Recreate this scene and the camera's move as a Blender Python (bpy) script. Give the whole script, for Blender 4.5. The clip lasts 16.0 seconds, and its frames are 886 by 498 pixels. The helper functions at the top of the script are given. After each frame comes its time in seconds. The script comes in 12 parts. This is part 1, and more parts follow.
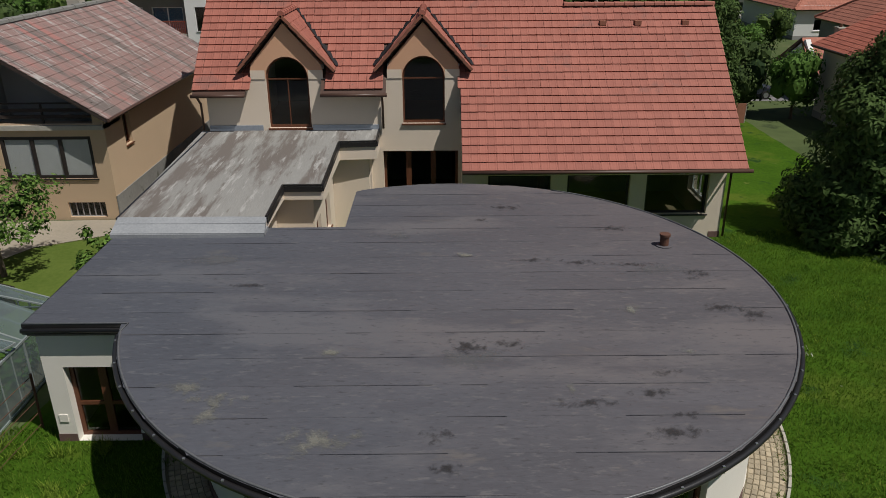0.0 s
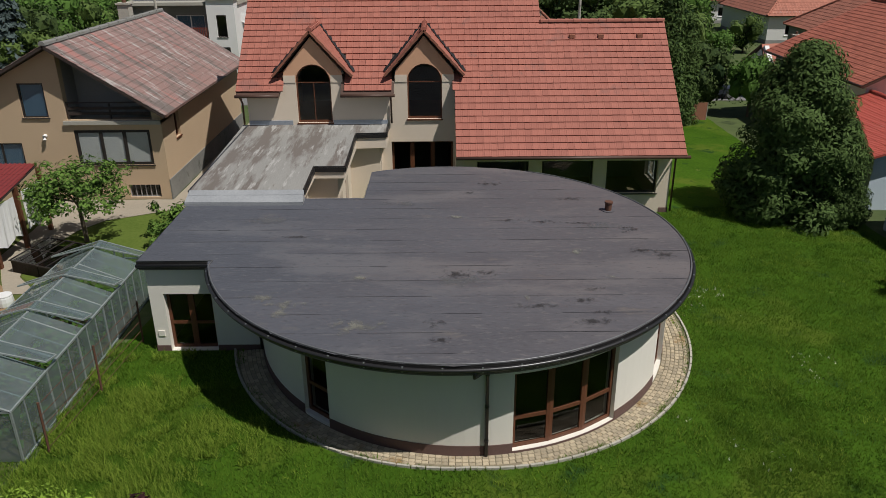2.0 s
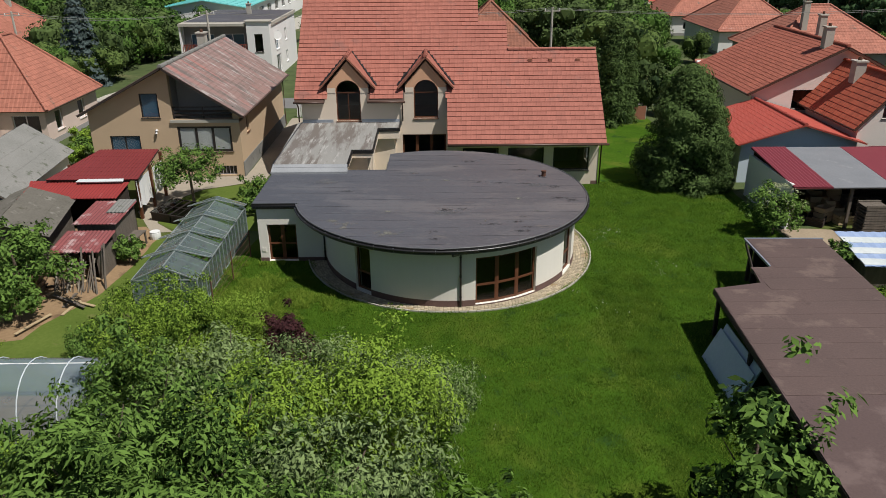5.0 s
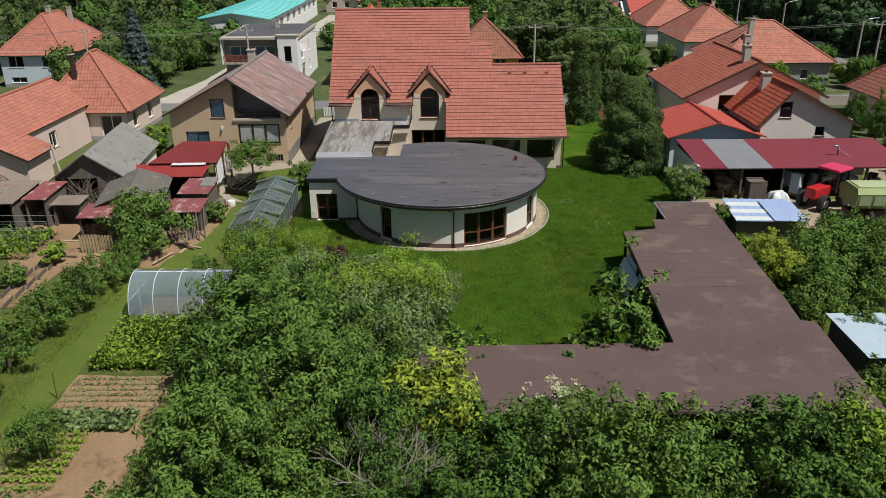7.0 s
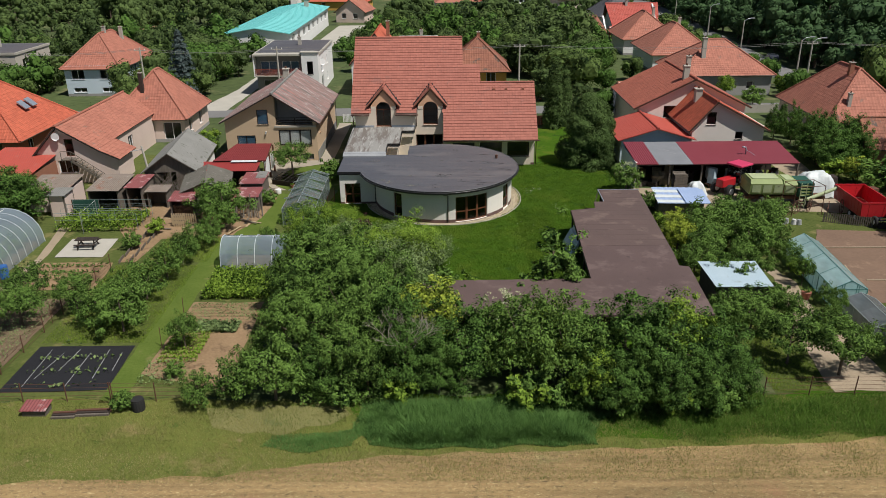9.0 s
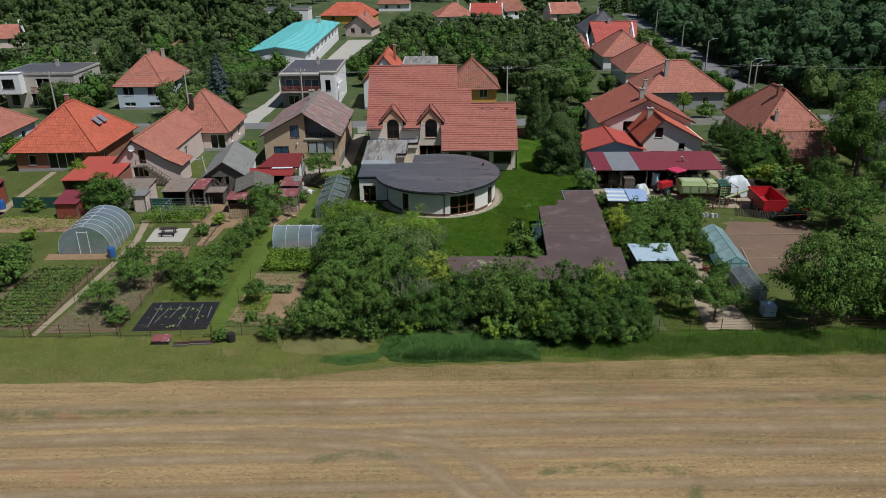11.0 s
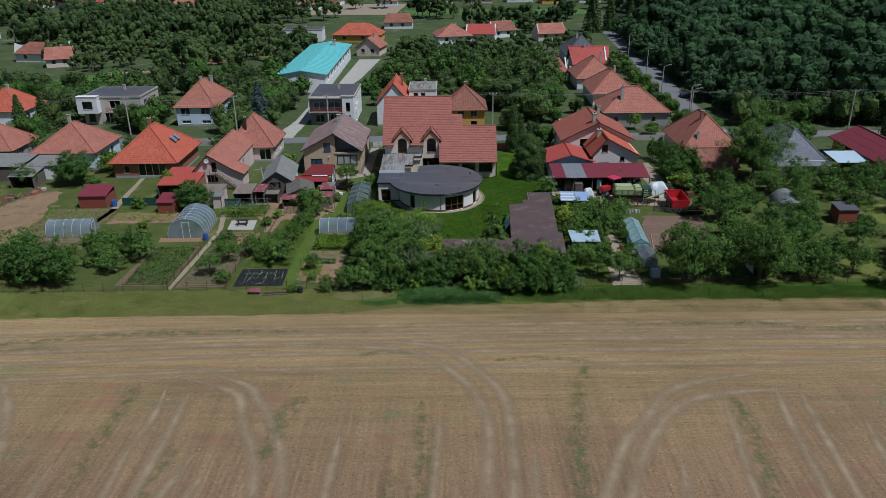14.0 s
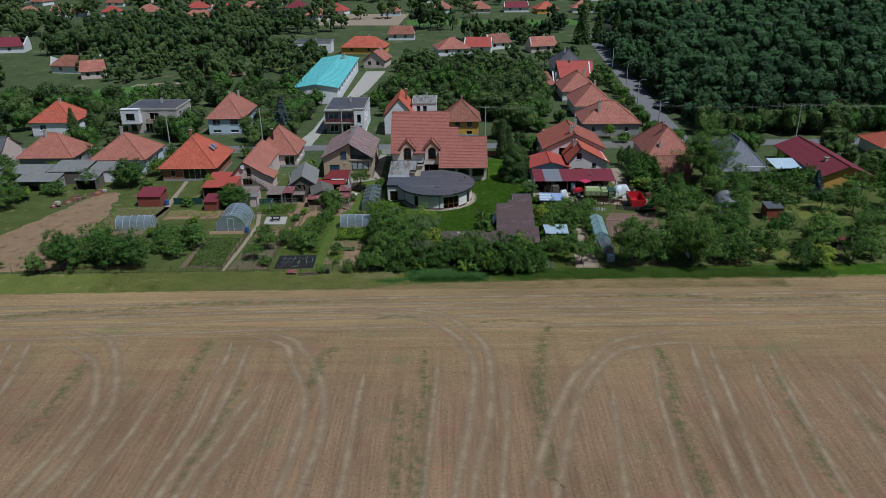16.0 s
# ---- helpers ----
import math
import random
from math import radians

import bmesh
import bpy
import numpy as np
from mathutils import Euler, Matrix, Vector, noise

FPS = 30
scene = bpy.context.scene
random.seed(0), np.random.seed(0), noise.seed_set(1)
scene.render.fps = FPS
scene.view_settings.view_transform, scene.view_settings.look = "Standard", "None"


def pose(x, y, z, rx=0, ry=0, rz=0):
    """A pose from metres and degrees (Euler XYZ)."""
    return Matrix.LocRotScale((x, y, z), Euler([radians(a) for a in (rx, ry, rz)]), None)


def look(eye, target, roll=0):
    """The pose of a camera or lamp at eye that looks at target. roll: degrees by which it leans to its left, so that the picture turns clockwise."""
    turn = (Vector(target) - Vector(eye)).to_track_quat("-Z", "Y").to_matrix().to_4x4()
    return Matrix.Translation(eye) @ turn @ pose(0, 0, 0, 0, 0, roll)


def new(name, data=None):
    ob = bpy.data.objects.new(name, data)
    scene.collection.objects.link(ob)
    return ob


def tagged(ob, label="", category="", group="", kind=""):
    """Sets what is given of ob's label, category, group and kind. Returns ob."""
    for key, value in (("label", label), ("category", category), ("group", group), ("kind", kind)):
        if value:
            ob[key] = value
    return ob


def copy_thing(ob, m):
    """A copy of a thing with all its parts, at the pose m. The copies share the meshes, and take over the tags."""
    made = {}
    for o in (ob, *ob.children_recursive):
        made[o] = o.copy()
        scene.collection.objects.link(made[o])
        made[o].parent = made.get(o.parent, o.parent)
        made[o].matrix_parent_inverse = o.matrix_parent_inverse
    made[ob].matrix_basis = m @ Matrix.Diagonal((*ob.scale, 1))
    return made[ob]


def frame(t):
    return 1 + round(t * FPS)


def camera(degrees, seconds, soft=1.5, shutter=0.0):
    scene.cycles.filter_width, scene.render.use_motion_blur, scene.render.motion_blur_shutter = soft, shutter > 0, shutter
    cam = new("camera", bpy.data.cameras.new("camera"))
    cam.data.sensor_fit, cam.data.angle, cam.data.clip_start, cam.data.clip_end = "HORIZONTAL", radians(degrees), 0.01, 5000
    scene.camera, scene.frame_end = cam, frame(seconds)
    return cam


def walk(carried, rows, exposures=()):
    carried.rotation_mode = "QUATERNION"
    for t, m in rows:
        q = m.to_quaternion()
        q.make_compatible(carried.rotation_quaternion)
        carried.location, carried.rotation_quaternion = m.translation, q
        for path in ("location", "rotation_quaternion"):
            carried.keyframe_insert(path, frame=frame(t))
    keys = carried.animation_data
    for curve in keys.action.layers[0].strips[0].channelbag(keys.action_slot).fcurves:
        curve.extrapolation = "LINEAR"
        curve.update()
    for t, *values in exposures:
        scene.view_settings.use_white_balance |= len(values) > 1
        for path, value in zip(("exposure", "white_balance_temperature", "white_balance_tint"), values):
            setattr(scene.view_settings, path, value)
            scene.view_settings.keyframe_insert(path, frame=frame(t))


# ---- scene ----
cam = camera(61.21, 16.0, soft=0.5)
PATH = [
    (0.0, -1.142, -8.583, 10.698, 66.972, 0.352, -0.337),
    (0.5, -1.16, -9.88, 10.983, 66.963, 0.36, -0.344),
    (1.0, -1.126, -11.39, 11.294, 66.933, 0.338, -0.332),
    (1.5, -1.105, -12.986, 11.601, 66.914, 0.337, -0.349),
    (2.0, -1.083, -14.712, 11.989, 66.926, 0.346, -0.375),
    (2.5, -1.011, -16.592, 12.457, 66.937, 0.346, -0.402),
    (3.0, -0.95, -18.609, 12.943, 66.949, 0.374, -0.406),
    (3.5, -0.901, -20.777, 13.433, 67.001, 0.382, -0.392),
    (4.0, -0.863, -23.184, 13.973, 67.053, 0.389, -0.377),
    (6.5, -0.668, -39.583, 17.58, 67.025, 0.489, -0.129),
    (7.0, -0.59, -43.487, 18.592, 66.968, 0.505, -0.093),
    (7.5, -0.499, -47.467, 19.638, 66.941, 0.512, -0.048),
    (8.0, -0.37, -51.512, 20.72, 66.905, 0.549, -0.01),
    (8.5, -0.253, -55.512, 21.93, 66.879, 0.565, 0.026),
    (9.0, -0.149, -59.719, 23.255, 66.873, 0.563, 0.052),
    (11.5, 0.608, -81.81, 30.877, 66.847, 0.619, 0.235),
    (12.0, 0.767, -86.492, 32.508, 66.832, 0.607, 0.251),
    (12.5, 0.902, -91.276, 34.198, 66.828, 0.616, 0.258),
    (13.0, 1.038, -96.124, 35.91, 66.825, 0.625, 0.266),
    (13.5, 1.15, -101.061, 37.669, 66.821, 0.623, 0.293),
    (14.0, 1.263, -106.15, 39.471, 66.838, 0.643, 0.281),
    (14.5, 1.389, -111.377, 41.305, 66.844, 0.631, 0.318),
    (15.0, 1.529, -116.743, 43.183, 66.851, 0.629, 0.345),
    (15.5, 1.707, -122.249, 45.118, 66.848, 0.638, 0.353),
    (16.0, 1.874, -127.881, 47.085, 66.846, 0.648, 0.352),
]
EXPOSURES = ((0.0, -0.41, 6500, 10), (2.0, -0.29, 6500, 10), (4.0, -0.12, 6500, 10), (7.0, -0.05, 6520, 10), (8.5, -0.04, 6520, 10), (10.0, -0.20, 6320, 10), (11.5, -0.42, 5800, 10), (13.0, -0.53, 5600, 10), (16.0, -0.66, 5450, 10))
walk(cam, [(t, pose(x, y, z, rx, ry, rz)) for t, x, y, z, rx, ry, rz in PATH], EXPOSURES)

# ---- light: high sun from the east side, clear sky ----
SUN = Vector((0.41, -0.29, 0.865)).normalized()
world = bpy.data.worlds.new("sky")
scene.world = world
world.use_nodes = True
wn = world.node_tree
sky = wn.nodes.new("ShaderNodeTexSky")
sky.sky_type, sky.sun_disc = "NISHITA", False
sky.sun_elevation, sky.sun_rotation = math.asin(SUN.z), math.atan2(SUN.x, SUN.y)
wn.links.new(sky.outputs[0], wn.nodes["Background"].inputs[0])
wn.nodes["Background"].inputs[1].default_value = 0.05
sun = new("sun", bpy.data.lights.new("sun", "SUN"))
sun.data.energy, sun.data.angle, sun.data.color = 5.0, radians(0.5), (1.0, 0.965, 0.91)
sun.matrix_world = look(SUN * 100, (0, 0, 0))


# ---- materials ----
def mat(name, col, col2=None, big=0.4, fine=9.0, rough=0.85, bump=0.15, metal=0.0, spec=0.4, spots=None, spot_scale=1.5, spot_at=0.62, more=(), rnd=0.0, stretch=(1, 1, 1)):
    """A surface with a slow and a fast variation between two colours, optional stains and relief."""
    m = bpy.data.materials.new(name)
    m.use_nodes = True
    n, l = m.node_tree.nodes, m.node_tree.links
    b = n["Principled BSDF"]
    col2 = col2 or tuple(c * 0.72 for c in col)
    tc = n.new("ShaderNodeTexCoord")
    mp = n.new("ShaderNodeMapping")
    mp.inputs["Scale"].default_value = stretch
    l.new(tc.outputs["Object"], mp.inputs[0])
    t1, t2 = n.new("ShaderNodeTexNoise"), n.new("ShaderNodeTexNoise")
    t1.inputs["Scale"].default_value, t1.inputs["Detail"].default_value = big, 5
    t2.inputs["Scale"].default_value, t2.inputs["Detail"].default_value = fine, 4
    l.new(mp.outputs[0], t1.inputs["Vector"]), l.new(mp.outputs[0], t2.inputs["Vector"])
    mx = n.new("ShaderNodeMath")
    mx.operation, mx.inputs[1].default_value = "MULTIPLY_ADD", 0.55
    l.new(t1.outputs[0], mx.inputs[0])
    sc = n.new("ShaderNodeMath")
    sc.operation, sc.inputs[1].default_value = "MULTIPLY", 0.45
    l.new(t2.outputs[0], sc.inputs[0]), l.new(sc.outputs[0], mx.inputs[2])
    fac = mx.outputs[0]
    if rnd:
        oi, ge = n.new("ShaderNodeObjectInfo"), n.new("ShaderNodeNewGeometry")
        ad = n.new("ShaderNodeMath")
        ad.operation = "ADD"
        l.new(oi.outputs["Random"], ad.inputs[0]), l.new(ge.outputs["Random Per Island"], ad.inputs[1])
        fr = n.new("ShaderNodeMath")
        fr.operation = "FRACT"
        l.new(ad.outputs[0], fr.inputs[0])
        ma = n.new("ShaderNodeMath")
        ma.operation, ma.inputs[1].default_value = "MULTIPLY_ADD", rnd
        l.new(fr.outputs[0], ma.inputs[0])
        su = n.new("ShaderNodeMath")
        su.operation, su.inputs[1].default_value = "SUBTRACT", rnd / 2
        l.new(fac, su.inputs[0]), l.new(su.outputs[0], ma.inputs[2])
        fac = ma.outputs[0]
    rp = n.new("ShaderNodeValToRGB")
    rp.color_ramp.elements[0].position, rp.color_ramp.elements[1].position = 0.3, 0.7
    rp.color_ramp.elements[0].color, rp.color_ramp.elements[1].color = (*col2, 1), (*col, 1)
    l.new(fac, rp.inputs[0])
    out = rp.outputs[0]
    for spots, spot_scale, spot_at in (((spots, spot_scale, spot_at),) if spots else ()) + tuple(more):
        t3 = n.new("ShaderNodeTexNoise")
        t3.inputs["Scale"].default_value, t3.inputs["Detail"].default_value, t3.inputs["Roughness"].default_value = spot_scale, 7, 0.65
        l.new(mp.outputs[0], t3.inputs["Vector"])
        r3 = n.new("ShaderNodeValToRGB")
        r3.color_ramp.elements[0].position, r3.color_ramp.elements[1].position = spot_at, spot_at + 0.09
        l.new(t3.outputs[0], r3.inputs[0])
        mc = n.new("ShaderNodeMix")
        mc.data_type = "RGBA"
        mc.inputs["B"].default_value = (*spots, 1)
        l.new(r3.outputs[0], mc.inputs["Factor"]), l.new(out, mc.inputs["A"])
        out = mc.outputs["Result"]
    l.new(out, b.inputs["Base Color"])
    b.inputs["Roughness"].default_value, b.inputs["Metallic"].default_value, b.inputs["Specular IOR Level"].default_value = rough, metal, spec
    if bump:
        bp = n.new("ShaderNodeBump")
        bp.inputs["Strength"].default_value, bp.inputs["Distance"].default_value = min(1, bump * 2), 0.03
        l.new(t2.outputs[0], bp.inputs["Height"]), l.new(bp.outputs[0], b.inputs["Normal"])
    return m


def leaf_mat(name, col, col2, scale=0.7, trans=0.16, each=0.7, low=0.62, high=1.22):
    """Leaves: colour by leaf and by bough, a little light through them."""
    m = bpy.data.materials.new(name)
    m.use_nodes = True
    n, l = m.node_tree.nodes, m.node_tree.links
    b, o = n["Principled BSDF"], n["Material Output"]
    ge, tc, t1, oi = n.new("ShaderNodeNewGeometry"), n.new("ShaderNodeTexCoord"), n.new("ShaderNodeTexNoise"), n.new("ShaderNodeObjectInfo")
    t1.inputs["Scale"].default_value = scale
    l.new(tc.outputs["Object"], t1.inputs["Vector"])
    a = n.new("ShaderNodeMath")
    a.operation, a.inputs[1].default_value = "MULTIPLY_ADD", each
    l.new(ge.outputs["Random Per Island"], a.inputs[0]), l.new(t1.outputs[0], a.inputs[2])
    a2 = n.new("ShaderNodeMath")
    a2.operation, a2.inputs[1].default_value = "MULTIPLY_ADD", 0.3
    l.new(oi.outputs["Random"], a2.inputs[0]), l.new(a.outputs[0], a2.inputs[2])
    rp = n.new("ShaderNodeValToRGB")
    rp.color_ramp.elements[0].position, rp.color_ramp.elements[1].position = low, high
    rp.color_ramp.elements[0].color, rp.color_ramp.elements[1].color = (*col2, 1), (*col, 1)
    l.new(a2.outputs[0], rp.inputs[0]), l.new(rp.outputs[0], b.inputs["Base Color"])
    b.inputs["Roughness"].default_value, b.inputs["Specular IOR Level"].default_value = 0.7, 0.07
    tr, mi = n.new("ShaderNodeBsdfTranslucent"), n.new("ShaderNodeMixShader")
    l.new(rp.outputs[0], tr.inputs[0])
    mi.inputs[0].default_value = trans
    l.new(b.outputs[0], mi.inputs[1]), l.new(tr.outputs[0], mi.inputs[2]), l.new(mi.outputs[0], o.inputs[0])
    return m


def clear_mat(name, tint, gloss_rough=0.03, haze=0.0, haze_col=(0.7, 0.75, 0.75)):
    """Thin glass or film: lets light straight through, mirrors by Fresnel, with optional milky haze."""
    m = bpy.data.materials.new(name)
    m.use_nodes = True
    n, l = m.node_tree.nodes, m.node_tree.links
    o = n["Material Output"]
    n.remove(n["Principled BSDF"])
    tp, gl, mi, lw, pw, fr = n.new("ShaderNodeBsdfTransparent"), n.new("ShaderNodeBsdfGlossy"), n.new("ShaderNodeMixShader"), n.new("ShaderNodeLayerWeight"), n.new("ShaderNodeMath"), n.new("ShaderNodeMath")
    tp.inputs[0].default_value, gl.inputs["Roughness"].default_value, lw.inputs[0].default_value = (*tint, 1), gloss_rough, 0.5
    pw.operation, pw.inputs[1].default_value = "POWER", 5.0
    fr.operation, fr.inputs[1].default_value, fr.inputs[2].default_value = "MULTIPLY_ADD", 0.9, 0.05
    l.new(lw.outputs["Facing"], pw.inputs[0]), l.new(pw.outputs[0], fr.inputs[0])
    base = tp.outputs[0]
    if haze:
        df, tl, m2, m3, tx = n.new("ShaderNodeBsdfDiffuse"), n.new("ShaderNodeBsdfTranslucent"), n.new("ShaderNodeMixShader"), n.new("ShaderNodeMixShader"), n.new("ShaderNodeTexNoise")
        tx.inputs["Scale"].default_value, tx.inputs["Detail"].default_value = 1.3, 5
        rm = n.new("ShaderNodeMapRange")
        rm.inputs[3].default_value, rm.inputs[4].default_value = haze * 0.5, min(1, haze * 1.5)
        l.new(tx.outputs[0], rm.inputs[0])
        df.inputs[0].default_value = tl.inputs[0].default_value = (*haze_col, 1)
        m3.inputs[0].default_value = 0.5
        l.new(df.outputs[0], m3.inputs[1]), l.new(tl.outputs[0], m3.inputs[2])
        l.new(rm.outputs[0], m2.inputs[0]), l.new(tp.outputs[0], m2.inputs[1]), l.new(m3.outputs[0], m2.inputs[2])
        base = m2.outputs[0]
    l.new(fr.outputs[0], mi.inputs[0]), l.new(base, mi.inputs[1]), l.new(gl.outputs[0], mi.inputs[2]), l.new(mi.outputs[0], o.inputs[0])
    return m


def tile_mat(name, col, col2, rough=0.8, spots=(0.12, 0.09, 0.07), spot_at=0.66):
    """Roof covering whose single tiles differ: the tile's number along and up the slope is in the UV map."""
    m = mat(name, col, col2, 0.35, 6, rough, 0.12, spots=spots, spot_scale=0.8, spot_at=spot_at)
    n, l = m.node_tree.nodes, m.node_tree.links
    b = n["Principled BSDF"]
    uv, fl, wh = n.new("ShaderNodeUVMap"), n.new("ShaderNodeVectorMath"), n.new("ShaderNodeTexWhiteNoise")
    fl.operation = "FLOOR"
    l.new(uv.outputs[0], fl.inputs[0]), l.new(fl.outputs[0], wh.inputs["Vector"])
    rm = n.new("ShaderNodeMapRange")
    rm.inputs[3].default_value, rm.inputs[4].default_value = 0.84, 1.10
    l.new(wh.outputs["Value"], rm.inputs[0])
    mu = n.new("ShaderNodeVectorMath")
    mu.operation = "MULTIPLY"
    src = b.inputs["Base Color"].links[0].from_socket
    l.new(src, mu.inputs[0]), l.new(rm.outputs[0], mu.inputs[1]), l.new(mu.outputs[0], b.inputs["Base Color"])
    return m


def stubble_mat():
    """Mown field: drill rows run along the edge on the headland and away from it further out."""
    m = mat("mown_stubble", (0.292, 0.190, 0.100), (0.170, 0.106, 0.054), 0.09, 4.5, 0.97, 0.9, spots=(0.170, 0.152, 0.074), spot_scale=0.13, spot_at=0.60, more=(((0.105, 0.072, 0.040), 13.0, 0.575), ((0.40, 0.30, 0.175), 16.0, 0.585), ((0.118, 0.078, 0.044), 5.5, 0.565), ((0.36, 0.265, 0.150), 6.5, 0.590), ((0.235, 0.130, 0.076), 0.30, 0.56)), stretch=(0.6, 1.0, 1))
    n, l = m.node_tree.nodes, m.node_tree.links
    b = n["Principled BSDF"]
    src = b.inputs["Base Color"].links[0].from_socket
    tc, sp, nz = n.new("ShaderNodeTexCoord"), n.new("ShaderNodeSeparateXYZ"), n.new("ShaderNodeTexNoise")
    nz.inputs["Scale"].default_value = 0.12
    l.new(tc.outputs["Object"], sp.inputs[0]), l.new(tc.outputs["Object"], nz.inputs["Vector"])
    edge = n.new("ShaderNodeMath")
    edge.operation, edge.inputs[1].default_value = "MULTIPLY_ADD", 9.0
    l.new(nz.outputs[0], edge.inputs[0]), l.new(sp.outputs[1], edge.inputs[2])
    far = n.new("ShaderNodeMapRange")
    far.inputs[1].default_value, far.inputs[2].default_value, far.inputs[3].default_value, far.inputs[4].default_value = -37.0, -56.0, 0.0, 1.0
    l.new(edge.outputs[0], far.inputs[0])
    bands = []
    for axis, st in ((1, (0.05, 1.0, 1)), (0, (1.0, 0.04, 1))):
        mp, w1, w2 = n.new("ShaderNodeMapping"), n.new("ShaderNodeTexNoise"), n.new("ShaderNodeTexNoise")
        mp.inputs["Scale"].default_value = st
        l.new(tc.outputs["Object"], mp.inputs[0])
        w1.inputs["Scale"].default_value, w1.inputs["Detail"].default_value = 3.6, 4
        w2.inputs["Scale"].default_value, w2.inputs["Detail"].default_value = 0.75, 3
        l.new(mp.outputs[0], w1.inputs["Vector"]), l.new(mp.outputs[0], w2.inputs["Vector"])
        w3 = n.new("ShaderNodeTexNoise")
        w3.inputs["Scale"].default_value, w3.inputs["Detail"].default_value = 0.16, 2
        l.new(mp.outputs[0], w3.inputs["Vector"])
        a, a2 = n.new("ShaderNodeMath"), n.new("ShaderNodeMath")
        a.operation, a2.operation, a2.inputs[1].default_value = "ADD", "MULTIPLY_ADD", 0.6
        l.new(w1.outputs[0], a.inputs[0]), l.new(w2.outputs[0], a.inputs[1])
        l.new(w3.outputs[0], a2.inputs[0]), l.new(a.outputs[0], a2.inputs[2])
        bands.append(a2.outputs[0])
    mx = n.new("ShaderNodeMix")
    l.new(far.outputs[0], mx.inputs["Factor"]), l.new(bands[0], mx.inputs["A"]), l.new(bands[1], mx.inputs["B"])
    k = n.new("ShaderNodeMapRange")
    k.inputs[1].default_value, k.inputs[2].default_value, k.inputs[3].default_value, k.inputs[4].default_value = 0.98, 1.62, 0.73, 1.29
    l.new(mx.outputs["Result"], k.inputs[0])
    k2 = n.new("ShaderNodeMix")
    k2.data_type = "RGBA"
    k2.inputs["A"].default_value, k2.inputs["B"].default_value = (1.19, 1.26, 1.10, 1), (1.00, 0.98, 0.98, 1)
    l.new(far.outputs[0], k2.inputs["Factor"])
    kk = n.new("ShaderNodeVectorMath")
    kk.operation = "MULTIPLY"
    l.new(k.outputs[0], kk.inputs[0]), l.new(k2.outputs["Result"], kk.inputs[1])
    mu = n.new("ShaderNodeVectorMath")
    mu.operation = "MULTIPLY"
    l.new(src, mu.inputs[0]), l.new(kk.outputs[0], mu.inputs[1]), l.new(mu.outputs[0], b.inputs["Base Color"])
    return m


M = {}
M["cream"] = mat("cream_render", (0.80, 0.765, 0.69), (0.73, 0.69, 0.61), 0.5, 60, 0.92, 0.08)
M["warm_cream"] = mat("warm_cream_render", (0.74, 0.635, 0.515), (0.67, 0.57, 0.46), 0.5, 60, 0.92, 0.08)
M["peach"] = mat("peach_render", (0.68, 0.40, 0.25), (0.61, 0.35, 0.22), 0.6, 60, 0.92, 0.08)
M["beige"] = mat("beige_render", (0.56, 0.41, 0.27), (0.49, 0.36, 0.235), 0.4, 50, 0.92, 0.1)
M["white"] = mat("white_render", (0.82, 0.81, 0.79), (0.72, 0.71, 0.69), 0.4, 40, 0.92, 0.08)
M["warm_white"] = mat("warm_white_render", (0.74, 0.67, 0.61), (0.66, 0.59, 0.53), 0.4, 40, 0.92, 0.08)
M["pinkish"] = mat("pale_pink_render", (0.70, 0.56, 0.49), (0.60, 0.47, 0.41), 0.4, 40, 0.92, 0.08)
M["paleblue"] = mat("pale_blue_render", (0.60, 0.69, 0.76), (0.50, 0.59, 0.66), 0.4, 40, 0.92, 0.08)
M["grey_wall"] = mat("grey_render", (0.36, 0.35, 0.34), (0.27, 0.26, 0.25), 0.5, 30, 0.92, 0.1)
# front wall darkened to stand in for the shade inside a loggia
M["loggia_shade"] = mat("shade_dark_render", (0.23, 0.225, 0.22), (0.17, 0.165, 0.16), 0.5, 30, 0.92, 0.1)
M["stone_beige"] = mat("beige_grey_render", (0.53, 0.48, 0.41), (0.45, 0.41, 0.35), 0.4, 30, 0.92, 0.1)
M["brick_wall"] = mat("brown_red_brick", (0.34, 0.15, 0.09), (0.26, 0.11, 0.07), 0.8, 25, 0.9, 0.2)
M["ochre"] = mat("ochre_render", (0.62, 0.36, 0.08), (0.54, 0.31, 0.07), 0.4, 40, 0.92, 0.08)
M["plinth"] = mat("brown_plinth_render", (0.17, 0.10, 0.085), (0.12, 0.075, 0.065), 1.0, 60, 0.9, 0.2)
M["bitumen"] = mat("bitumen_sheet", (0.108, 0.107, 0.116), (0.078, 0.077, 0.084), 0.45, 14, 0.62, 0.14, spots=(0.126, 0.121, 0.124), spot_scale=0.30, spot_at=0.52, more=(((0.128, 0.124, 0.124), 7.0, 0.575), ((0.068, 0.066, 0.070), 10.0, 0.575), ((0.086, 0.084, 0.092), 0.55, 0.55), ((0.072, 0.069, 0.073), 1.6, 0.66), ((0.066, 0.062, 0.063), 5.5, 0.675), ((0.128, 0.118, 0.110), 1.1, 0.62), ((0.17, 0.168, 0.165), 2.6, 0.70)), rnd=0.10, stretch=(0.42, 1.1, 1))


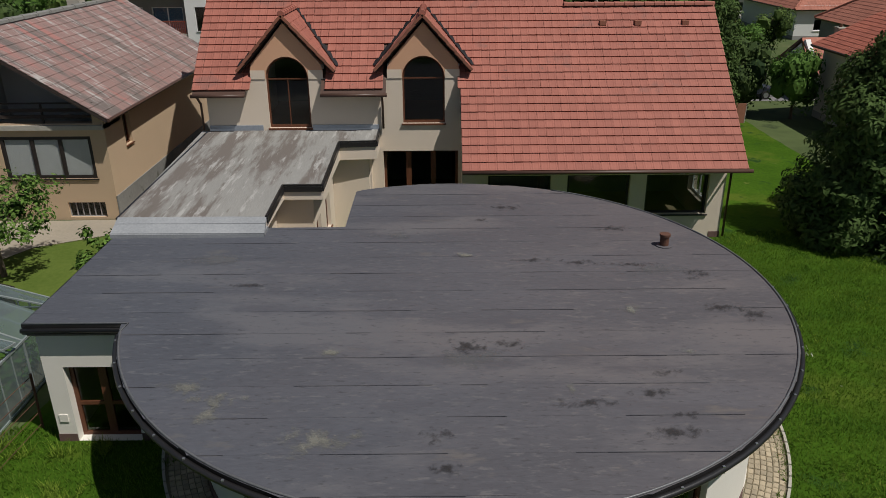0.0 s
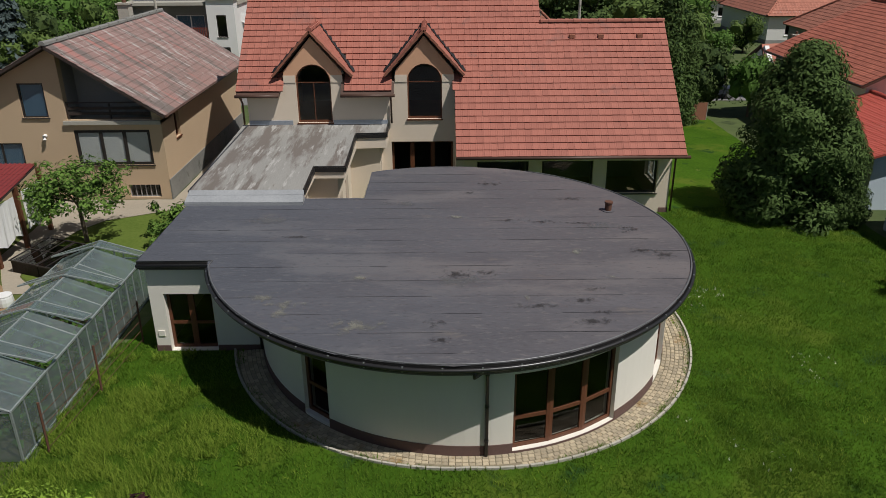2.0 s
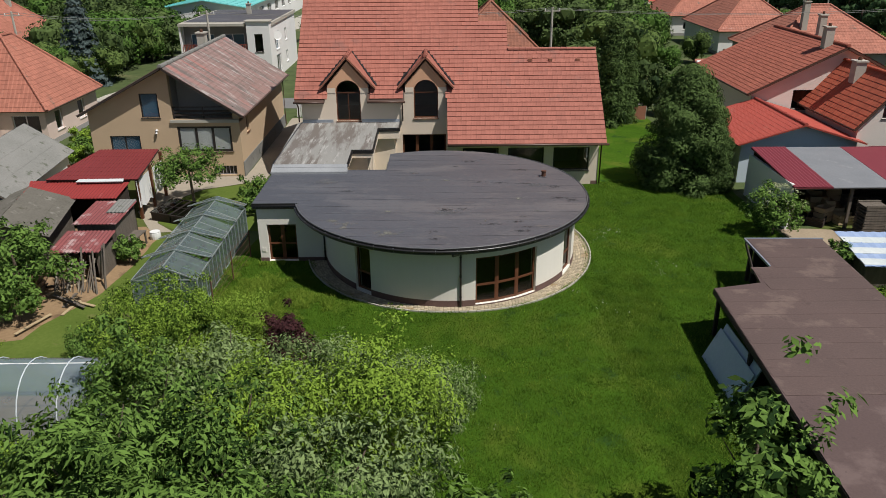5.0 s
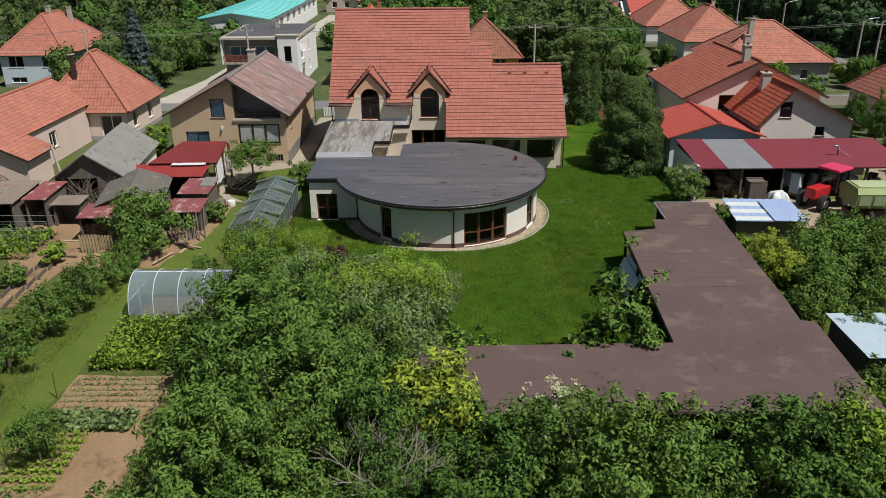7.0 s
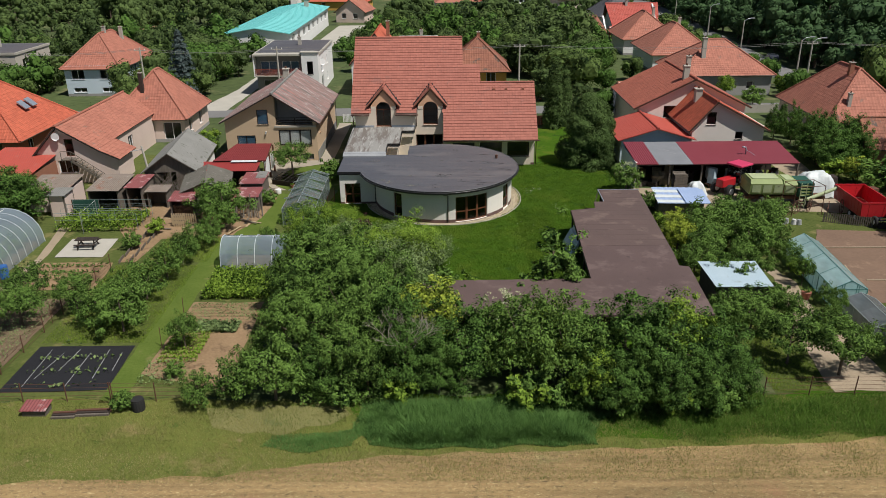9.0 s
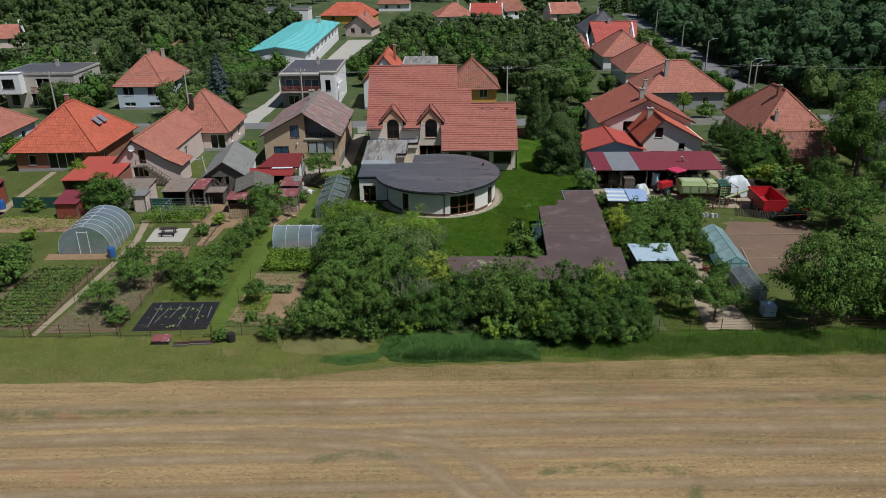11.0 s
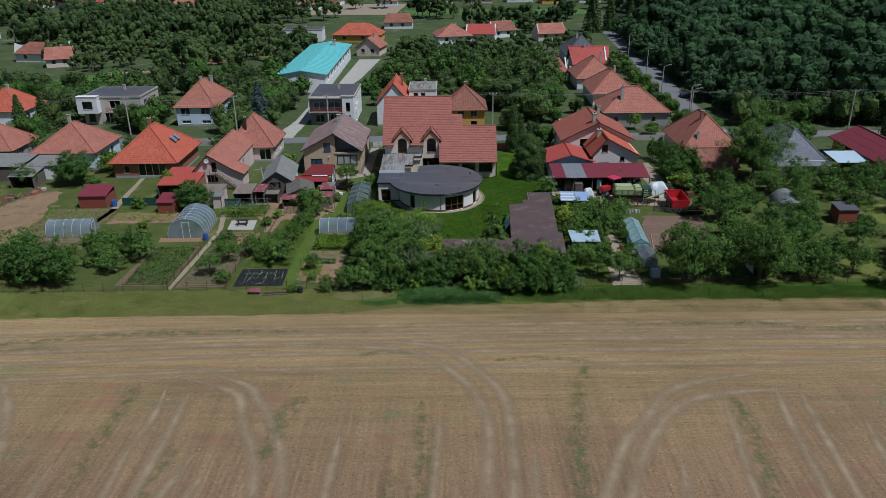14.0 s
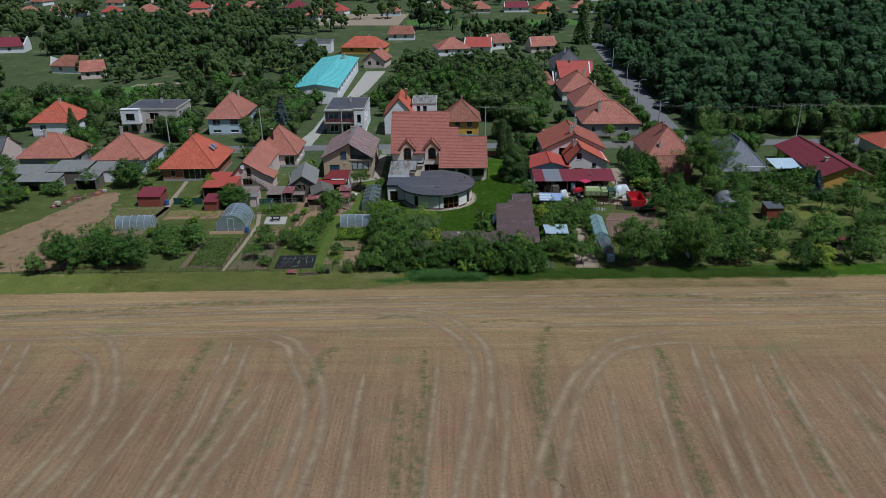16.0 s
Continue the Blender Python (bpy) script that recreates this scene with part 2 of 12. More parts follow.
def tint_across(m, x0, x1, a, b):
    """Tints a sheet along x, unevenly, from colour a near x0 to colour b near x1."""
    n, l = m.node_tree.nodes, m.node_tree.links
    bs = n["Principled BSDF"]
    src = bs.inputs["Base Color"].links[0].from_socket
    tc, sp, nz, ad, mr, mi, mu = n.new("ShaderNodeTexCoord"), n.new("ShaderNodeSeparateXYZ"), n.new("ShaderNodeTexNoise"), n.new("ShaderNodeMath"), n.new("ShaderNodeMapRange"), n.new("ShaderNodeMix"), n.new("ShaderNodeVectorMath")
    l.new(tc.outputs["Object"], sp.inputs[0]), l.new(tc.outputs["Object"], nz.inputs["Vector"])
    nz.inputs["Scale"].default_value, ad.operation, ad.inputs[1].default_value = 0.35, "MULTIPLY_ADD", 8.0
    l.new(nz.outputs[0], ad.inputs[0]), l.new(sp.outputs[0], ad.inputs[2])
    mr.inputs[1].default_value, mr.inputs[2].default_value = x0 + 4.0, x1 + 4.0
    l.new(ad.outputs[0], mr.inputs[0])
    mi.data_type, mu.operation = "RGBA", "MULTIPLY"
    mi.inputs["A"].default_value, mi.inputs["B"].default_value = (*a, 1), (*b, 1)
    l.new(mr.outputs[0], mi.inputs["Factor"]), l.new(src, mu.inputs[0]), l.new(mi.outputs["Result"], mu.inputs[1]), l.new(mu.outputs[0], bs.inputs["Base Color"])


# darker and bluer towards -x, lighter and browner towards +x
tint_across(M["bitumen"], -7.0, 5.0, (0.86, 0.92, 1.00), (1.10, 1.02, 1.00))
M["membrane"] = mat("weathered_grey_membrane", (0.30, 0.295, 0.275), (0.22, 0.212, 0.197), 0.5, 12, 0.8, 0.12, spots=(0.150, 0.130, 0.115), spot_scale=0.60, spot_at=0.465, more=(((0.37, 0.36, 0.34), 1.6, 0.56), ((0.14, 0.122, 0.105), 1.3, 0.60)), stretch=(2.4, 0.35, 1))
# brown-grey that puts the shade under the hall's eave into the colour
M["eave"] = mat("shade_toned_eave", (0.20, 0.165, 0.150), (0.15, 0.12, 0.11), 0.8, 20, 0.7, 0.08)
M["membrane_edge"] = mat("light_grey_flashing", (0.34, 0.35, 0.36), (0.22, 0.23, 0.24), 0.8, 15, 0.6, 0.08)
M["plain_felt"] = mat("smooth_brown_felt", (0.118, 0.078, 0.072), (0.085, 0.056, 0.052), 0.35, 14, 0.75, 0.12, spots=(0.140, 0.097, 0.089), spot_scale=0.5, spot_at=0.54, more=(((0.075, 0.050, 0.046), 1.7, 0.60),))
M["brown_felt"] = mat("brown_roofing_felt", (0.125, 0.083, 0.074), (0.088, 0.060, 0.054), 0.35, 12, 0.75, 0.15, spots=(0.150, 0.105, 0.090), spot_scale=0.55, spot_at=0.54, more=(((0.085, 0.057, 0.050), 1.4, 0.6),))
M["gutter"] = mat("black_gutter_metal", (0.022, 0.021, 0.021), (0.014, 0.013, 0.013), 2, 30, 0.35, 0.03, spec=0.6)
M["edge_metal"] = mat("dull_grey_edge_metal", (0.20, 0.205, 0.21), (0.10, 0.10, 0.105), 1.5, 20, 0.45, 0.05, metal=0.3)
M["brown_metal"] = mat("brown_coated_metal", (0.10, 0.055, 0.04), (0.07, 0.04, 0.03), 2, 30, 0.45, 0.03)
M["pipe_grey"] = mat("grey_green_pipe", (0.22, 0.28, 0.27), (0.15, 0.19, 0.18), 2, 14, 0.55, 0.05)
M["zinc"] = mat("zinc_sheet", (0.42, 0.46, 0.52), (0.30, 0.34, 0.40), 1, 12, 0.45, 0.06, metal=0.5)
M["wood_frame"] = mat("brown_window_wood", (0.15, 0.055, 0.026), (0.095, 0.036, 0.018), 3, 40, 0.5, 0.08, stretch=(6, 6, 1))
M["dark_frame"] = mat("dark_window_frame", (0.035, 0.028, 0.025), (0.022, 0.018, 0.016), 3, 40, 0.45, 0.03)
M["hoop_pale"] = mat("pale_hoop_pipe", (0.58, 0.64, 0.68), (0.50, 0.55, 0.59), 3, 30, 0.5, 0.03)
M["white_frame"] = mat("white_window_frame", (0.78, 0.78, 0.77), (0.7, 0.7, 0.69), 3, 40, 0.45, 0.02)
M["blind"] = mat("pale_blind", (0.60, 0.60, 0.58), (0.52, 0.52, 0.50), 3, 20, 0.8, 0.05)
M["blue_blind"] = mat("blue_shutter", (0.08, 0.16, 0.24), (0.05, 0.11, 0.18), 3, 20, 0.6, 0.05, stretch=(1, 1, 12))
M["inner"] = mat("pale_green_inner_wall", (0.46, 0.50, 0.43), (0.40, 0.44, 0.38), 0.5, 10, 0.9, 0.03)
M["glass"] = clear_mat("window_glass", (0.42, 0.45, 0.44))
M["clear_glass"] = clear_mat("clear_window_glass", (0.86, 0.88, 0.88))
M["gh_glass"] = clear_mat("greenhouse_glass", (0.60, 0.70, 0.70), 0.10, 0.34, (0.46, 0.55, 0.56))
M["film"] = clear_mat("polytunnel_film", (0.80, 0.86, 0.88), 0.2, 0.40, (0.56, 0.68, 0.78))
M["tile_red"] = mat("red_concrete_tile", (0.380, 0.136, 0.098), (0.290, 0.101, 0.073), 0.4, 7, 0.75, 0.08, spots=(0.27, 0.110, 0.085), spot_scale=0.8, spot_at=0.58, more=(((0.17, 0.10, 0.08), 2.4, 0.66),), rnd=0.26)
M["tile_orange"] = tile_mat("bright_orange_tile", (0.51, 0.125, 0.068), (0.42, 0.098, 0.053), spot_at=0.75)
M["tile_salmon"] = tile_mat("salmon_clay_tile", (0.42, 0.165, 0.112), (0.33, 0.125, 0.085), spots=(0.20, 0.13, 0.10), spot_at=0.63)
M["tile_rust"] = tile_mat("red_brown_tile", (0.37, 0.115, 0.074), (0.29, 0.086, 0.056), spots=(0.24, 0.09, 0.06), spot_at=0.66)
M["dark_red"] = mat("dark_red_roof_sheet", (0.215, 0.034, 0.033), (0.165, 0.027, 0.027), 0.6, 8, 0.55, 0.05)
M["canopy_red"] = mat("plain_red_sheet", (0.30, 0.040, 0.036), (0.24, 0.033, 0.030), 0.6, 8, 0.55, 0.05, spots=(0.34, 0.09, 0.08), spot_scale=0.9, spot_at=0.62)
M["yard"] = mat("pale_yard_slabs", (0.37, 0.32, 0.25), (0.28, 0.245, 0.19), 0.5, 10, 0.92, 0.15, spots=(0.22, 0.20, 0.14), spot_scale=0.6, spot_at=0.6)
M["dull_film"] = mat("dull_grey_film", (0.21, 0.215, 0.21), (0.15, 0.155, 0.15), 0.6, 5, 0.5, 0.1)
M["tile_brown"] = tile_mat("weathered_brown_tile", (0.32, 0.125, 0.075), (0.22, 0.09, 0.06), spots=(0.10, 0.085, 0.07), spot_at=0.58)
M["tile_dark"] = tile_mat("dark_grey_tile", (0.12, 0.12, 0.13), (0.085, 0.085, 0.09))
M["tile_grey"] = tile_mat("blue_grey_shingle", (0.20, 0.205, 0.23), (0.15, 0.155, 0.18), spot_at=0.72)
M["red_sheet"] = mat("bright_red_sheet_metal", (0.44, 0.085, 0.060), (0.37, 0.070, 0.050), 0.6, 8, 0.55, 0.06, spots=(0.36, 0.13, 0.10), spot_scale=0.7, spot_at=0.6)
M["maroon"] = mat("maroon_sheet_metal", (0.215, 0.040, 0.052), (0.185, 0.033, 0.044), 0.6, 8, 0.5, 0.04, spots=(0.22, 0.06, 0.06), spot_scale=0.6, spot_at=0.66)
M["fibre"] = mat("faded_fibre_cement", (0.285, 0.165, 0.148), (0.200, 0.145, 0.130), 0.5, 9, 0.9, 0.15, spots=(0.145, 0.118, 0.108), spot_scale=0.7, spot_at=0.50, more=(((0.37, 0.345, 0.325), 1.3, 0.545), ((0.33, 0.155, 0.135), 0.45, 0.56), ((0.42, 0.40, 0.38), 5.0, 0.62)), stretch=(0.45, 2.2, 0.45))
M["eternit"] = mat("grey_fibre_cement", (0.24, 0.235, 0.22), (0.17, 0.17, 0.155), 0.7, 10, 0.85, 0.15, spots=(0.11, 0.115, 0.09), spot_scale=1.5, spot_at=0.58)
M["mossy_sheet"] = mat("mossy_brown_fibre_cement", (0.150, 0.138, 0.118), (0.095, 0.088, 0.072), 0.8, 10, 0.9, 0.15, spots=(0.20, 0.19, 0.165), spot_scale=1.2, spot_at=0.58, more=(((0.075, 0.072, 0.050), 2.2, 0.58),))
M["rusty_sheet"] = mat("rust_stained_sheet", (0.255, 0.215, 0.180), (0.170, 0.130, 0.102), 0.8, 9, 0.85, 0.12, spots=(0.21, 0.095, 0.058), spot_scale=0.9, spot_at=0.55, more=(((0.33, 0.31, 0.28), 1.8, 0.60), ((0.10, 0.075, 0.058), 2.6, 0.60)))
M["pale_sheet"] = mat("pale_blue_sheet", (0.55, 0.66, 0.72), (0.45, 0.56, 0.63), 0.8, 9, 0.5, 0.05, spots=(0.36, 0.40, 0.40), spot_scale=1.2, spot_at=0.66)
M["dull_pale_sheet"] = mat("weathered_pale_sheet", (0.43, 0.53, 0.59), (0.34, 0.44, 0.50), 0.8, 9, 0.6, 0.05, spots=(0.30, 0.36, 0.38), spot_scale=1.0, spot_at=0.60)
M["turquoise"] = mat("turquoise_sheet_metal", (0.20, 0.60, 0.58), (0.17, 0.53, 0.52), 0.3, 4, 0.55, 0.03)
M["grey_sheet"] = mat("weathered_grey_sheet", (0.225, 0.232, 0.245), (0.175, 0.182, 0.195), 0.7, 9, 0.6, 0.04, spots=(0.27, 0.275, 0.28), spot_scale=0.9, spot_at=0.62)
M["turned_soil"] = mat("red_brown_turned_soil", (0.205, 0.130, 0.088), (0.150, 0.096, 0.066), 0.3, 4, 0.97, 0.5, spots=(0.25, 0.165, 0.11), spot_scale=0.5, spot_at=0.58)
M["blue_tarp"] = mat("pale_lavender_sheet", (0.34, 0.43, 0.62), (0.26, 0.35, 0.54), 0.8, 6, 0.5, 0.2)
M["white_tarp"] = mat("white_tarpaulin", (0.66, 0.69, 0.68), (0.50, 0.55, 0.55), 0.9, 5, 0.5, 0.3)
M["timber"] = mat("grey_weathered_timber", (0.18, 0.15, 0.12), (0.10, 0.085, 0.07), 1.5, 30, 0.9, 0.3, stretch=(5, 5, 1))
M["dark_timber"] = mat("dark_stained_timber", (0.05, 0.035, 0.028), (0.032, 0.024, 0.02), 1.5, 30, 0.8, 0.2, stretch=(5, 5, 1))
M["red_timber"] = mat("red_brown_timber", (0.30, 0.075, 0.045), (0.22, 0.055, 0.035), 1.5, 30, 0.75, 0.2, stretch=(5, 5, 1))
M["pale_timber"] = mat("sawn_pale_timber", (0.48, 0.37, 0.22), (0.36, 0.27, 0.16), 1.5, 20, 0.85, 0.2)
M["log"] = mat("split_firewood", (0.30, 0.19, 0.11), (0.16, 0.10, 0.065), 2, 12, 0.9, 0.3, rnd=0.6)
M["concrete"] = mat("pale_concrete", (0.46, 0.43, 0.37), (0.36, 0.34, 0.29), 0.5, 12, 0.9, 0.15)
M["asphalt"] = mat("pale_grey_asphalt", (0.20, 0.195, 0.19), (0.15, 0.147, 0.143), 0.3, 14, 0.9, 0.15)
M["cobble"] = mat("pale_cobble_stone", (0.47, 0.39, 0.27), (0.32, 0.27, 0.19), 1.5, 18, 0.9, 0.25, rnd=0.6, spots=(0.26, 0.17, 0.075), spot_scale=1.1, spot_at=0.56)
M["joint"] = mat("sandy_joint", (0.24, 0.20, 0.14), (0.16, 0.15, 0.09), 2, 20, 0.95, 0.3)
M["soil"] = mat("dry_brown_soil", (0.315, 0.215, 0.125), (0.215, 0.142, 0.080), 0.5, 5, 0.97, 0.6, spec=0.1, spots=(0.155, 0.102, 0.062), spot_scale=0.55, spot_at=0.55, more=(((0.36, 0.265, 0.155), 1.6, 0.62),))
M["dark_soil"] = mat("dark_tilled_soil", (0.19, 0.135, 0.083), (0.13, 0.09, 0.056), 0.6, 6, 0.97, 0.6)
M["path"] = mat("trodden_sandy_path", (0.37, 0.295, 0.205), (0.26, 0.205, 0.14), 0.6, 8, 0.95, 0.3)
M["fabric"] = mat("black_weed_fabric", (0.018, 0.018, 0.021), (0.012, 0.012, 0.014), 1, 20, 0.7, 0.2)
M["chrome"] = mat("grey_steel", (0.45, 0.46, 0.47), (0.36, 0.37, 0.38), 2, 20, 0.4, 0.03, metal=0.8)
M["alu"] = mat("greenhouse_frame_steel", (0.33, 0.37, 0.36), (0.24, 0.27, 0.26), 2, 20, 0.5, 0.04, metal=0.3)
M["rust"] = mat("rusty_steel", (0.14, 0.06, 0.035), (0.09, 0.045, 0.03), 3, 20, 0.8, 0.15)
M["bark"] = mat("grey_brown_bark", (0.15, 0.11, 0.08), (0.09, 0.07, 0.052), 2, 14, 0.95, 0.5, stretch=(3, 3, 0.7))
M["dead_wood"] = mat("bleached_dead_wood", (0.30, 0.27, 0.22), (0.20, 0.175, 0.14), 2, 20, 0.9, 0.2)
M["tractor_red"] = mat("red_machine_paint", (0.50, 0.022, 0.028), (0.42, 0.018, 0.024), 2, 10, 0.4, 0.02)
M["machine_green"] = mat("green_machine_paint", (0.25, 0.31, 0.11), (0.20, 0.25, 0.09), 1.2, 8, 0.55, 0.05)
M["rubber"] = mat("black_rubber", (0.025, 0.024, 0.023), (0.018, 0.017, 0.017), 2, 20, 0.85, 0.1)
M["car_dark"] = mat("dark_car_paint", (0.03, 0.035, 0.05), (0.025, 0.03, 0.042), 1, 10, 0.25, 0.0, spec=0.6)
M["blue_plastic"] = mat("blue_plastic", (0.03, 0.12, 0.36), (0.025, 0.10, 0.30), 1, 10, 0.5, 0.02)
M["yellow_plastic"] = mat("yellow_plastic", (0.60, 0.40, 0.03), (0.52, 0.34, 0.03), 1, 10, 0.5, 0.02)
M["green_mesh"] = mat("dark_green_netting", (0.02, 0.085, 0.06), (0.014, 0.06, 0.045), 1, 20, 0.9, 0.1)
M["panel_blue"] = mat("solar_panel", (0.03, 0.035, 0.06), (0.02, 0.025, 0.045), 1, 6, 0.2, 0.0, spec=0.7)
M["petal"] = leaf_mat("cream_petal", (0.56, 0.58, 0.36), (0.34, 0.38, 0.18))
M["leaf_a"] = leaf_mat("fresh_green_leaf", (0.220, 0.335, 0.045), (0.022, 0.054, 0.007))
M["leaf_b"] = leaf_mat("mid_green_leaf", (0.136, 0.232, 0.048), (0.013, 0.034, 0.007))
M["leaf_c"] = leaf_mat("dark_green_leaf", (0.092, 0.175, 0.036), (0.008, 0.022, 0.005))
M["leaf_grey"] = leaf_mat("grey_green_willow_leaf", (0.21, 0.285, 0.110), (0.040, 0.068, 0.022))
M["leaf_yel"] = leaf_mat("yellow_green_leaf", (0.31, 0.38, 0.050), (0.10, 0.145, 0.020))
M["leaf_purple"] = leaf_mat("dark_purple_leaf", (0.066, 0.026, 0.028), (0.016, 0.008, 0.009))
M["needle"] = leaf_mat("dark_needle", (0.078, 0.125, 0.036), (0.013, 0.027, 0.008), trans=0.08)
M["needle_blue"] = leaf_mat("blue_spruce_needle", (0.085, 0.115, 0.11), (0.030, 0.048, 0.045), trans=0.1)
M["wood_leaf"] = leaf_mat("woodland_leaf", (0.064, 0.118, 0.046), (0.010, 0.022, 0.010), scale=0.05, trans=0.06, each=0.40, low=0.50, high=1.10)
M["belt_leaf"] = leaf_mat("mixed_tree_leaf", (0.092, 0.135, 0.042), (0.013, 0.028, 0.011), scale=0.03, trans=0.06, each=0.4, low=0.45, high=1.05)
M["village_leaf"] = leaf_mat("muted_green_leaf", (0.118, 0.175, 0.048), (0.014, 0.030, 0.009), scale=0.3)
# floor under the trees; their shade is painted into this dark colour
M["forest_floor"] = mat("shade_dark_forest_floor", (0.035, 0.040, 0.018), (0.020, 0.024, 0.011), 0.1, 1.5, 0.97, 0.4)
M["old_red"] = mat("faded_red_sheet", (0.27, 0.080, 0.078), (0.19, 0.058, 0.058), 0.8, 8, 0.65, 0.08, spots=(0.40, 0.27, 0.26), spot_scale=1.3, spot_at=0.53, more=(((0.14, 0.060, 0.050), 2.2, 0.60),))
M["blade"] = leaf_mat("grass_blade", (0.124, 0.212, 0.024), (0.024, 0.074, 0.007), scale=1.1, trans=0.45, each=0.42, low=0.48, high=1.08)
M["verge_blade"] = leaf_mat("verge_grass_blade", (0.128, 0.220, 0.038), (0.044, 0.104, 0.015), scale=0.8, trans=0.4)
M["pale_blade"] = leaf_mat("pale_grass_blade", (0.23, 0.32, 0.045), (0.095, 0.185, 0.016), scale=0.5, trans=0.45)
M["clover_white"] = leaf_mat("white_clover_head", (0.62, 0.64, 0.52), (0.40, 0.44, 0.32))
M["straw_blade"] = leaf_mat("cut_straw", (0.38, 0.32, 0.16), (0.17, 0.16, 0.06), scale=0.5, trans=0.2)
M["tall_grass"] = leaf_mat("tall_grass_blade", (0.150, 0.275, 0.075), (0.046, 0.112, 0.028), scale=1.1, trans=0.4)
M["dry_blade"] = leaf_mat("dry_grass_blade", (0.310, 0.290, 0.105), (0.098, 0.150, 0.030), scale=0.42, trans=0.45, each=0.26, low=0.52, high=0.92)
M["lawn"] = mat("lawn_grass", (0.060, 0.124, 0.010), (0.030, 0.072, 0.006), 0.6, 7, 0.95, 0.5, spec=0.04, spots=(0.078, 0.118, 0.014), spot_scale=0.22, spot_at=0.52, more=(((0.022, 0.056, 0.012), 0.7, 0.57), ((0.11, 0.14, 0.03), 1.6, 0.64)))
M["meadow"] = mat("rough_meadow", (0.092, 0.122, 0.038), (0.034, 0.055, 0.014), 0.07, 0.8, 0.97, 0.5, spots=(0.15, 0.145, 0.065), spot_scale=0.11, spot_at=0.57, more=(((0.030, 0.046, 0.013), 0.28, 0.56),))
M["verge"] = mat("dry_grass_verge", (0.170, 0.180, 0.046), (0.098, 0.128, 0.027), 0.30, 3, 0.97, 0.4, spec=0.05, spots=(0.235, 0.195, 0.082), spot_scale=0.40, spot_at=0.57, more=(((0.070, 0.105, 0.022), 0.55, 0.60), ((0.27, 0.21, 0.11), 0.8, 0.66)))
M["crop"] = mat("bright_crop_green", (0.09, 0.19, 0.03), (0.06, 0.135, 0.02), 0.2, 2, 0.95, 0.4)
M["stubble"] = stubble_mat()
M["dry_turf"] = mat("dry_mown_turf", (0.215, 0.195, 0.074), (0.145, 0.148, 0.048), 0.5, 4, 0.97, 0.5, spots=(0.12, 0.135, 0.045), spot_scale=0.8, spot_at=0.56)


M["seam_tar"] = mat("dark_seam_tar", (0.086, 0.084, 0.090), (0.070, 0.068, 0.073), 2, 20, 0.6, 0.05)


def stain_mat(name, col, col2, most, grain):
    """A deposit that breaks up towards its rim: the UV map's v is 0.5 in its middle and 0 at its rim."""
    m = mat(name, col, col2, 1.2, 16, 0.9, 0.2)
    n, l = m.node_tree.nodes, m.node_tree.links
    b, o = n["Principled BSDF"], n["Material Output"]
    uv, sp, tx, tc, ad, mr = n.new("ShaderNodeUVMap"), n.new("ShaderNodeSeparateXYZ"), n.new("ShaderNodeTexNoise"), n.new("ShaderNodeTexCoord"), n.new("ShaderNodeMath"), n.new("ShaderNodeMapRange")
    l.new(uv.outputs[0], sp.inputs[0]), l.new(tc.outputs["Object"], tx.inputs["Vector"])
    tx.inputs["Scale"].default_value, tx.inputs["Detail"].default_value, tx.inputs["Roughness"].default_value = grain, 6, 0.7
    ad.operation = "MULTIPLY_ADD"
    ad.inputs[1].default_value = 0.62
    l.new(sp.outputs[1], ad.inputs[0]), l.new(tx.outputs[0], ad.inputs[2])
    mr.inputs[1].default_value, mr.inputs[2].default_value, mr.inputs[4].default_value = 0.66, 0.84, most
    l.new(ad.outputs[0], mr.inputs[0])
    tp, mi = n.new("ShaderNodeBsdfTransparent"), n.new("ShaderNodeMixShader")
    l.new(mr.outputs[0], mi.inputs[0]), l.new(tp.outputs[0], mi.inputs[1]), l.new(b.outputs[0], mi.inputs[2]), l.new(mi.outputs[0], o.inputs[0])
    return m


M["moss_dark"] = stain_mat("dark_dry_moss", (0.036, 0.032, 0.031), (0.024, 0.021, 0.021), 0.6, 5.5)
M["deposit_pale"] = stain_mat("pale_dust_deposit", (0.24, 0.235, 0.20), (0.16, 0.155, 0.13), 0.7, 2.6)
M["deposit_faint"] = stain_mat("faint_dust_film", (0.15, 0.15, 0.155), (0.12, 0.12, 0.122), 0.5, 1.2)


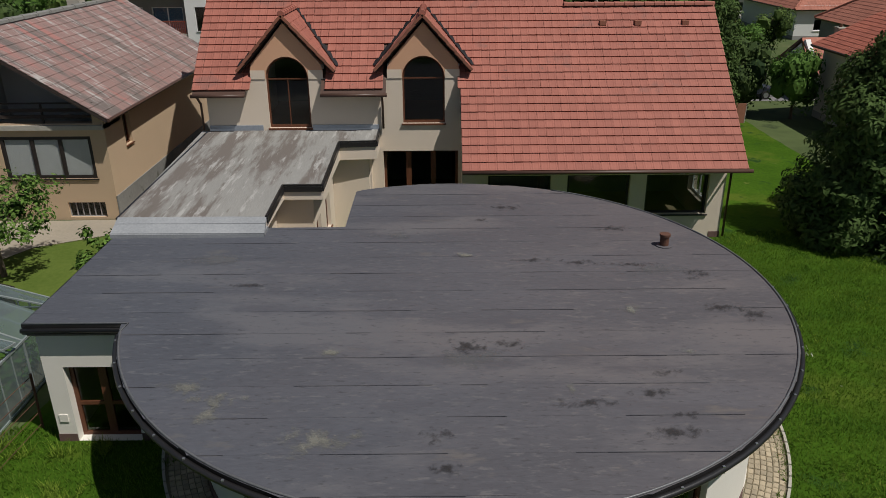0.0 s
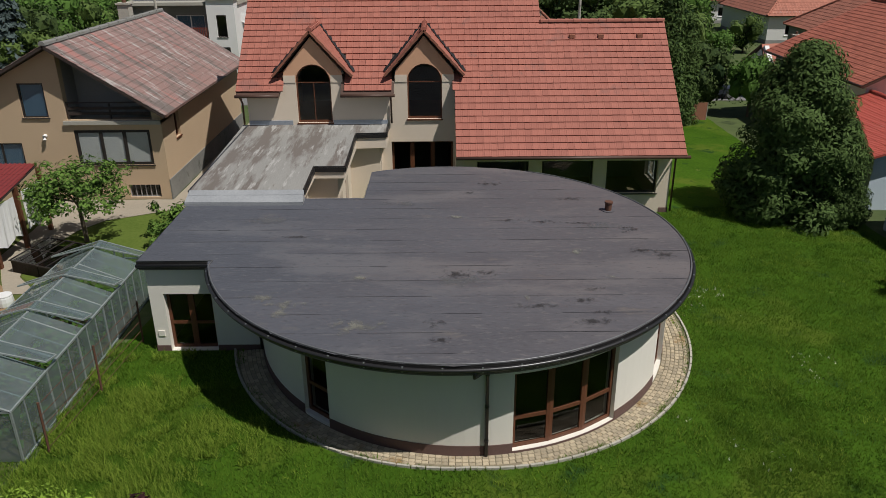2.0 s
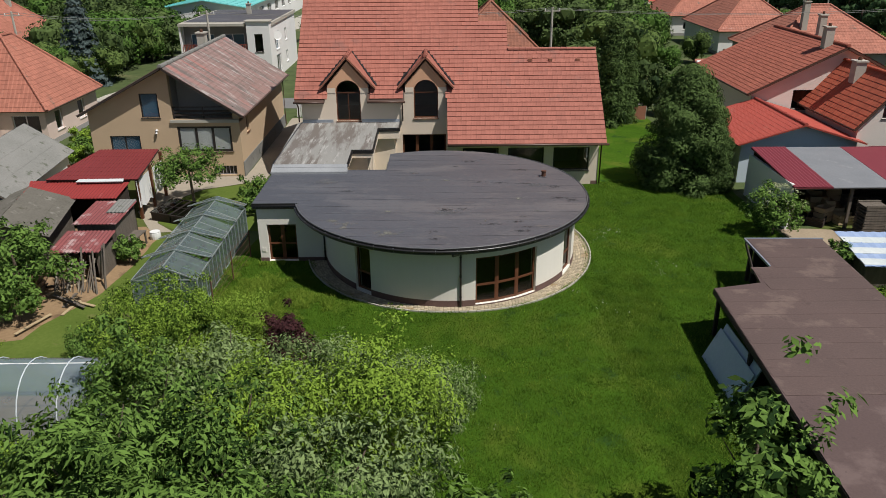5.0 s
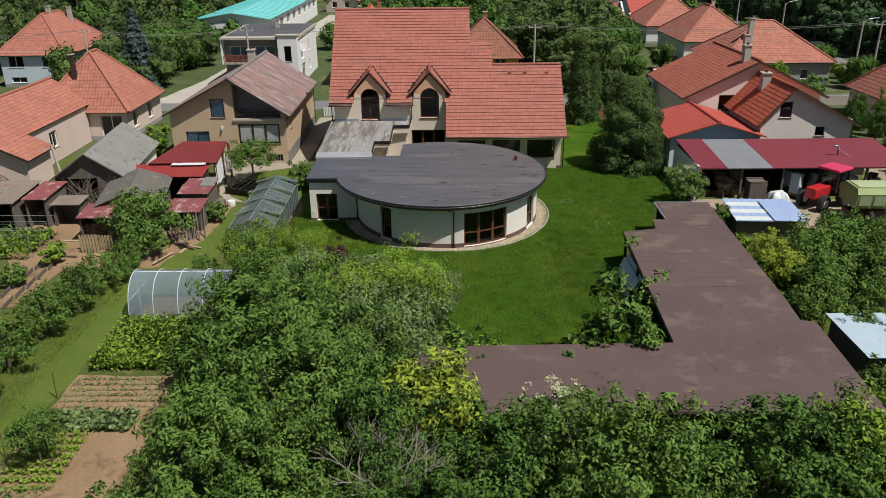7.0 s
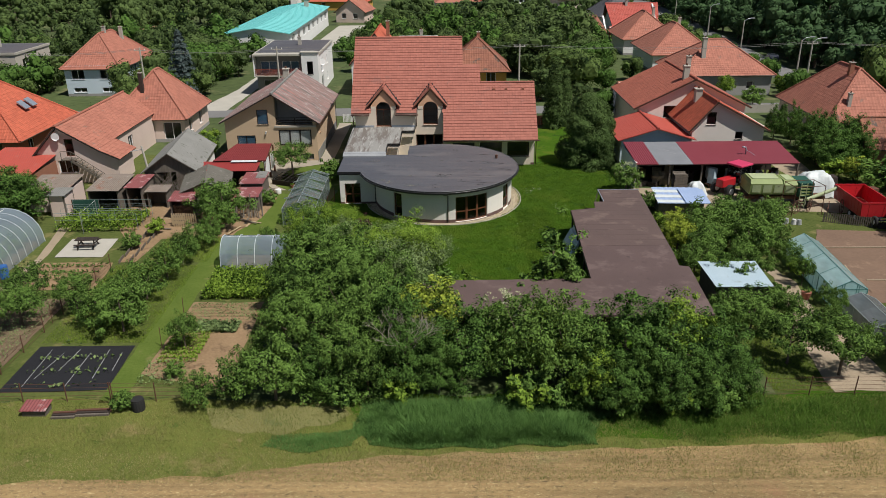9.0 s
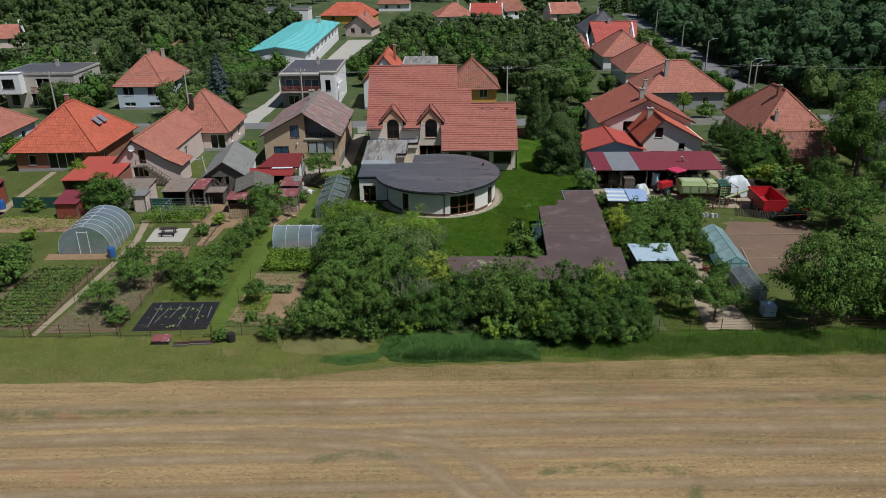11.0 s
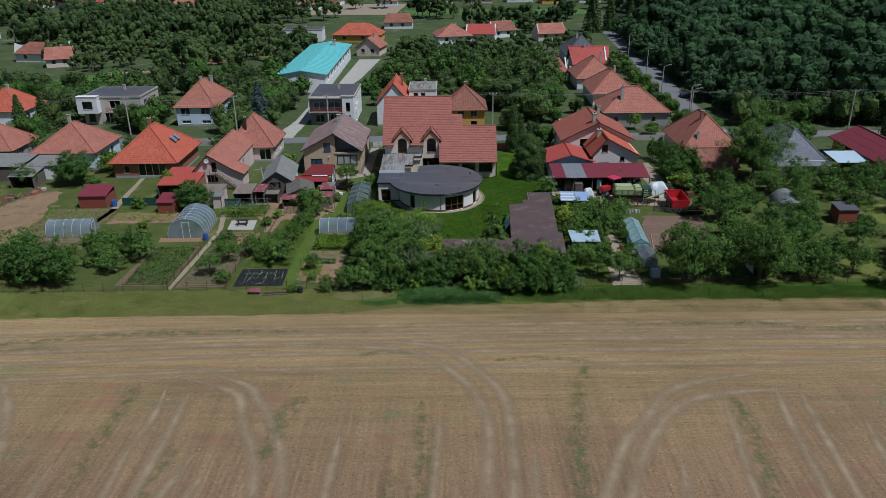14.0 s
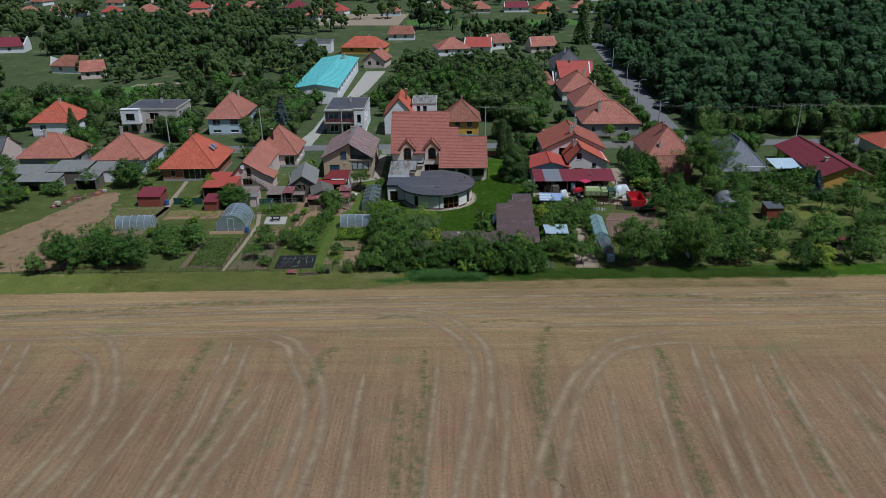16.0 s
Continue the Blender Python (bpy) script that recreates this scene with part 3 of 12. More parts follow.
# ---- building helpers ----
class Geo:
    """Gathers faces for one mesh."""

    def __init__(self):
        self.v, self.f, self.uv = [], [], []

    def add(self, vs, fs):
        k = len(self.v)
        self.v += [tuple(p) for p in vs]
        self.f += [tuple(k + i for i in f) for f in fs]
        return self

    def box(self, x0, x1, y0, y1, z0, z1):
        return self.add([(x0, y0, z0), (x1, y0, z0), (x1, y1, z0), (x0, y1, z0), (x0, y0, z1), (x1, y0, z1), (x1, y1, z1), (x0, y1, z1)],
                        [(3, 2, 1, 0), (4, 5, 6, 7), (0, 1, 5, 4), (1, 2, 6, 5), (2, 3, 7, 6), (3, 0, 4, 7)])

    def beam(self, a, b, w, h=None, up=(0, 0, 1)):
        """A squared bar from a to b."""
        a, b, h = Vector(a), Vector(b), h or w
        d = (b - a).normalized()
        s = d.cross(Vector(up))
        s = (s if s.length > 1e-4 else d.cross(Vector((1, 0, 0)))).normalized() * w / 2
        t = s.cross(d).normalized() * h / 2
        return self.add([a - s - t, a + s - t, a + s + t, a - s + t, b - s - t, b + s - t, b + s + t, b - s + t],
                        [(0, 1, 2, 3), (7, 6, 5, 4), (4, 5, 1, 0), (5, 6, 2, 1), (6, 7, 3, 2), (7, 4, 0, 3)])

    def tube(self, pts, rs, n=8):
        """A round bar along points, with a radius at each."""
        rings = []
        pts = [Vector(p) for p in pts]
        rs = rs if isinstance(rs, (list, tuple)) else [rs] * len(pts)
        for i, p in enumerate(pts):
            d = (pts[min(i + 1, len(pts) - 1)] - pts[max(i - 1, 0)]).normalized()
            s = d.cross(Vector((0, 0, 1)))
            s = (s if s.length > 1e-3 else d.cross(Vector((0, 1, 0)))).normalized()
            t = s.cross(d)
            rings.append([p + (s * math.cos(6.28319 * k / n) + t * math.sin(6.28319 * k / n)) * rs[i] for k in range(n)])
        vs = [q for r in rings for q in r]
        fs = [(i * n + k, i * n + (k + 1) % n, (i + 1) * n + (k + 1) % n, (i + 1) * n + k) for i in range(len(pts) - 1) for k in range(n)]
        fs += [tuple(range(n))[::-1], tuple((len(pts) - 1) * n + k for k in range(n))]
        return self.add(vs, fs)

    def prism(self, poly, z0, z1):
        n = len(poly)
        vs = [(x, y, z0) for x, y in poly] + [(x, y, z1) for x, y in poly]
        return self.add(vs, [tuple(range(n))[::-1], tuple(range(n, 2 * n))] + [(i, (i + 1) % n, n + (i + 1) % n, n + i) for i in range(n)])

    def slab(self, quad, th):
        """A plate of four corners, thickened downwards along its normal."""
        q = [Vector(p) for p in quad]
        nn = (q[1] - q[0]).cross(q[-1] - q[0]).normalized()
        nn = nn if nn.z >= 0 else -nn
        n = len(q)
        fs = [tuple(range(n)), tuple(range(n, 2 * n))[::-1]] + [((i + 1) % n, i, n + i, n + (i + 1) % n) for i in range(n)]
        return self.add(q + [p - nn * th for p in q], fs)


def mesh_ob(name, g, material, parent=None, label="", smooth=False, bevel=0.0):
    me = bpy.data.meshes.new(name)
    me.from_pydata(g.v, [], g.f)
    if g.uv:
        lay = me.uv_layers.new(name="tiles")
        lay.data.foreach_set("uv", np.array([c for f in g.uv for p in f for c in p], dtype=np.float32))
    me.materials.append(M[material] if isinstance(material, str) else material)
    if smooth:
        me.shade_smooth()
    me.update()
    ob = new(name, me)
    if parent:
        ob.parent = parent
    if label:
        ob["label"] = label
    if bevel:
        bv = ob.modifiers.new("edge", "BEVEL")
        bv.width, bv.segments, bv.limit_method = bevel, 2, "ANGLE"
    return ob


def part(name, g, material, parent, label="", smooth=False, bevel=0.0):
    return mesh_ob(name, g, material, parent, label, smooth, bevel)


def thing(name, label, category, at=(0, 0, 0), rz=0.0, group=""):
    ob = new(name)
    ob.matrix_basis = pose(*at, 0, 0, rz)
    ob.empty_display_size = 0.3
    return tagged(ob, label, category, group)


def panel(g, p0, p1, z0, top, th, holes=()):
    """A wall from p0 to p1 with its outer face on that line (inside on the left) and openings (u0, u1, z0, z1) right through it. top: a height, or a function of u."""
    p0, p1 = Vector((*p0, 0)), Vector((*p1, 0))
    L = (p1 - p0).length
    d = (p1 - p0) / L
    inn = Vector((-d.y, d.x, 0)) * th
    gab = top if callable(top) else (lambda u: top)
    zs = sorted({z0, *(h[2] for h in holes), *(h[3] for h in holes)})
    us = {0.003, L - 0.003, *(h[0] for h in holes), *(h[1] for h in holes)}
    if callable(top):
        N = 400
        prev = gab(0)
        for i in range(1, N + 1):
            a, b = gab((i - 1) * L / N), gab(i * L / N)
            for z in zs:
                if (a - z) * (b - z) < 0:
                    us.add(((i - 1) + (z - a) / (b - a)) * L / N)
            if 0 < i < N and (gab((i + 1) * L / N) - b) * (b - a) < -1e-9:
                us.add(i * L / N)
    us = sorted(u for u in us if 0.002 <= u <= L - 0.002)
    Z = [[min(z, gab(u)) for z in zs] + [gab(u)] for u in us]
    nz = len(zs) + 1
    solid = {}
    for i in range(len(us) - 1):
        for j in range(nz - 1):
            um, zm = (us[i] + us[i + 1]) / 2, (Z[i][j] + Z[i + 1][j] + Z[i][j + 1] + Z[i + 1][j + 1]) / 4
            flat = Z[i][j + 1] - Z[i][j] < 1e-5 and Z[i + 1][j + 1] - Z[i + 1][j] < 1e-5
            solid[i, j] = not flat and not any(h[0] < um < h[1] and h[2] < zm < h[3] for h in holes)
    def P(i, j, k):
        return p0 + d * us[i] + Vector((0, 0, Z[i][j])) + inn * k
    for (i, j), s in solid.items():
        if not s:
            continue
        a, b, c, e = P(i, j, 0), P(i + 1, j, 0), P(i + 1, j + 1, 0), P(i, j + 1, 0)
        A, B, C, E = P(i, j, 1), P(i + 1, j, 1), P(i + 1, j + 1, 1), P(i, j + 1, 1)
        g.add([a, b, c, e], [(0, 1, 2, 3)])
        g.add([A, B, C, E], [(3, 2, 1, 0)])
        if not solid.get((i - 1, j)):
            g.add([a, e, E, A], [(0, 1, 2, 3)])
        if not solid.get((i + 1, j)):
            g.add([b, B, C, c], [(0, 1, 2, 3)])
        if not solid.get((i, j - 1)):
            g.add([a, A, B, b], [(0, 1, 2, 3)])
        if not solid.get((i, j + 1)):
            g.add([e, c, C, E], [(0, 1, 2, 3)])
    return g


def window(parent, p0, p1, hole, frame_mat="white_frame", lights=2, depth=0.12, name="window", blind=None, bar=0.0, sill=True, fw=0.07, label=""):
    """A window or door in an opening of panel(): frame, a pane for each light, sill, and a blind where one shows."""
    p0, p1 = Vector((*p0, 0)), Vector((*p1, 0))
    d = (p1 - p0).normalized()
    inn = Vector((-d.y, d.x, 0))
    u0, u1, z0, z1 = hole
    def box(g, a, b, za, zb, ka, kb):
        q = [p0 + d * u + inn * k for u, k in ((a, ka), (b, ka), (b, kb), (a, kb))]
        g.add([p + Vector((0, 0, za)) for p in q] + [p + Vector((0, 0, zb)) for p in q],
              [(3, 2, 1, 0), (4, 5, 6, 7), (0, 1, 5, 4), (1, 2, 6, 5), (2, 3, 7, 6), (3, 0, 4, 7)])
    g = Geo()
    k0, k1 = depth, depth + 0.07
    box(g, u0, u0 + fw, z0, z1, k0, k1), box(g, u1 - fw, u1, z0, z1, k0, k1)
    box(g, u0 + fw, u1 - fw, z1 - fw, z1, k0, k1), box(g, u0 + fw, u1 - fw, z0, z0 + fw, k0, k1)
    w = (u1 - u0 - 2 * fw) / lights
    for i in range(1, lights):
        u = u0 + fw + i * w
        box(g, u - fw * 0.6, u + fw * 0.6, z0 + fw, z1 - fw, k0 + 0.003, k1 - 0.003)
    if bar:
        box(g, u0 + fw, u1 - fw, z0 + bar, z0 + bar + fw, k0 + 0.006, k1 - 0.006)
    f = part(name, g, frame_mat, parent, label)
    for i in range(lights):
        g = Geo()
        a, b = u0 + fw + i * w, u0 + fw + (i + 1) * w
        q = [p0 + d * u + inn * (k0 + 0.035) for u in (a, b)]
        za, zb = Vector((0, 0, z0 + fw * 0.5)), Vector((0, 0, z1 - fw * 0.5))
        g.add([q[0] + za, q[1] + za, q[1] + zb, q[0] + zb], [(0, 1, 2, 3)])
        part("pane", g, "clear_glass" if blind else "glass", f)
        if blind:
            g = Geo()
            box(g, a + 0.02, b - 0.02, z0 + fw, z1 - fw, k0 + 0.055, k0 + 0.06)
            part("blind", g, blind, f)
    if sill:
        g = Geo()
        box(g, u0 - 0.05, u1 + 0.05, z0 - 0.05, z0 - 0.005, -0.06, depth)
        part("sill", g, frame_mat, f)
    return f


def courses(g, A, B, C, D, step=0.36, wave=0.30, amp=0.022, lip=0.03, k=3):
    """Tile rows on a slope: A, B its lower left and right corner seen from below, C, D the upper right and left (C = D on a triangle). The UV holds each tile's number."""
    A, B, C, D = (Vector(p) for p in (A, B, C, D))
    e = (B - A).normalized()
    up = (D - A) - e * (D - A).dot(e)
    if up.length < 1e-3:
        return g
    n = max(1, round(up.length / step))
    S = up.length
    up.normalize()
    nn = e.cross(up).normalized()
    nn = nn if nn.z > 0 else -nn
    uD, uC, uB = (D - A).dot(e), (C - A).dot(e), (B - A).dot(e)
    vD, vC = S, (C - A).dot(up)
    for i in range(n):
        v0, v1 = i * S / n, (i + 1) * S / n
        l0, l1 = uD * v0 / S, uD * v1 / S
        r0, r1 = uB + (uC - uB) * v0 / S, uB + (uC - uB) * v1 / S
        lo, hi = min(l0, l1), max(r0, r1)
        if hi - lo < 0.05:
            continue
        m0, m1 = math.floor(lo / wave * k), math.ceil(hi / wave * k)
        vs, uvs = [], []
        for q in range(m0, m1 + 1):
            u = q * wave / k
            h = amp * (0.5 + 0.5 * math.cos(6.28319 * u / wave + 0.6))
            a, b = min(max(u, l0), r0), min(max(u, l1), r1)
            base = A + e * a + up * (v0 - 0.03)
            vs += [base + nn * (lip + h), A + e * b + up * v1 + nn * (0.008 + h), base + nn * 0.004]
            uvs += [(u / wave, i + 0.1), (u / wave, i + 0.9), (u / wave, i + 0.1)]
        kk = len(g.v)
        g.v += [tuple(p) for p in vs]
        for q in range(m1 - m0):
            j = 3 * q
            for f in ((j, j + 3, j + 4, j + 1), (j + 2, j + 5, j + 3, j)):
                g.f.append(tuple(kk + x for x in f))
                mid = (uvs[j][0] + uvs[j + 3][0]) / 2
                g.uv.append([(mid, i + 0.5)] * 4)
    return g


def cap_row(g, a, b, r=0.11, step=0.38):
    """Ridge or hip tiles along a line, each a half round with a wider lip."""
    a, b = Vector(a), Vector(b)
    n = max(1, round((b - a).length / step))
    d = (b - a) / n
    s = d.cross(Vector((0, 0, 1))).normalized()
    t = s.cross(d).normalized()
    for i in range(n):
        vs = []
        for f, rr in ((0, 1.15), (1.02, 0.95)):
            c = a + d * (i + f)
            vs += [c + (s * math.cos(x) + t * math.sin(x)) * r * rr for x in (-0.2, 0.6, 1.2, 1.94, 2.54, 3.34)]
        g.add(vs, [(j, j + 1, j + 7, j + 6) for j in range(5)] + [(0, 1, 2, 3, 4, 5)])
    if g.uv:
        g.uv += [[(0.5, 0.5)] * len(f) for f in g.f[len(g.uv):]]
    return g


# ---- ground ----
def patch(name, poly, z, material, jag=0.0, step=1.0, label="", seed=1):
    """A sheet of ground with an uneven edge."""
    pts = []
    n = len(poly)
    for i in range(n):
        a, b = Vector(poly[i]), Vector(poly[(i + 1) % n])
        k = max(1, int((b - a).length / step)) if jag else 1
        nn = Vector((b.y - a.y, a.x - b.x)).normalized()
        for j in range(k):
            p = a.lerp(b, j / k)
            o = noise.noise(Vector((p.x * 0.45, p.y * 0.45, seed))) + 0.6 * noise.noise(Vector((p.x * 1.7, p.y * 1.7, seed + 5)))
            p = p + nn * o * jag
            pts.append((p.x, p.y, z))
    g = Geo().add(pts, [tuple(range(len(pts)))])
    ob = mesh_ob(name, g, material)
    if ob.data.polygons[0].normal.z < 0:
        ob.data.flip_normals()
    return tagged(ob, label, kind="structure")


patch("ground", [(-2500, -2500), (2500, -2500), (2500, 2500), (-2500, 2500)], 0.0, "meadow", label="rough green meadow ground under the whole village")
patch("lawn", [(-11.4, -17), (-11.0, 5), (-10.2, 18), (9, 18), (9.5, 32), (17.3, 36), (17.6, 2), (17.5, -22), (-5, -22)], 0.02, "lawn", 0.25, label="lush uneven green lawn round the oval hall")
patch("verge", [(-160, -34.5), (-160, -25.5), (-60, -26.2), (-20, -25.6), (20, -26.5), (160, -24), (160, -31.5), (0, -31.5), (-30, -33.5)], 0.012, "verge", 0.4, label="dry grass verge along the field edge")
patch("green_verge", [(-6, -25.4), (7, -25.6), (70, -24.6), (70, -28.4), (34, -28.8), (16, -29.2), (9, -29.4), (-4, -29.2)], 0.018, "lawn", 0.5, label="greener grass strip under the hedge and walnut trees")
patch("field", [(-400, -33.5), (-60, -33.0), (-22, -32.2), (-11, -31.9), (-5.5, -30.9), (0, -30.3), (14, -30.0), (22, -29.4), (60, -29.0), (400, -29), (400, -500), (-400, -500)], 0.03, "stubble", 0.35, label="mown stubble field with straw tracks")

# straw rows on the field: some run along its edge, some turn away from it
def straw_row(pts, w, seed):
    rnd_ = random.Random(seed)
    g = Geo()
    vs, fs = [], []
    P = [Vector(p) for p in pts]
    fine_ = []
    for i in range(len(P) - 1):
        for j in range(24):
            t = j / 24
            a, b, c, d = P[max(i - 1, 0)], P[i], P[i + 1], P[min(i + 2, len(P) - 1)]
            fine_.append(0.5 * ((2 * b) + (c - a) * t + (2 * a - 5 * b + 4 * c - d) * t * t + (3 * b - a - 3 * c + d) * t ** 3))
    for i, p in enumerate(fine_):
        q = fine_[min(i + 1, len(fine_) - 1)] - fine_[max(i - 1, 0)]
        s = Vector((-q.y, q.x)).normalized()
        thin = min(1.0, 0.12 + 2.2 * math.sin(math.pi * i / (len(fine_) - 1)))
        for k in (-1, -0.45, 0.45, 1):
            ww = thin * w * k * (0.5 + 0.16 * noise.noise(Vector((i * 0.31, k * 9, seed))))
            vs.append((p.x + s.x * ww, p.y + s.y * ww, 0.036 + 0.0004 * (seed % 9)))
    for i in range(len(fine_) - 1):
        for k in range(3):
            fs.append((4 * i + k, 4 * i + k + 1, 4 * i + k + 5, 4 * i + k + 4))
    g.add(vs, fs)
    g.uv = [[((f[j] // 4) * 0.1, (f[j] % 4) / 3) for j in range(4)] for f in g.f]
    return g


def fade_mat(name, col, col2, most, patchy=0.13):
    """A thin scatter on the ground that thins out to its sides."""
    m = mat(name, col, col2, 0.5, 5, 0.97, 0.4)
    n, l = m.node_tree.nodes, m.node_tree.links
    b, o = n["Principled BSDF"], n["Material Output"]
    uv, sp, a, tx, tc = n.new("ShaderNodeUVMap"), n.new("ShaderNodeSeparateXYZ"), n.new("ShaderNodeMath"), n.new("ShaderNodeTexNoise"), n.new("ShaderNodeTexCoord")
    l.new(uv.outputs[0], sp.inputs[0])
    a.operation, a.inputs[1].default_value = "PINGPONG", 0.5
    l.new(sp.outputs[1], a.inputs[0])
    tx.inputs["Scale"].default_value, tx.inputs["Detail"].default_value = patchy, 8
    tx.inputs["Roughness"].default_value = 0.7
    l.new(tc.outputs["Object"], tx.inputs["Vector"])
    r2 = n.new("ShaderNodeMapRange")
    r2.inputs[1].default_value, r2.inputs[2].default_value = (0.16, 0.68) if patchy < 0.5 else (0.42, 0.66)
    l.new(tx.outputs[0], r2.inputs[0])
    k = n.new("ShaderNodeMath")
    k.operation = "MULTIPLY"
    l.new(a.outputs[0], k.inputs[0]), l.new(r2.outputs[0], k.inputs[1])
    k2 = n.new("ShaderNodeMath")
    k2.operation, k2.use_clamp, k2.inputs[1].default_value = "MULTIPLY", True, most * 2
    l.new(k.outputs[0], k2.inputs[0])
    tp, mi = n.new("ShaderNodeBsdfTransparent"), n.new("ShaderNodeMixShader")
    l.new(k2.outputs[0], mi.inputs[0]), l.new(tp.outputs[0], mi.inputs[1]), l.new(b.outputs[0], mi.inputs[2]), l.new(mi.outputs[0], o.inputs[0])
    return m


M["straw_fade"] = fade_mat("scattered_straw", (0.392, 0.290, 0.172), (0.318, 0.230, 0.134), 1.1, 0.30)
M["green_fade"] = fade_mat("green_regrowth", (0.145, 0.185, 0.066), (0.100, 0.138, 0.046), 0.66, 0.9)
# rows that run along the headland, and pairs of them that run away from it or turn
rng = random.Random(4)
seed_ = 0


def field_row(pts, w, kind, label):
    global seed_
    seed_ += 1
    tagged(mesh_ob("straw_row" if kind == "straw_fade" else "weed_patch", straw_row(pts, w, seed_), kind), label, kind="structure")


for i, y in enumerate((-34.6, -36.4, -38.0, -40.2, -43.0)):
    field_row([(-150, y - 4.6), (-60, y - 2.6 - 0.1 * i), (-20, y - 0.7), (20, y), (60, y + 0.2), (150, y + 0.5)], 1.1 + rng.random(), "straw_fade", "straw swath lying along the field edge")
turned = "curved straw swath where the mower turned"
across = "straw swath running across the field"
for row in ("-18 -39 -6.3 -39.6 -1 -41.6 2 -44.9 3.7 -48.4 4.5 -52.3 4.3 -57.6 3.8 -62.8 3.1 -68.3 2.2 -73.9 1.4 -90", "-12 -37.6 -1 -39.1 2 -41.3 4.1 -44.2 6 -48 6.4 -52.9 6.2 -58.7 5.5 -64.7 4.4 -70 3.7 -74.6 2.6 -90",
            "32 -44.6 25 -46 21 -48 18.3 -51.8 16 -54.8 14.1 -58.8 12.4 -62.9 10.9 -67.5 9.7 -71.6 8.9 -74.8 7.5 -90", "33 -47.4 27 -48 23.2 -49.1 20.8 -50.9 18.2 -54.5 16 -58.8 14.2 -63.9 12.9 -68.4 11.9 -72.4 11.2 -74.8 9.6 -90",
            "-24 -43.5 -18.2 -46.1 -16.3 -48.8 -14.4 -52.1 -13 -55.7 -12 -59.6 -11.6 -63.6 -11.6 -68.2 -12 -72.3 -12.2 -74.7 -13 -90", "-26 -44.4 -19 -47.4 -17.2 -51.4 -15.5 -55.1 -14.3 -59 -13.7 -63.6 -13.8 -68.2 -14.1 -72.3 -14.2 -74.7 -15 -90",
            "-50 -43 -43 -45 -39.6 -48.5 -36.2 -56 -34.9 -61.4 -35.2 -66.2 -35.6 -71.3 -36.1 -74.5 -37.5 -90", "-47 -47 -41 -51 -38 -57.1 -36.6 -62.4 -37.1 -67.1 -37.9 -72.1 -38.2 -74.5 -40 -90"):
    q = [float(v) for v in row.split()]
    field_row(list(zip(q[::2], q[1::2])), 1.75, "straw_fade", turned)
for row in ("-25.5 -46.7 -25.1 -51.3 -25.5 -56.1 -25.3 -62 -25.7 -67.2 -26.6 -74.6", "-23.1 -47.4 -23 -52.6 -23.1 -63.5 -23.7 -67.2 -24.8 -74.6", "-18.3 -58.4 -19.3 -63.5 -20.1 -68.1 -21.7 -74.6", "-19.8 -56.2 -21 -61.5 -21.7 -66.3 -23.2 -74.6",
            "-31 -57.2 -30.9 -62.5 -31.3 -68 -32.5 -74.5", "31.3 -47.4 30.6 -52 30 -57.8 29.2 -64.9 28.1 -74.9", "33.4 -47.4 32.7 -53.2 31.9 -61 31 -67.7 30.2 -75", "25.8 -49.4 25.3 -54.4 24.4 -59.9 24 -64.9 23.1 -74", "37.1 -52.1 36 -57.9 35.2 -64 34.1 -75",
            "40 -49.5 39.2 -55.7 38.4 -64.1 37.5 -74.1", "44.9 -56 44.1 -64.1 43 -74", "-51.2 -45.6 -49.8 -51 -48.4 -58 -47 -72", "-53.4 -46 -52 -52 -50.6 -60 -49.2 -72", "-8.2 -54 -8.4 -63.6 -8.4 -74.7", "0.3 -51.6 0 -58.6 -0.8 -74", "8.1 -56 7.5 -64.7 6.4 -74.8", "-59 -50 -58 -60 -57 -74", "49 -52 48 -64 47 -74", "56 -50 55 -62 54 -74", "19.6 -58 18.6 -66 17.6 -75"):
    q = [float(v) for v in row.split()]
    field_row(list(zip(q[::2], q[1::2])) + [(q[-2] - 1.2, -92.0)], 1.15 + rng.random() * 0.35, "straw_fade", across)
regrowth = "thin green regrowth in the stubble"
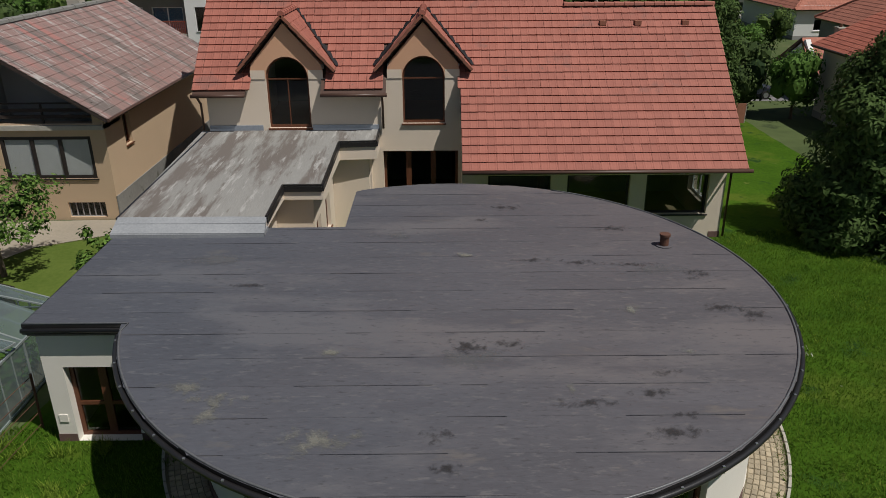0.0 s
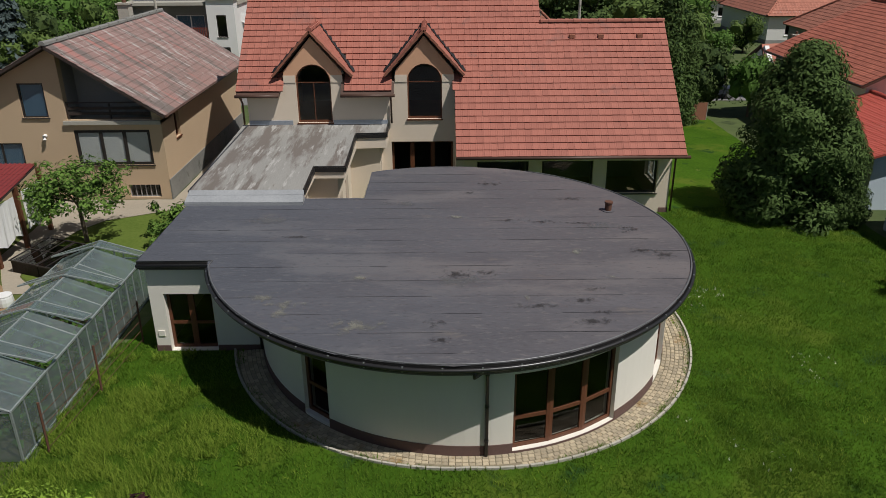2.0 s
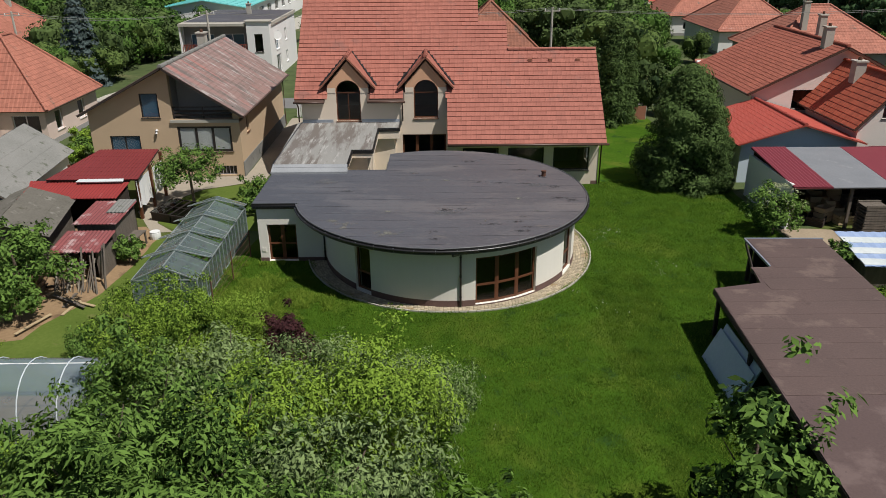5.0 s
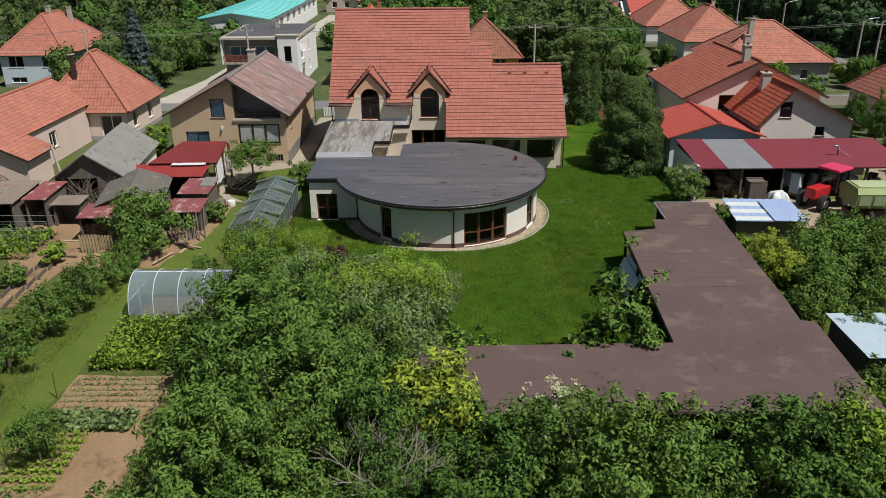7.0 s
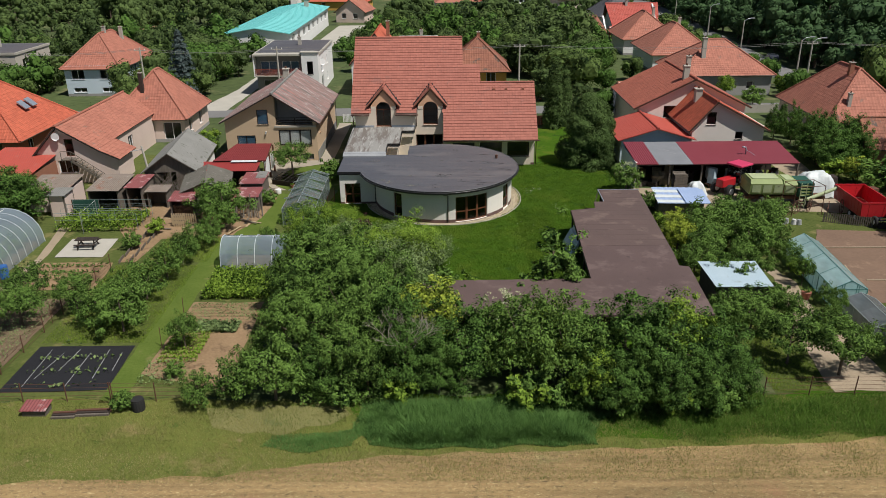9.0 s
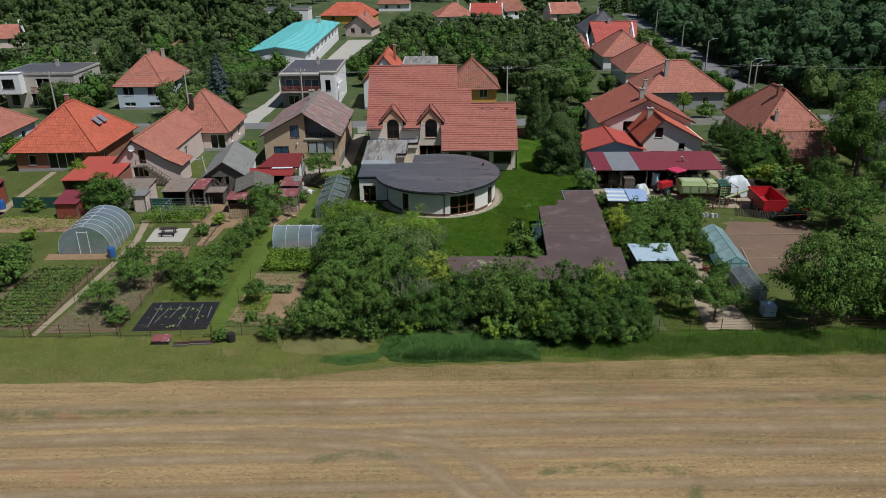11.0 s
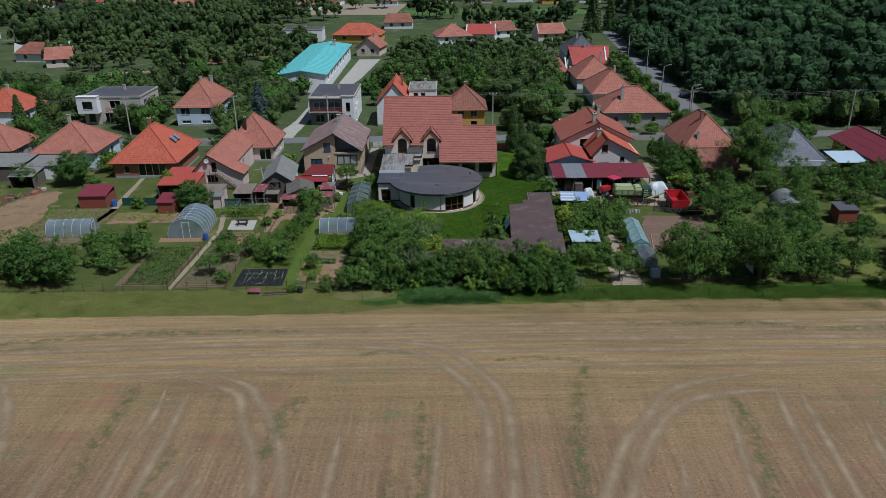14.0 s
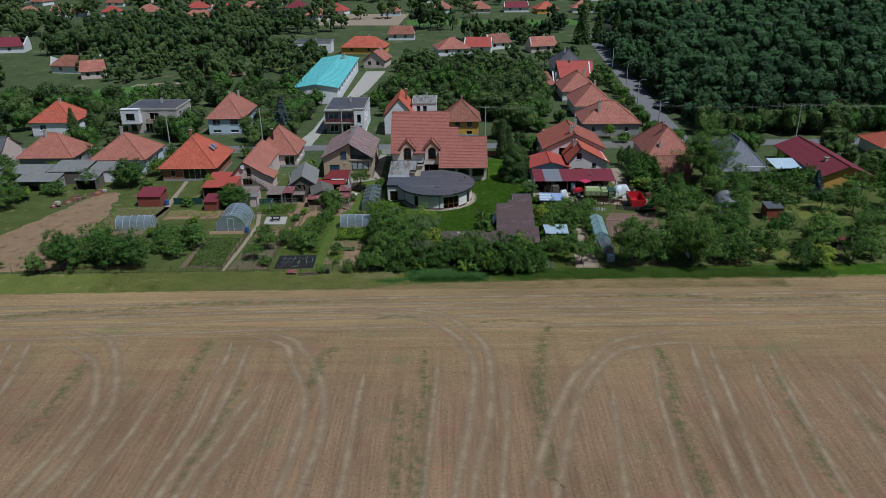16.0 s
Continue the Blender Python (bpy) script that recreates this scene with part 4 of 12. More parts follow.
for row, w in (("14.7 -42.9 13.4 -46.5 12.3 -51.8 11.6 -57.6 11.4 -62.9 11 -68.4 11 -73", 2.6), ("-12 -48.2 -13.3 -50.4 -13.8 -53.9 -14.2 -57.4", 2.6), ("26.7 -48.3 26.9 -51.9 26.3 -56.7 25.7 -61 25.2 -68.5 25.1 -78", 2.2), ("38.9 -53.3 38.6 -57.9 37.8 -63.1 37.2 -71.1 36.9 -80", 2.2),
               ("-22 -55 -22.2 -57.8 -22.5 -63.5 -23.2 -68.1 -23.3 -78", 1.9), ("-28.3 -46 -28.4 -51.3 -28.5 -56.1 -28.6 -62", 2.2), ("-1.4 -49 -1.1 -57.5 -1.5 -62.7 -1.7 -68.3 -1 -78", 2.4), ("-3.6 -58 -3.5 -67.4 -3.4 -78", 1.8), ("-62 -40.6 -55.5 -39.5 -51.5 -38.5 -43.9 -38.1 -36.7 -36.9 -29.1 -36.2 -13 -36", 1.9),
               ("20 -35.2 31.8 -34.9 40.7 -36.1 48.5 -35.9 60 -35", 1.6), ("-8.6 -41.4 -5.5 -40.3 -2 -40.7", 1.0), ("-41.4 -50 -41.6 -56 -41.4 -61 -42.2 -68", 2.4), ("5.5 -42.2 11.6 -41.8 15.6 -42.9", 1.4), ("-47 -40.6 -41 -39.2 -38 -40.4", 1.2), ("-48 -58 -52 -66 -56 -76", 2.6), ("44 -62 46 -70 47 -80", 2.2)):
    q = [float(v) for v in row.split()]
    field_row(list(zip(q[::2], q[1::2])), w, "green_fade", regrowth)


# ---- the oval hall ----
def weld(ob):
    """Joins the corners that neighbouring faces share."""
    bm = bmesh.new()
    bm.from_mesh(ob.data)
    bmesh.ops.remove_doubles(bm, verts=bm.verts, dist=1e-4)
    bm.to_mesh(ob.data)
    bm.free()
    return ob



hall = thing("oval_hall", "single-storey oval hall, cream render, flat black bitumen roof", "building")
RC, RA, RB = (-0.8, 7.15), 7.3, 7.6        # roof edge
WC, WA, WB = (-0.4, 7.15), 6.35, 6.85      # wall


def on_roof(deg, off=0.0):
    t = radians(deg)
    return RC[0] + (RA + off) * math.sin(t), RC[1] - (RB + off) * math.cos(t)


def on_wall(deg, off=0.0):
    t = radians(deg)
    return WC[0] + (WA + off) * math.sin(t), WC[1] - (WB + off) * math.cos(t)


ROOF_Z = 3.1


def roof_span(y):
    """Left and right end of the roof at depth y."""
    t = max(0.0, 1 - ((y - RC[1]) / RB) ** 2)
    xl, xr = RC[0] - RA * math.sqrt(t), RC[0] + RA * math.sqrt(t)
    if 5.39 <= y <= 10.9:
        xl = -10.0
    elif y > 10.9:
        xl = max(xl, -3.8)
    return xl, xr


# bitumen sheets, each lapping over the next lower one
edges_y = [-0.45]
while edges_y[-1] < 14.75:
    edges_y.append(edges_y[-1] + (0.55 if len(edges_y) == 1 else 0.97))
edges_y[-1] = 14.75
for k in range(len(edges_y) - 1):
    ya, yb = edges_y[k], edges_y[k + 1]
    ys = sorted({ya, yb, *[ya + (yb - ya) * j / 6 for j in range(1, 6)], *[c for c in (5.385, 5.395, 10.895, 10.905) if ya < c < yb]})
    joints = [-11] + sorted(rng.uniform(-9, 6) for _ in range(rng.choice((1, 2, 2)))) + [8]
    for j in range(len(joints) - 1):
        rows = []
        for y in ys:
            xl, xr = roof_span(min(max(y, RC[1] - RB + 1e-4), RC[1] + RB - 1e-4))
            a, b = max(xl, joints[j]), min(xr, joints[j + 1])
            rows.append((y, a, b) if b > a + 1e-3 else None)
        if sum(r is not None for r in rows) < 2:
            continue
        g = Geo()
        rr = [r for r in rows if r]
        y_lo, y_hi = rr[0][0], rr[-1][0]
        vs, fs, N = [], [], 14
        for y, a, b in rr:
            h = ROOF_Z + 0.003 * (1 - (y - ya) / (yb - ya)) + (0.0015 if j % 2 else 0)
            for q in range(N + 1):
                x = a + (b - a) * q / N
                vs.append((x, y - (0.03 if y == ya else 0), h + 0.006 * noise.noise(Vector((x * 0.9, y * 0.9, k)))))
        for r in range(len(rr) - 1):
            for q in range(N):
                i0 = r * (N + 1) + q
                fs.append((i0, i0 + 1, i0 + N + 2, i0 + N + 1))
        g.add(vs, fs)
        n0 = len(g.v)
        g.add([(x, y, z - 0.005) for x, y, z in vs[:N + 1]] + vs[:N + 1], [(q, q + 1, N + 2 + q, N + 1 + q) for q in range(N)])
        part("roof_sheet", g, "bitumen", hall)

# welded seams, moss and pale deposits on the sheets
seams = Geo()
for k, y in enumerate(edges_y[1:-1]):
    xl, xr = roof_span(y)
    n = max(4, int((xr - xl) / 0.5))
    for i in range(n):
        if noise.noise(Vector((i * 0.31, k * 3.7, 1.4))) < 0.04:
            continue
        xa, xb = xl + 0.08 + (xr - xl - 0.16) * i / n, xl + 0.08 + (xr - xl - 0.16) * (i + 1) / n
        wa = 0.003 + 0.008 * rng.random()
        seams.add([(xa, y - 0.045 - wa, ROOF_Z + 0.0155), (xb, y - 0.045 - wa, ROOF_Z + 0.0155), (xb, y - 0.038, ROOF_Z + 0.0155), (xa, y - 0.038, ROOF_Z + 0.0155)], [(0, 1, 2, 3)])
tagged(part("seam", seams, "seam_tar", hall), kind="stuff")


def stain(x, y, w, d, material, k):
    """A thin deposit with a ragged rim on the roof sheets."""
    n, vs = 22, [(x, y, ROOF_Z + 0.0190 + 0.0004 * (k % 12))]
    for i in range(n):
        a = 6.2832 * i / n
        vs.append((x + w * math.cos(a), y + d * math.sin(a), vs[0][2]))
    g = Geo().add(vs, [(0, i + 1, (i + 1) % n + 1) for i in range(n)])
    g.uv = [[(0.0, 0.5), (0.0, 0.0), (0.0, 0.0)] for _ in g.f]
    part("stain", g, material, hall)


for k, q in enumerate("0.78 12.38 .8 .4;1.13 8.51 .9 .22;2.23 8.34 .9 .3;3.59 8.2 .9 .22;-.66 4.31 .7 .45;.2 4.37 .6 .4;4.9 5.9 .55 .4;-1.23 1.47 .4 .35;2.9 3.31 .6 .25;2.65 2.63 .7 .25;1.45 2.34 1 .3;2.66 1.5 .9 .3;5.54 5.6 .5 .6;3 2 .5 .2;0 11.34 .5 .2;-1.04 .67 .6 .25;-5.6 7.2 .8 .2;3.6 10.6 .9 .3;5.0 7.6 .5 .5".split(";")):
    stain(*map(float, q.split()), "moss_dark", k)
for k, q in enumerate("-.47 8.84 .45 .3;-3.34 4.11 .45 .3;1.2 2.8 .25 .3;2.97 5.8 .5 .3;-5.04 2.55 .8 .4;3.7 4.07 .3 .25;-5.18 2.05 .4 .5;-3.18 1.38 1 .7;-5.9 3.0 .8 .5;4.2 7.9 1.3 .6;-.6 3.9 1.4 .6;-6.8 8.6 1.5 .6;-2.2 10.2 1.6 .5".split(";")):
    stain(*map(float, q.split()), "deposit_pale" if k < 9 else "deposit_faint", k + 5)

# roof slab, edge board and gutter
outline = [on_roof(a, -0.03) for a in range(-76, 180, 4)]
left_arc = [on_roof(a, -0.03) for a in range(180, 204, 4)]
left_arc = [p for p in left_arc if p[0] > -3.75]
poly = outline + left_arc + [(-3.78, 13.6), (-3.78, 10.87), (-9.97, 10.87), (-9.97, 5.42), (-7.85, 5.42)]
# slab colour carries the soffit's shade
part("roof_slab", Geo().prism(poly, 2.81, 3.09), "eave", hall, "roof edge and soffit, brown-grey with the eave shade painted in")
# raised light seam on the roof edge
rim = [on_roof(a, 0.0) for a in range(-75, 156, 3)]
for rad, zz, m_, nm in ((0.055, 2.99, "gutter", "gutter"), (0.022, 3.115, "edge_metal", "edge_roll"), (0.022, 2.90, "gutter", "drip_edge")):
    off = {"gutter": 0.05, "edge_roll": -0.03, "drip_edge": 0.01}[nm]
    pts = [(-10.0, 5.36 - off, zz), (-7.75, 5.36 - off, zz)] + [(*on_roof(a, off), zz) for a in range(-74, 156, 3)]
    part(nm, Geo().tube(pts, rad, 8), m_, hall, smooth=True)
g = Geo()
for pts in (rim,):
    for i in range(len(pts) - 1):
        a, b = Vector((*pts[i], 0)), Vector((*pts[i + 1], 0))
        g.add([(a.x, a.y, 2.86), (b.x, b.y, 2.86), (b.x, b.y, 3.1), (a.x, a.y, 3.1)], [(0, 1, 2, 3)])
g.box(-10.01, -7.8, 5.375, 5.395, 2.86, 3.1).box(-10.02, -9.99, 5.4, 10.9, 2.9, 3.1)
part("fascia", g, "gutter", hall, "black metal edge strip with gutter")
for a in range(-72, 150, 7):
    x, y = on_roof(a, 0.06)
    part("gutter_bracket", Geo().box(x - 0.02, x + 0.02, y - 0.02, y + 0.02, 2.93, 3.06), "chrome", hall)

# curved wall with its openings
DOORS = ((-43, -34.5, 0.14, 2.28, "door"), (9.6, 37.2, 0.10, 2.32, "terrace"), (57, 68, 0.10, 2.3, "side"))
g, pl = Geo(), Geo()
ang = sorted({*range(-82, 176, 3), *[d for D in DOORS for d in D[:2]]})
for a, b in zip(ang[:-1], ang[1:]):
    m_ = (a + b) / 2
    cut = [D for D in DOORS if D[0] < m_ < D[1]]
    spans = [(0.0, 2.83)] if not cut else [(cut[0][3], 2.83), (0.0, cut[0][2])]
    for z0, z1 in spans:
        o = [on_wall(a), on_wall(b), on_wall(b, -0.35), on_wall(a, -0.35)]
        g.add([(*p, z0) for p in o] + [(*p, z1) for p in o], [(3, 2, 1, 0), (4, 5, 6, 7), (0, 1, 5, 4), (2, 3, 7, 6)] + [(1, 2, 6, 5), (3, 0, 4, 7)])
    if not cut or cut[0][4] == "terrace":
        o = [on_wall(a, 0.012), on_wall(b, 0.012), on_wall(b, -0.02), on_wall(a, -0.02)]
        pl.add([(*p, 0.0) for p in o] + [(*p, 0.09 if cut else 0.33) for p in o], [(4, 5, 6, 7), (0, 1, 5, 4)])
weld(part("curved_wall", g, "cream", hall))
weld(part("plinth", pl, "plinth", hall, "brown plinth band"))
for a, b, z0, z1, kind in DOORS:
    n = {"door": 1, "terrace": 3, "side": 1}[kind]
    for i in range(n):
        p, q = on_wall(a + (b - a) * i / n, -0.02), on_wall(a + (b - a) * (i + 1) / n, -0.02)
        L = (Vector(q) - Vector(p)).length
        window(hall, p, q, (0.0, L, z0, z1), "wood_frame", 1, 0.10, "glazed_door", bar=0.82, sill=False, fw=0.10, label="brown wooden glazed door leaf")
# flat annex wall with its double door
aw0, aw1 = (-9.85, 5.5), (-6.5, 5.5)
hole = (0.43, 1.87, 0.03, 1.98)
part("annex_wall", panel(Geo(), aw0, aw1, 0.0, 2.83, 0.35, [hole]), "cream", hall)
for p, q in (((-9.85, 10.9), (-9.85, 5.5)), ((-3.9, 13.4), (-3.9, 10.75)), ((-3.9, 10.75), (-9.75, 10.75))):
    part("annex_wall", panel(Geo(), p, q, 0.0, 2.83, 0.3), "cream", hall)
for xa, xb in ((-9.865, -9.43), (-7.97, -6.5)):
    part("plinth", panel(Geo(), (xa, 5.488), (xb, 5.488), 0.0, 0.22, 0.02), "plinth", hall, "brown plinth band")
for ua, ub in ((0.43, 1.15), (1.15, 1.87)):
    weld(window(hall, aw0, aw1, (ua, ub, 0.03, 1.98), "wood_frame", 1, 0.22, "door_leaf", bar=0.82, sill=False, fw=0.09, label="brown wooden glazed door leaf"))
part("meter_box", Geo().box(-9.75, -9.55, 5.475, 5.5, 0.55, 0.75), "cream", hall, "small cream meter cover", bevel=0.006)
part("hall_floor", Geo().prism([on_wall(a, -0.4) for a in range(-180, 180, 6)], 0.02, 0.10), "dark_timber", hall)
# downpipes
for a, off in ((3.6, 0.07), (-76, 0.07)):
    x, y = on_wall(a, off)
    rx_, ry_ = on_roof(a, 0.02)
    dp = part("downpipe", Geo().tube([(rx_, ry_, 2.95), (rx_, ry_, 2.78), (x, y, 2.55), (x, y, 0.08)], 0.045, 10), "gutter", hall, smooth=True)
    g = Geo()
    for z in (0.5, 1.5, 2.4):
        g.tube([(x, y, z), (x, y, z + 0.05)], 0.056, 10)
    part("pipe_clamp", g, "gutter", dp)
# vent on the roof
vent = thing("roof_vent", "short rusty brown roof vent pipe on bitumen", "vent", (4.68, 9.4, 3.105))
part("pipe", Geo().tube([(0, 0, 0), (0, 0, 0.30)], 0.115, 16), "rust", vent, smooth=False)
part("cap", Geo().tube([(0, 0, 0.27), (0, 0, 0.33)], 0.14, 16), "rust", vent)
part("flange", Geo().tube([(0, 0, 0.0), (0, 0, 0.02)], 0.22, 16), "bitumen", vent)

# ---- main house ----
house = thing("main_house", "large cream house with steep red tiled roof and two arched dormers", "house")
TAN = 0.887


def roof_z(y):
    return 3.1 + (y - 16.1) * TAN


XD = (-6.72, -1.73)
Y1 = 19.1           # wall of the upper floor
g = Geo()
# front wall of the main block; dormer faces rise above it
SILL = {XD[0]: 3.92, XD[1]: 4.06}
holes = [(x - 0.78 + 9.75, x + 0.78 + 9.75, SILL[x], 5.75) for x in XD]
panel(g, (-9.75, Y1), (-0.35, Y1), 0.0, 5.75, 0.38, holes + [(9.75 - 3.3, 9.75 - 0.45, 0.1, 3.0)])
part("front_wall", g, "warm_cream", house)
g = Geo()
panel(g, (9.3, 17.5), (9.3, 26.2), 0.0, lambda u: min(roof_z(17.5 + u) - 0.25, 9 if u > 20 else roof_z(21.6) - 0.25 - max(0, 17.5 + u - 21.6) * 0.9), 0.38, [(1.2, 2.9, 0.95, 2.4)])
part("gable_wall", g, "warm_cream", house)
g = Geo()
panel(g, (-9.75, 33.5), (-9.75, Y1), 0.0, lambda u: min(roof_z(33.5 - u), 12.0 - abs(26.3 - (33.5 - u)) * TAN) - 0.2, 0.38)
part("gable_wall", g, "warm_cream", house)
g = Geo()
panel(g, (3.4, 21.7), (3.4, 33.5), 0.0, lambda u: max(3.0, min(9.2, 12.0 - abs(26.3 - (21.7 + u)) * TAN - 0.25)), 0.3)
panel(g, (1.6, 23.5), (1.6, 33.5), 3.0, lambda u: 12.0 - abs(26.3 - (23.5 + u)) * TAN - 0.25, 0.3)
panel(g, (3.4, 33.5), (-9.75, 33.5), 0.0, 5.3, 0.38)
panel(g, (9.3, 26.2), (3.4, 26.2), 0.0, 3.7, 0.38)
part("rear_wall", g, "warm_cream", house)
# wing front: three wide windows between piers
g = Geo()
wh = [(x + 0.35, x + 2.65, 0.95, 2.48) for x in (0.6, 3.5, 6.4)]
panel(g, (-0.35, 17.5), (9.3, 17.5), 0.0, 3.3, 0.38, wh)
panel(g, (-0.35, Y1), (-0.35, 17.5), 0.0, 4.2, 0.3)
part("wing_wall", g, "warm_cream", house)
for h in wh:
    window(house, (-0.35, 17.5), (9.3, 17.5), h, "dark_frame", 1, 0.16, "wing_window", fw=0.08, label="wide dark-framed fixed window")
window(house, (9.3, 17.5), (9.3, 26.2), (1.2, 2.9, 0.95, 2.4), "white_frame", 2, 0.16, "side_window", fw=0.10, label="white-framed side window")
for i in range(3):
    weld(window(house, (-9.75, Y1), (-0.35, Y1), (6.45 + 0.95 * i, 7.4 + 0.95 * i, 0.1, 3.0), "wood_frame", 1, 0.25, "terrace_door", bar=0.9, sill=False, fw=0.10, label="brown wooden glazed terrace door"))
part("plinth", Geo().box(8.9, 9.315, 17.485, 17.52, 0.0, 0.25).box(9.29, 9.315, 17.5, 26.2, 0.0, 0.25), "plinth", house)
part("inner_floor", Geo().box(-0.2, 9.0, 17.9, 25.8, 0.02, 0.12).box(-9.4, 3.2, 19.5, 33.1, 0.02, 0.12).box(-9.4, 3.0, 19.6, 33.1, 3.62, 3.78), "pale_timber", house)
part("inner_wall", Geo().box(-0.1, 8.9, 22.6, 22.75, 0.12, 3.0).box(3.3, 3.36, 18.0, 22.6, 0.12, 3.0).box(-9.3, 3.0, 24.6, 24.75, 3.78, 9.0).box(-9.3, -0.6, 24.6, 24.75, 0.12, 3.6), "inner", house)
part("wing_soffit", Geo().slab([(-0.36, 16.2, 2.98), (9.42, 16.2, 2.98), (9.42, 17.5, 3.0), (-0.36, 17.5, 3.0)], 0.04), "warm_cream", house)

# dormers
for x in XD:
    dm = part("dormer_face", Geo(), "peach", house, "peach-coloured gabled dormer face")
    # arched opening cut from the gable
    me = dm.data
    bm = bmesh.new()
    arc = [(x + 0.78 * math.cos(a), 5.75 + 0.79 * math.sin(a)) for a in [math.pi * i / 16 for i in range(17)]]
    left, right, apex = x - 1.33, x + 1.33, 7.72
    top = [(right, 5.75), (right, 6.2), (x, apex), (left, 6.2), (left, 5.75)]
    strip = []
    # outer profile sampled against the arc, quad by quad
    outer = []
    for ax, az in arc:
        dx, dz = ax - x, az - 5.75
        L = math.hypot(dx, dz)
        ux, uz = dx / L, dz / L
        best = 9
        for (p, q) in zip(top[:-1], top[1:]):
            ex, ez = q[0] - p[0], q[1] - p[1]
            den = ux * ez - uz * ex
            if abs(den) > 1e-9:
                t = ((p[0] - x) * ez - (p[1] - 5.75) * ex) / den
                s = ((p[0] - x) * uz - (p[1] - 5.75) * ux) / den
                if t > 0 and -1e-6 <= s <= 1 + 1e-6:
                    best = min(best, t)
        outer.append((x + ux * best, 5.75 + uz * best))
    outer[8] = (x, apex)
    for yy, flip in ((Y1 - 0.02, 1), (Y1 + 0.36, 0)):
        va = [bm.verts.new((a, yy, c)) for a, c in arc]
        vo = [bm.verts.new((a, yy, c)) for a, c in outer]
        for i in range(16):
            f = [va[i], va[i + 1], vo[i + 1], vo[i]]
            bm.faces.new(f[::-1] if flip else f)
        strip.append((va, vo))
    for i in range(16):
        bm.faces.new([strip[0][0][i], strip[0][0][i + 1], strip[1][0][i + 1], strip[1][0][i]])
    bm.to_mesh(me)
    bm.free()
    part("dormer_side", Geo().box(left, left + 0.3, Y1 + 0.34, 22, 4.2, 6.2), "cream", house)
    part("dormer_side", Geo().box(right - 0.3, right, Y1 + 0.34, 22, 4.2, 6.2), "cream", house)
    # cream band below the peach gable
    for xa, xb in ((left + 0.01, x - 0.79), (x + 0.79, right - 0.01)):
        part("render_band", Geo().box(xa, xb, Y1 - 0.026, Y1, 5.74, 6.06), "warm_cream", house, "cream rendered band under the gable")
    # arched window
    z_ = SILL[x]
    pts = [(x - 0.75, Y1 + 0.14, z_), (x - 0.75, Y1 + 0.14, 5.75)] + [(x - 0.75 * math.cos(math.pi * i / 14), Y1 + 0.14, 5.75 + 0.76 * math.sin(math.pi * i / 14)) for i in range(1, 14)] + [(x + 0.75, Y1 + 0.14, 5.75), (x + 0.75, Y1 + 0.14, z_)]
    g = Geo()
    for a, b in zip(pts[:-1], pts[1:]):
        g.beam(a, b, 0.07, 0.07, up=(0, 1, 0))
    g.beam((x - 0.75, Y1 + 0.14, z_ + 0.05), (x + 0.75, Y1 + 0.14, z_ + 0.05), 0.08, 0.1)
    g.beam((x - 0.73, Y1 + 0.14, 5.72), (x + 0.73, Y1 + 0.14, 5.72), 0.04, 0.04)
    g.beam((x, Y1 + 0.14, z_ + 0.1), (x, Y1 + 0.14, 5.70), 0.035, 0.035) if x == XD[0] else None
    w = part("arched_window", g, "wood_frame", house, "tall brown-framed arched window")
    part("pane", Geo().add([(p[0], p[1] + 0.01, p[2]) for p in pts], [tuple(range(len(pts)))]), "glass", w)
    part("sill", Geo().box(x - 0.83, x + 0.83, Y1 - 0.07, Y1 + 0.10, z_ - 0.06, z_ - 0.002), "wood_frame", w)
    # dormer roof: two small tiled slopes with verge tiles
    yf, rise = 19.0, 1.95
    for s in (-1, 1):
        g = Geo()
        lowx, lowz, rz_ = x + s * 1.78, 6.02, 7.97
        a, b, c, d = (lowx, yf, lowz), (lowx, 19.55, lowz), (x, 21.7, rz_), (x, yf, rz_)
        quad = [a, b, c, d] if s > 0 else [b, a, d, c]
        sl = part("dormer_roof", Geo().slab([a, b, c, d], 0.10), "dark_timber", house)
        n = 6
        for i in range(n):
            for j in range(7):
                t0, t1 = i / n, (i + 1) / n + 0.02
                def at(t, v, hgt):
                    yb = 19.55 + (21.7 - 19.55) * t
                    yy = yf - 0.03 + (yb - yf) * v
                    return Vector((lowx + (x - lowx) * t, yy, lowz + (rz_ - lowz) * t + hgt))
                v0, v1 = j / 7 + 0.004, (j + 1) / 7 - 0.004
                q = [at(t0, v0, 0.09), at(t0, v1, 0.09), at(t1, v1, 0.06), at(t1, v0, 0.06)]
                g.slab(q, 0.035)
        part("roof_tile", g, "tile_red", sl)
        g = Geo()
        for i in range(n):
            p0 = Vector((lowx + (x - lowx) * i / n, yf - 0.06, lowz + (rz_ - lowz) * i / n + 0.03))
            p1 = Vector((lowx + (x - lowx) * (i + 1.04) / n, yf - 0.06, lowz + (rz_ - lowz) * (i + 1.04) / n + 0.0))
            g.beam(p0, p1, 0.10, 0.15, up=(0, 1, 0))
        part("verge_tile", g, "tile_brown", sl)
        part("valley", Geo().beam((lowx + s * 0.06, 19.45, lowz + 0.13), (x + s * 0.06, 21.7, rz_ + 0.13), 0.16, 0.03), "gutter", sl)
    g = cap_row(Geo(), (x, yf - 0.08, 8.02), (x, 21.7, 8.02), 0.12)
    part("ridge_tile", g, "tile_red", house)

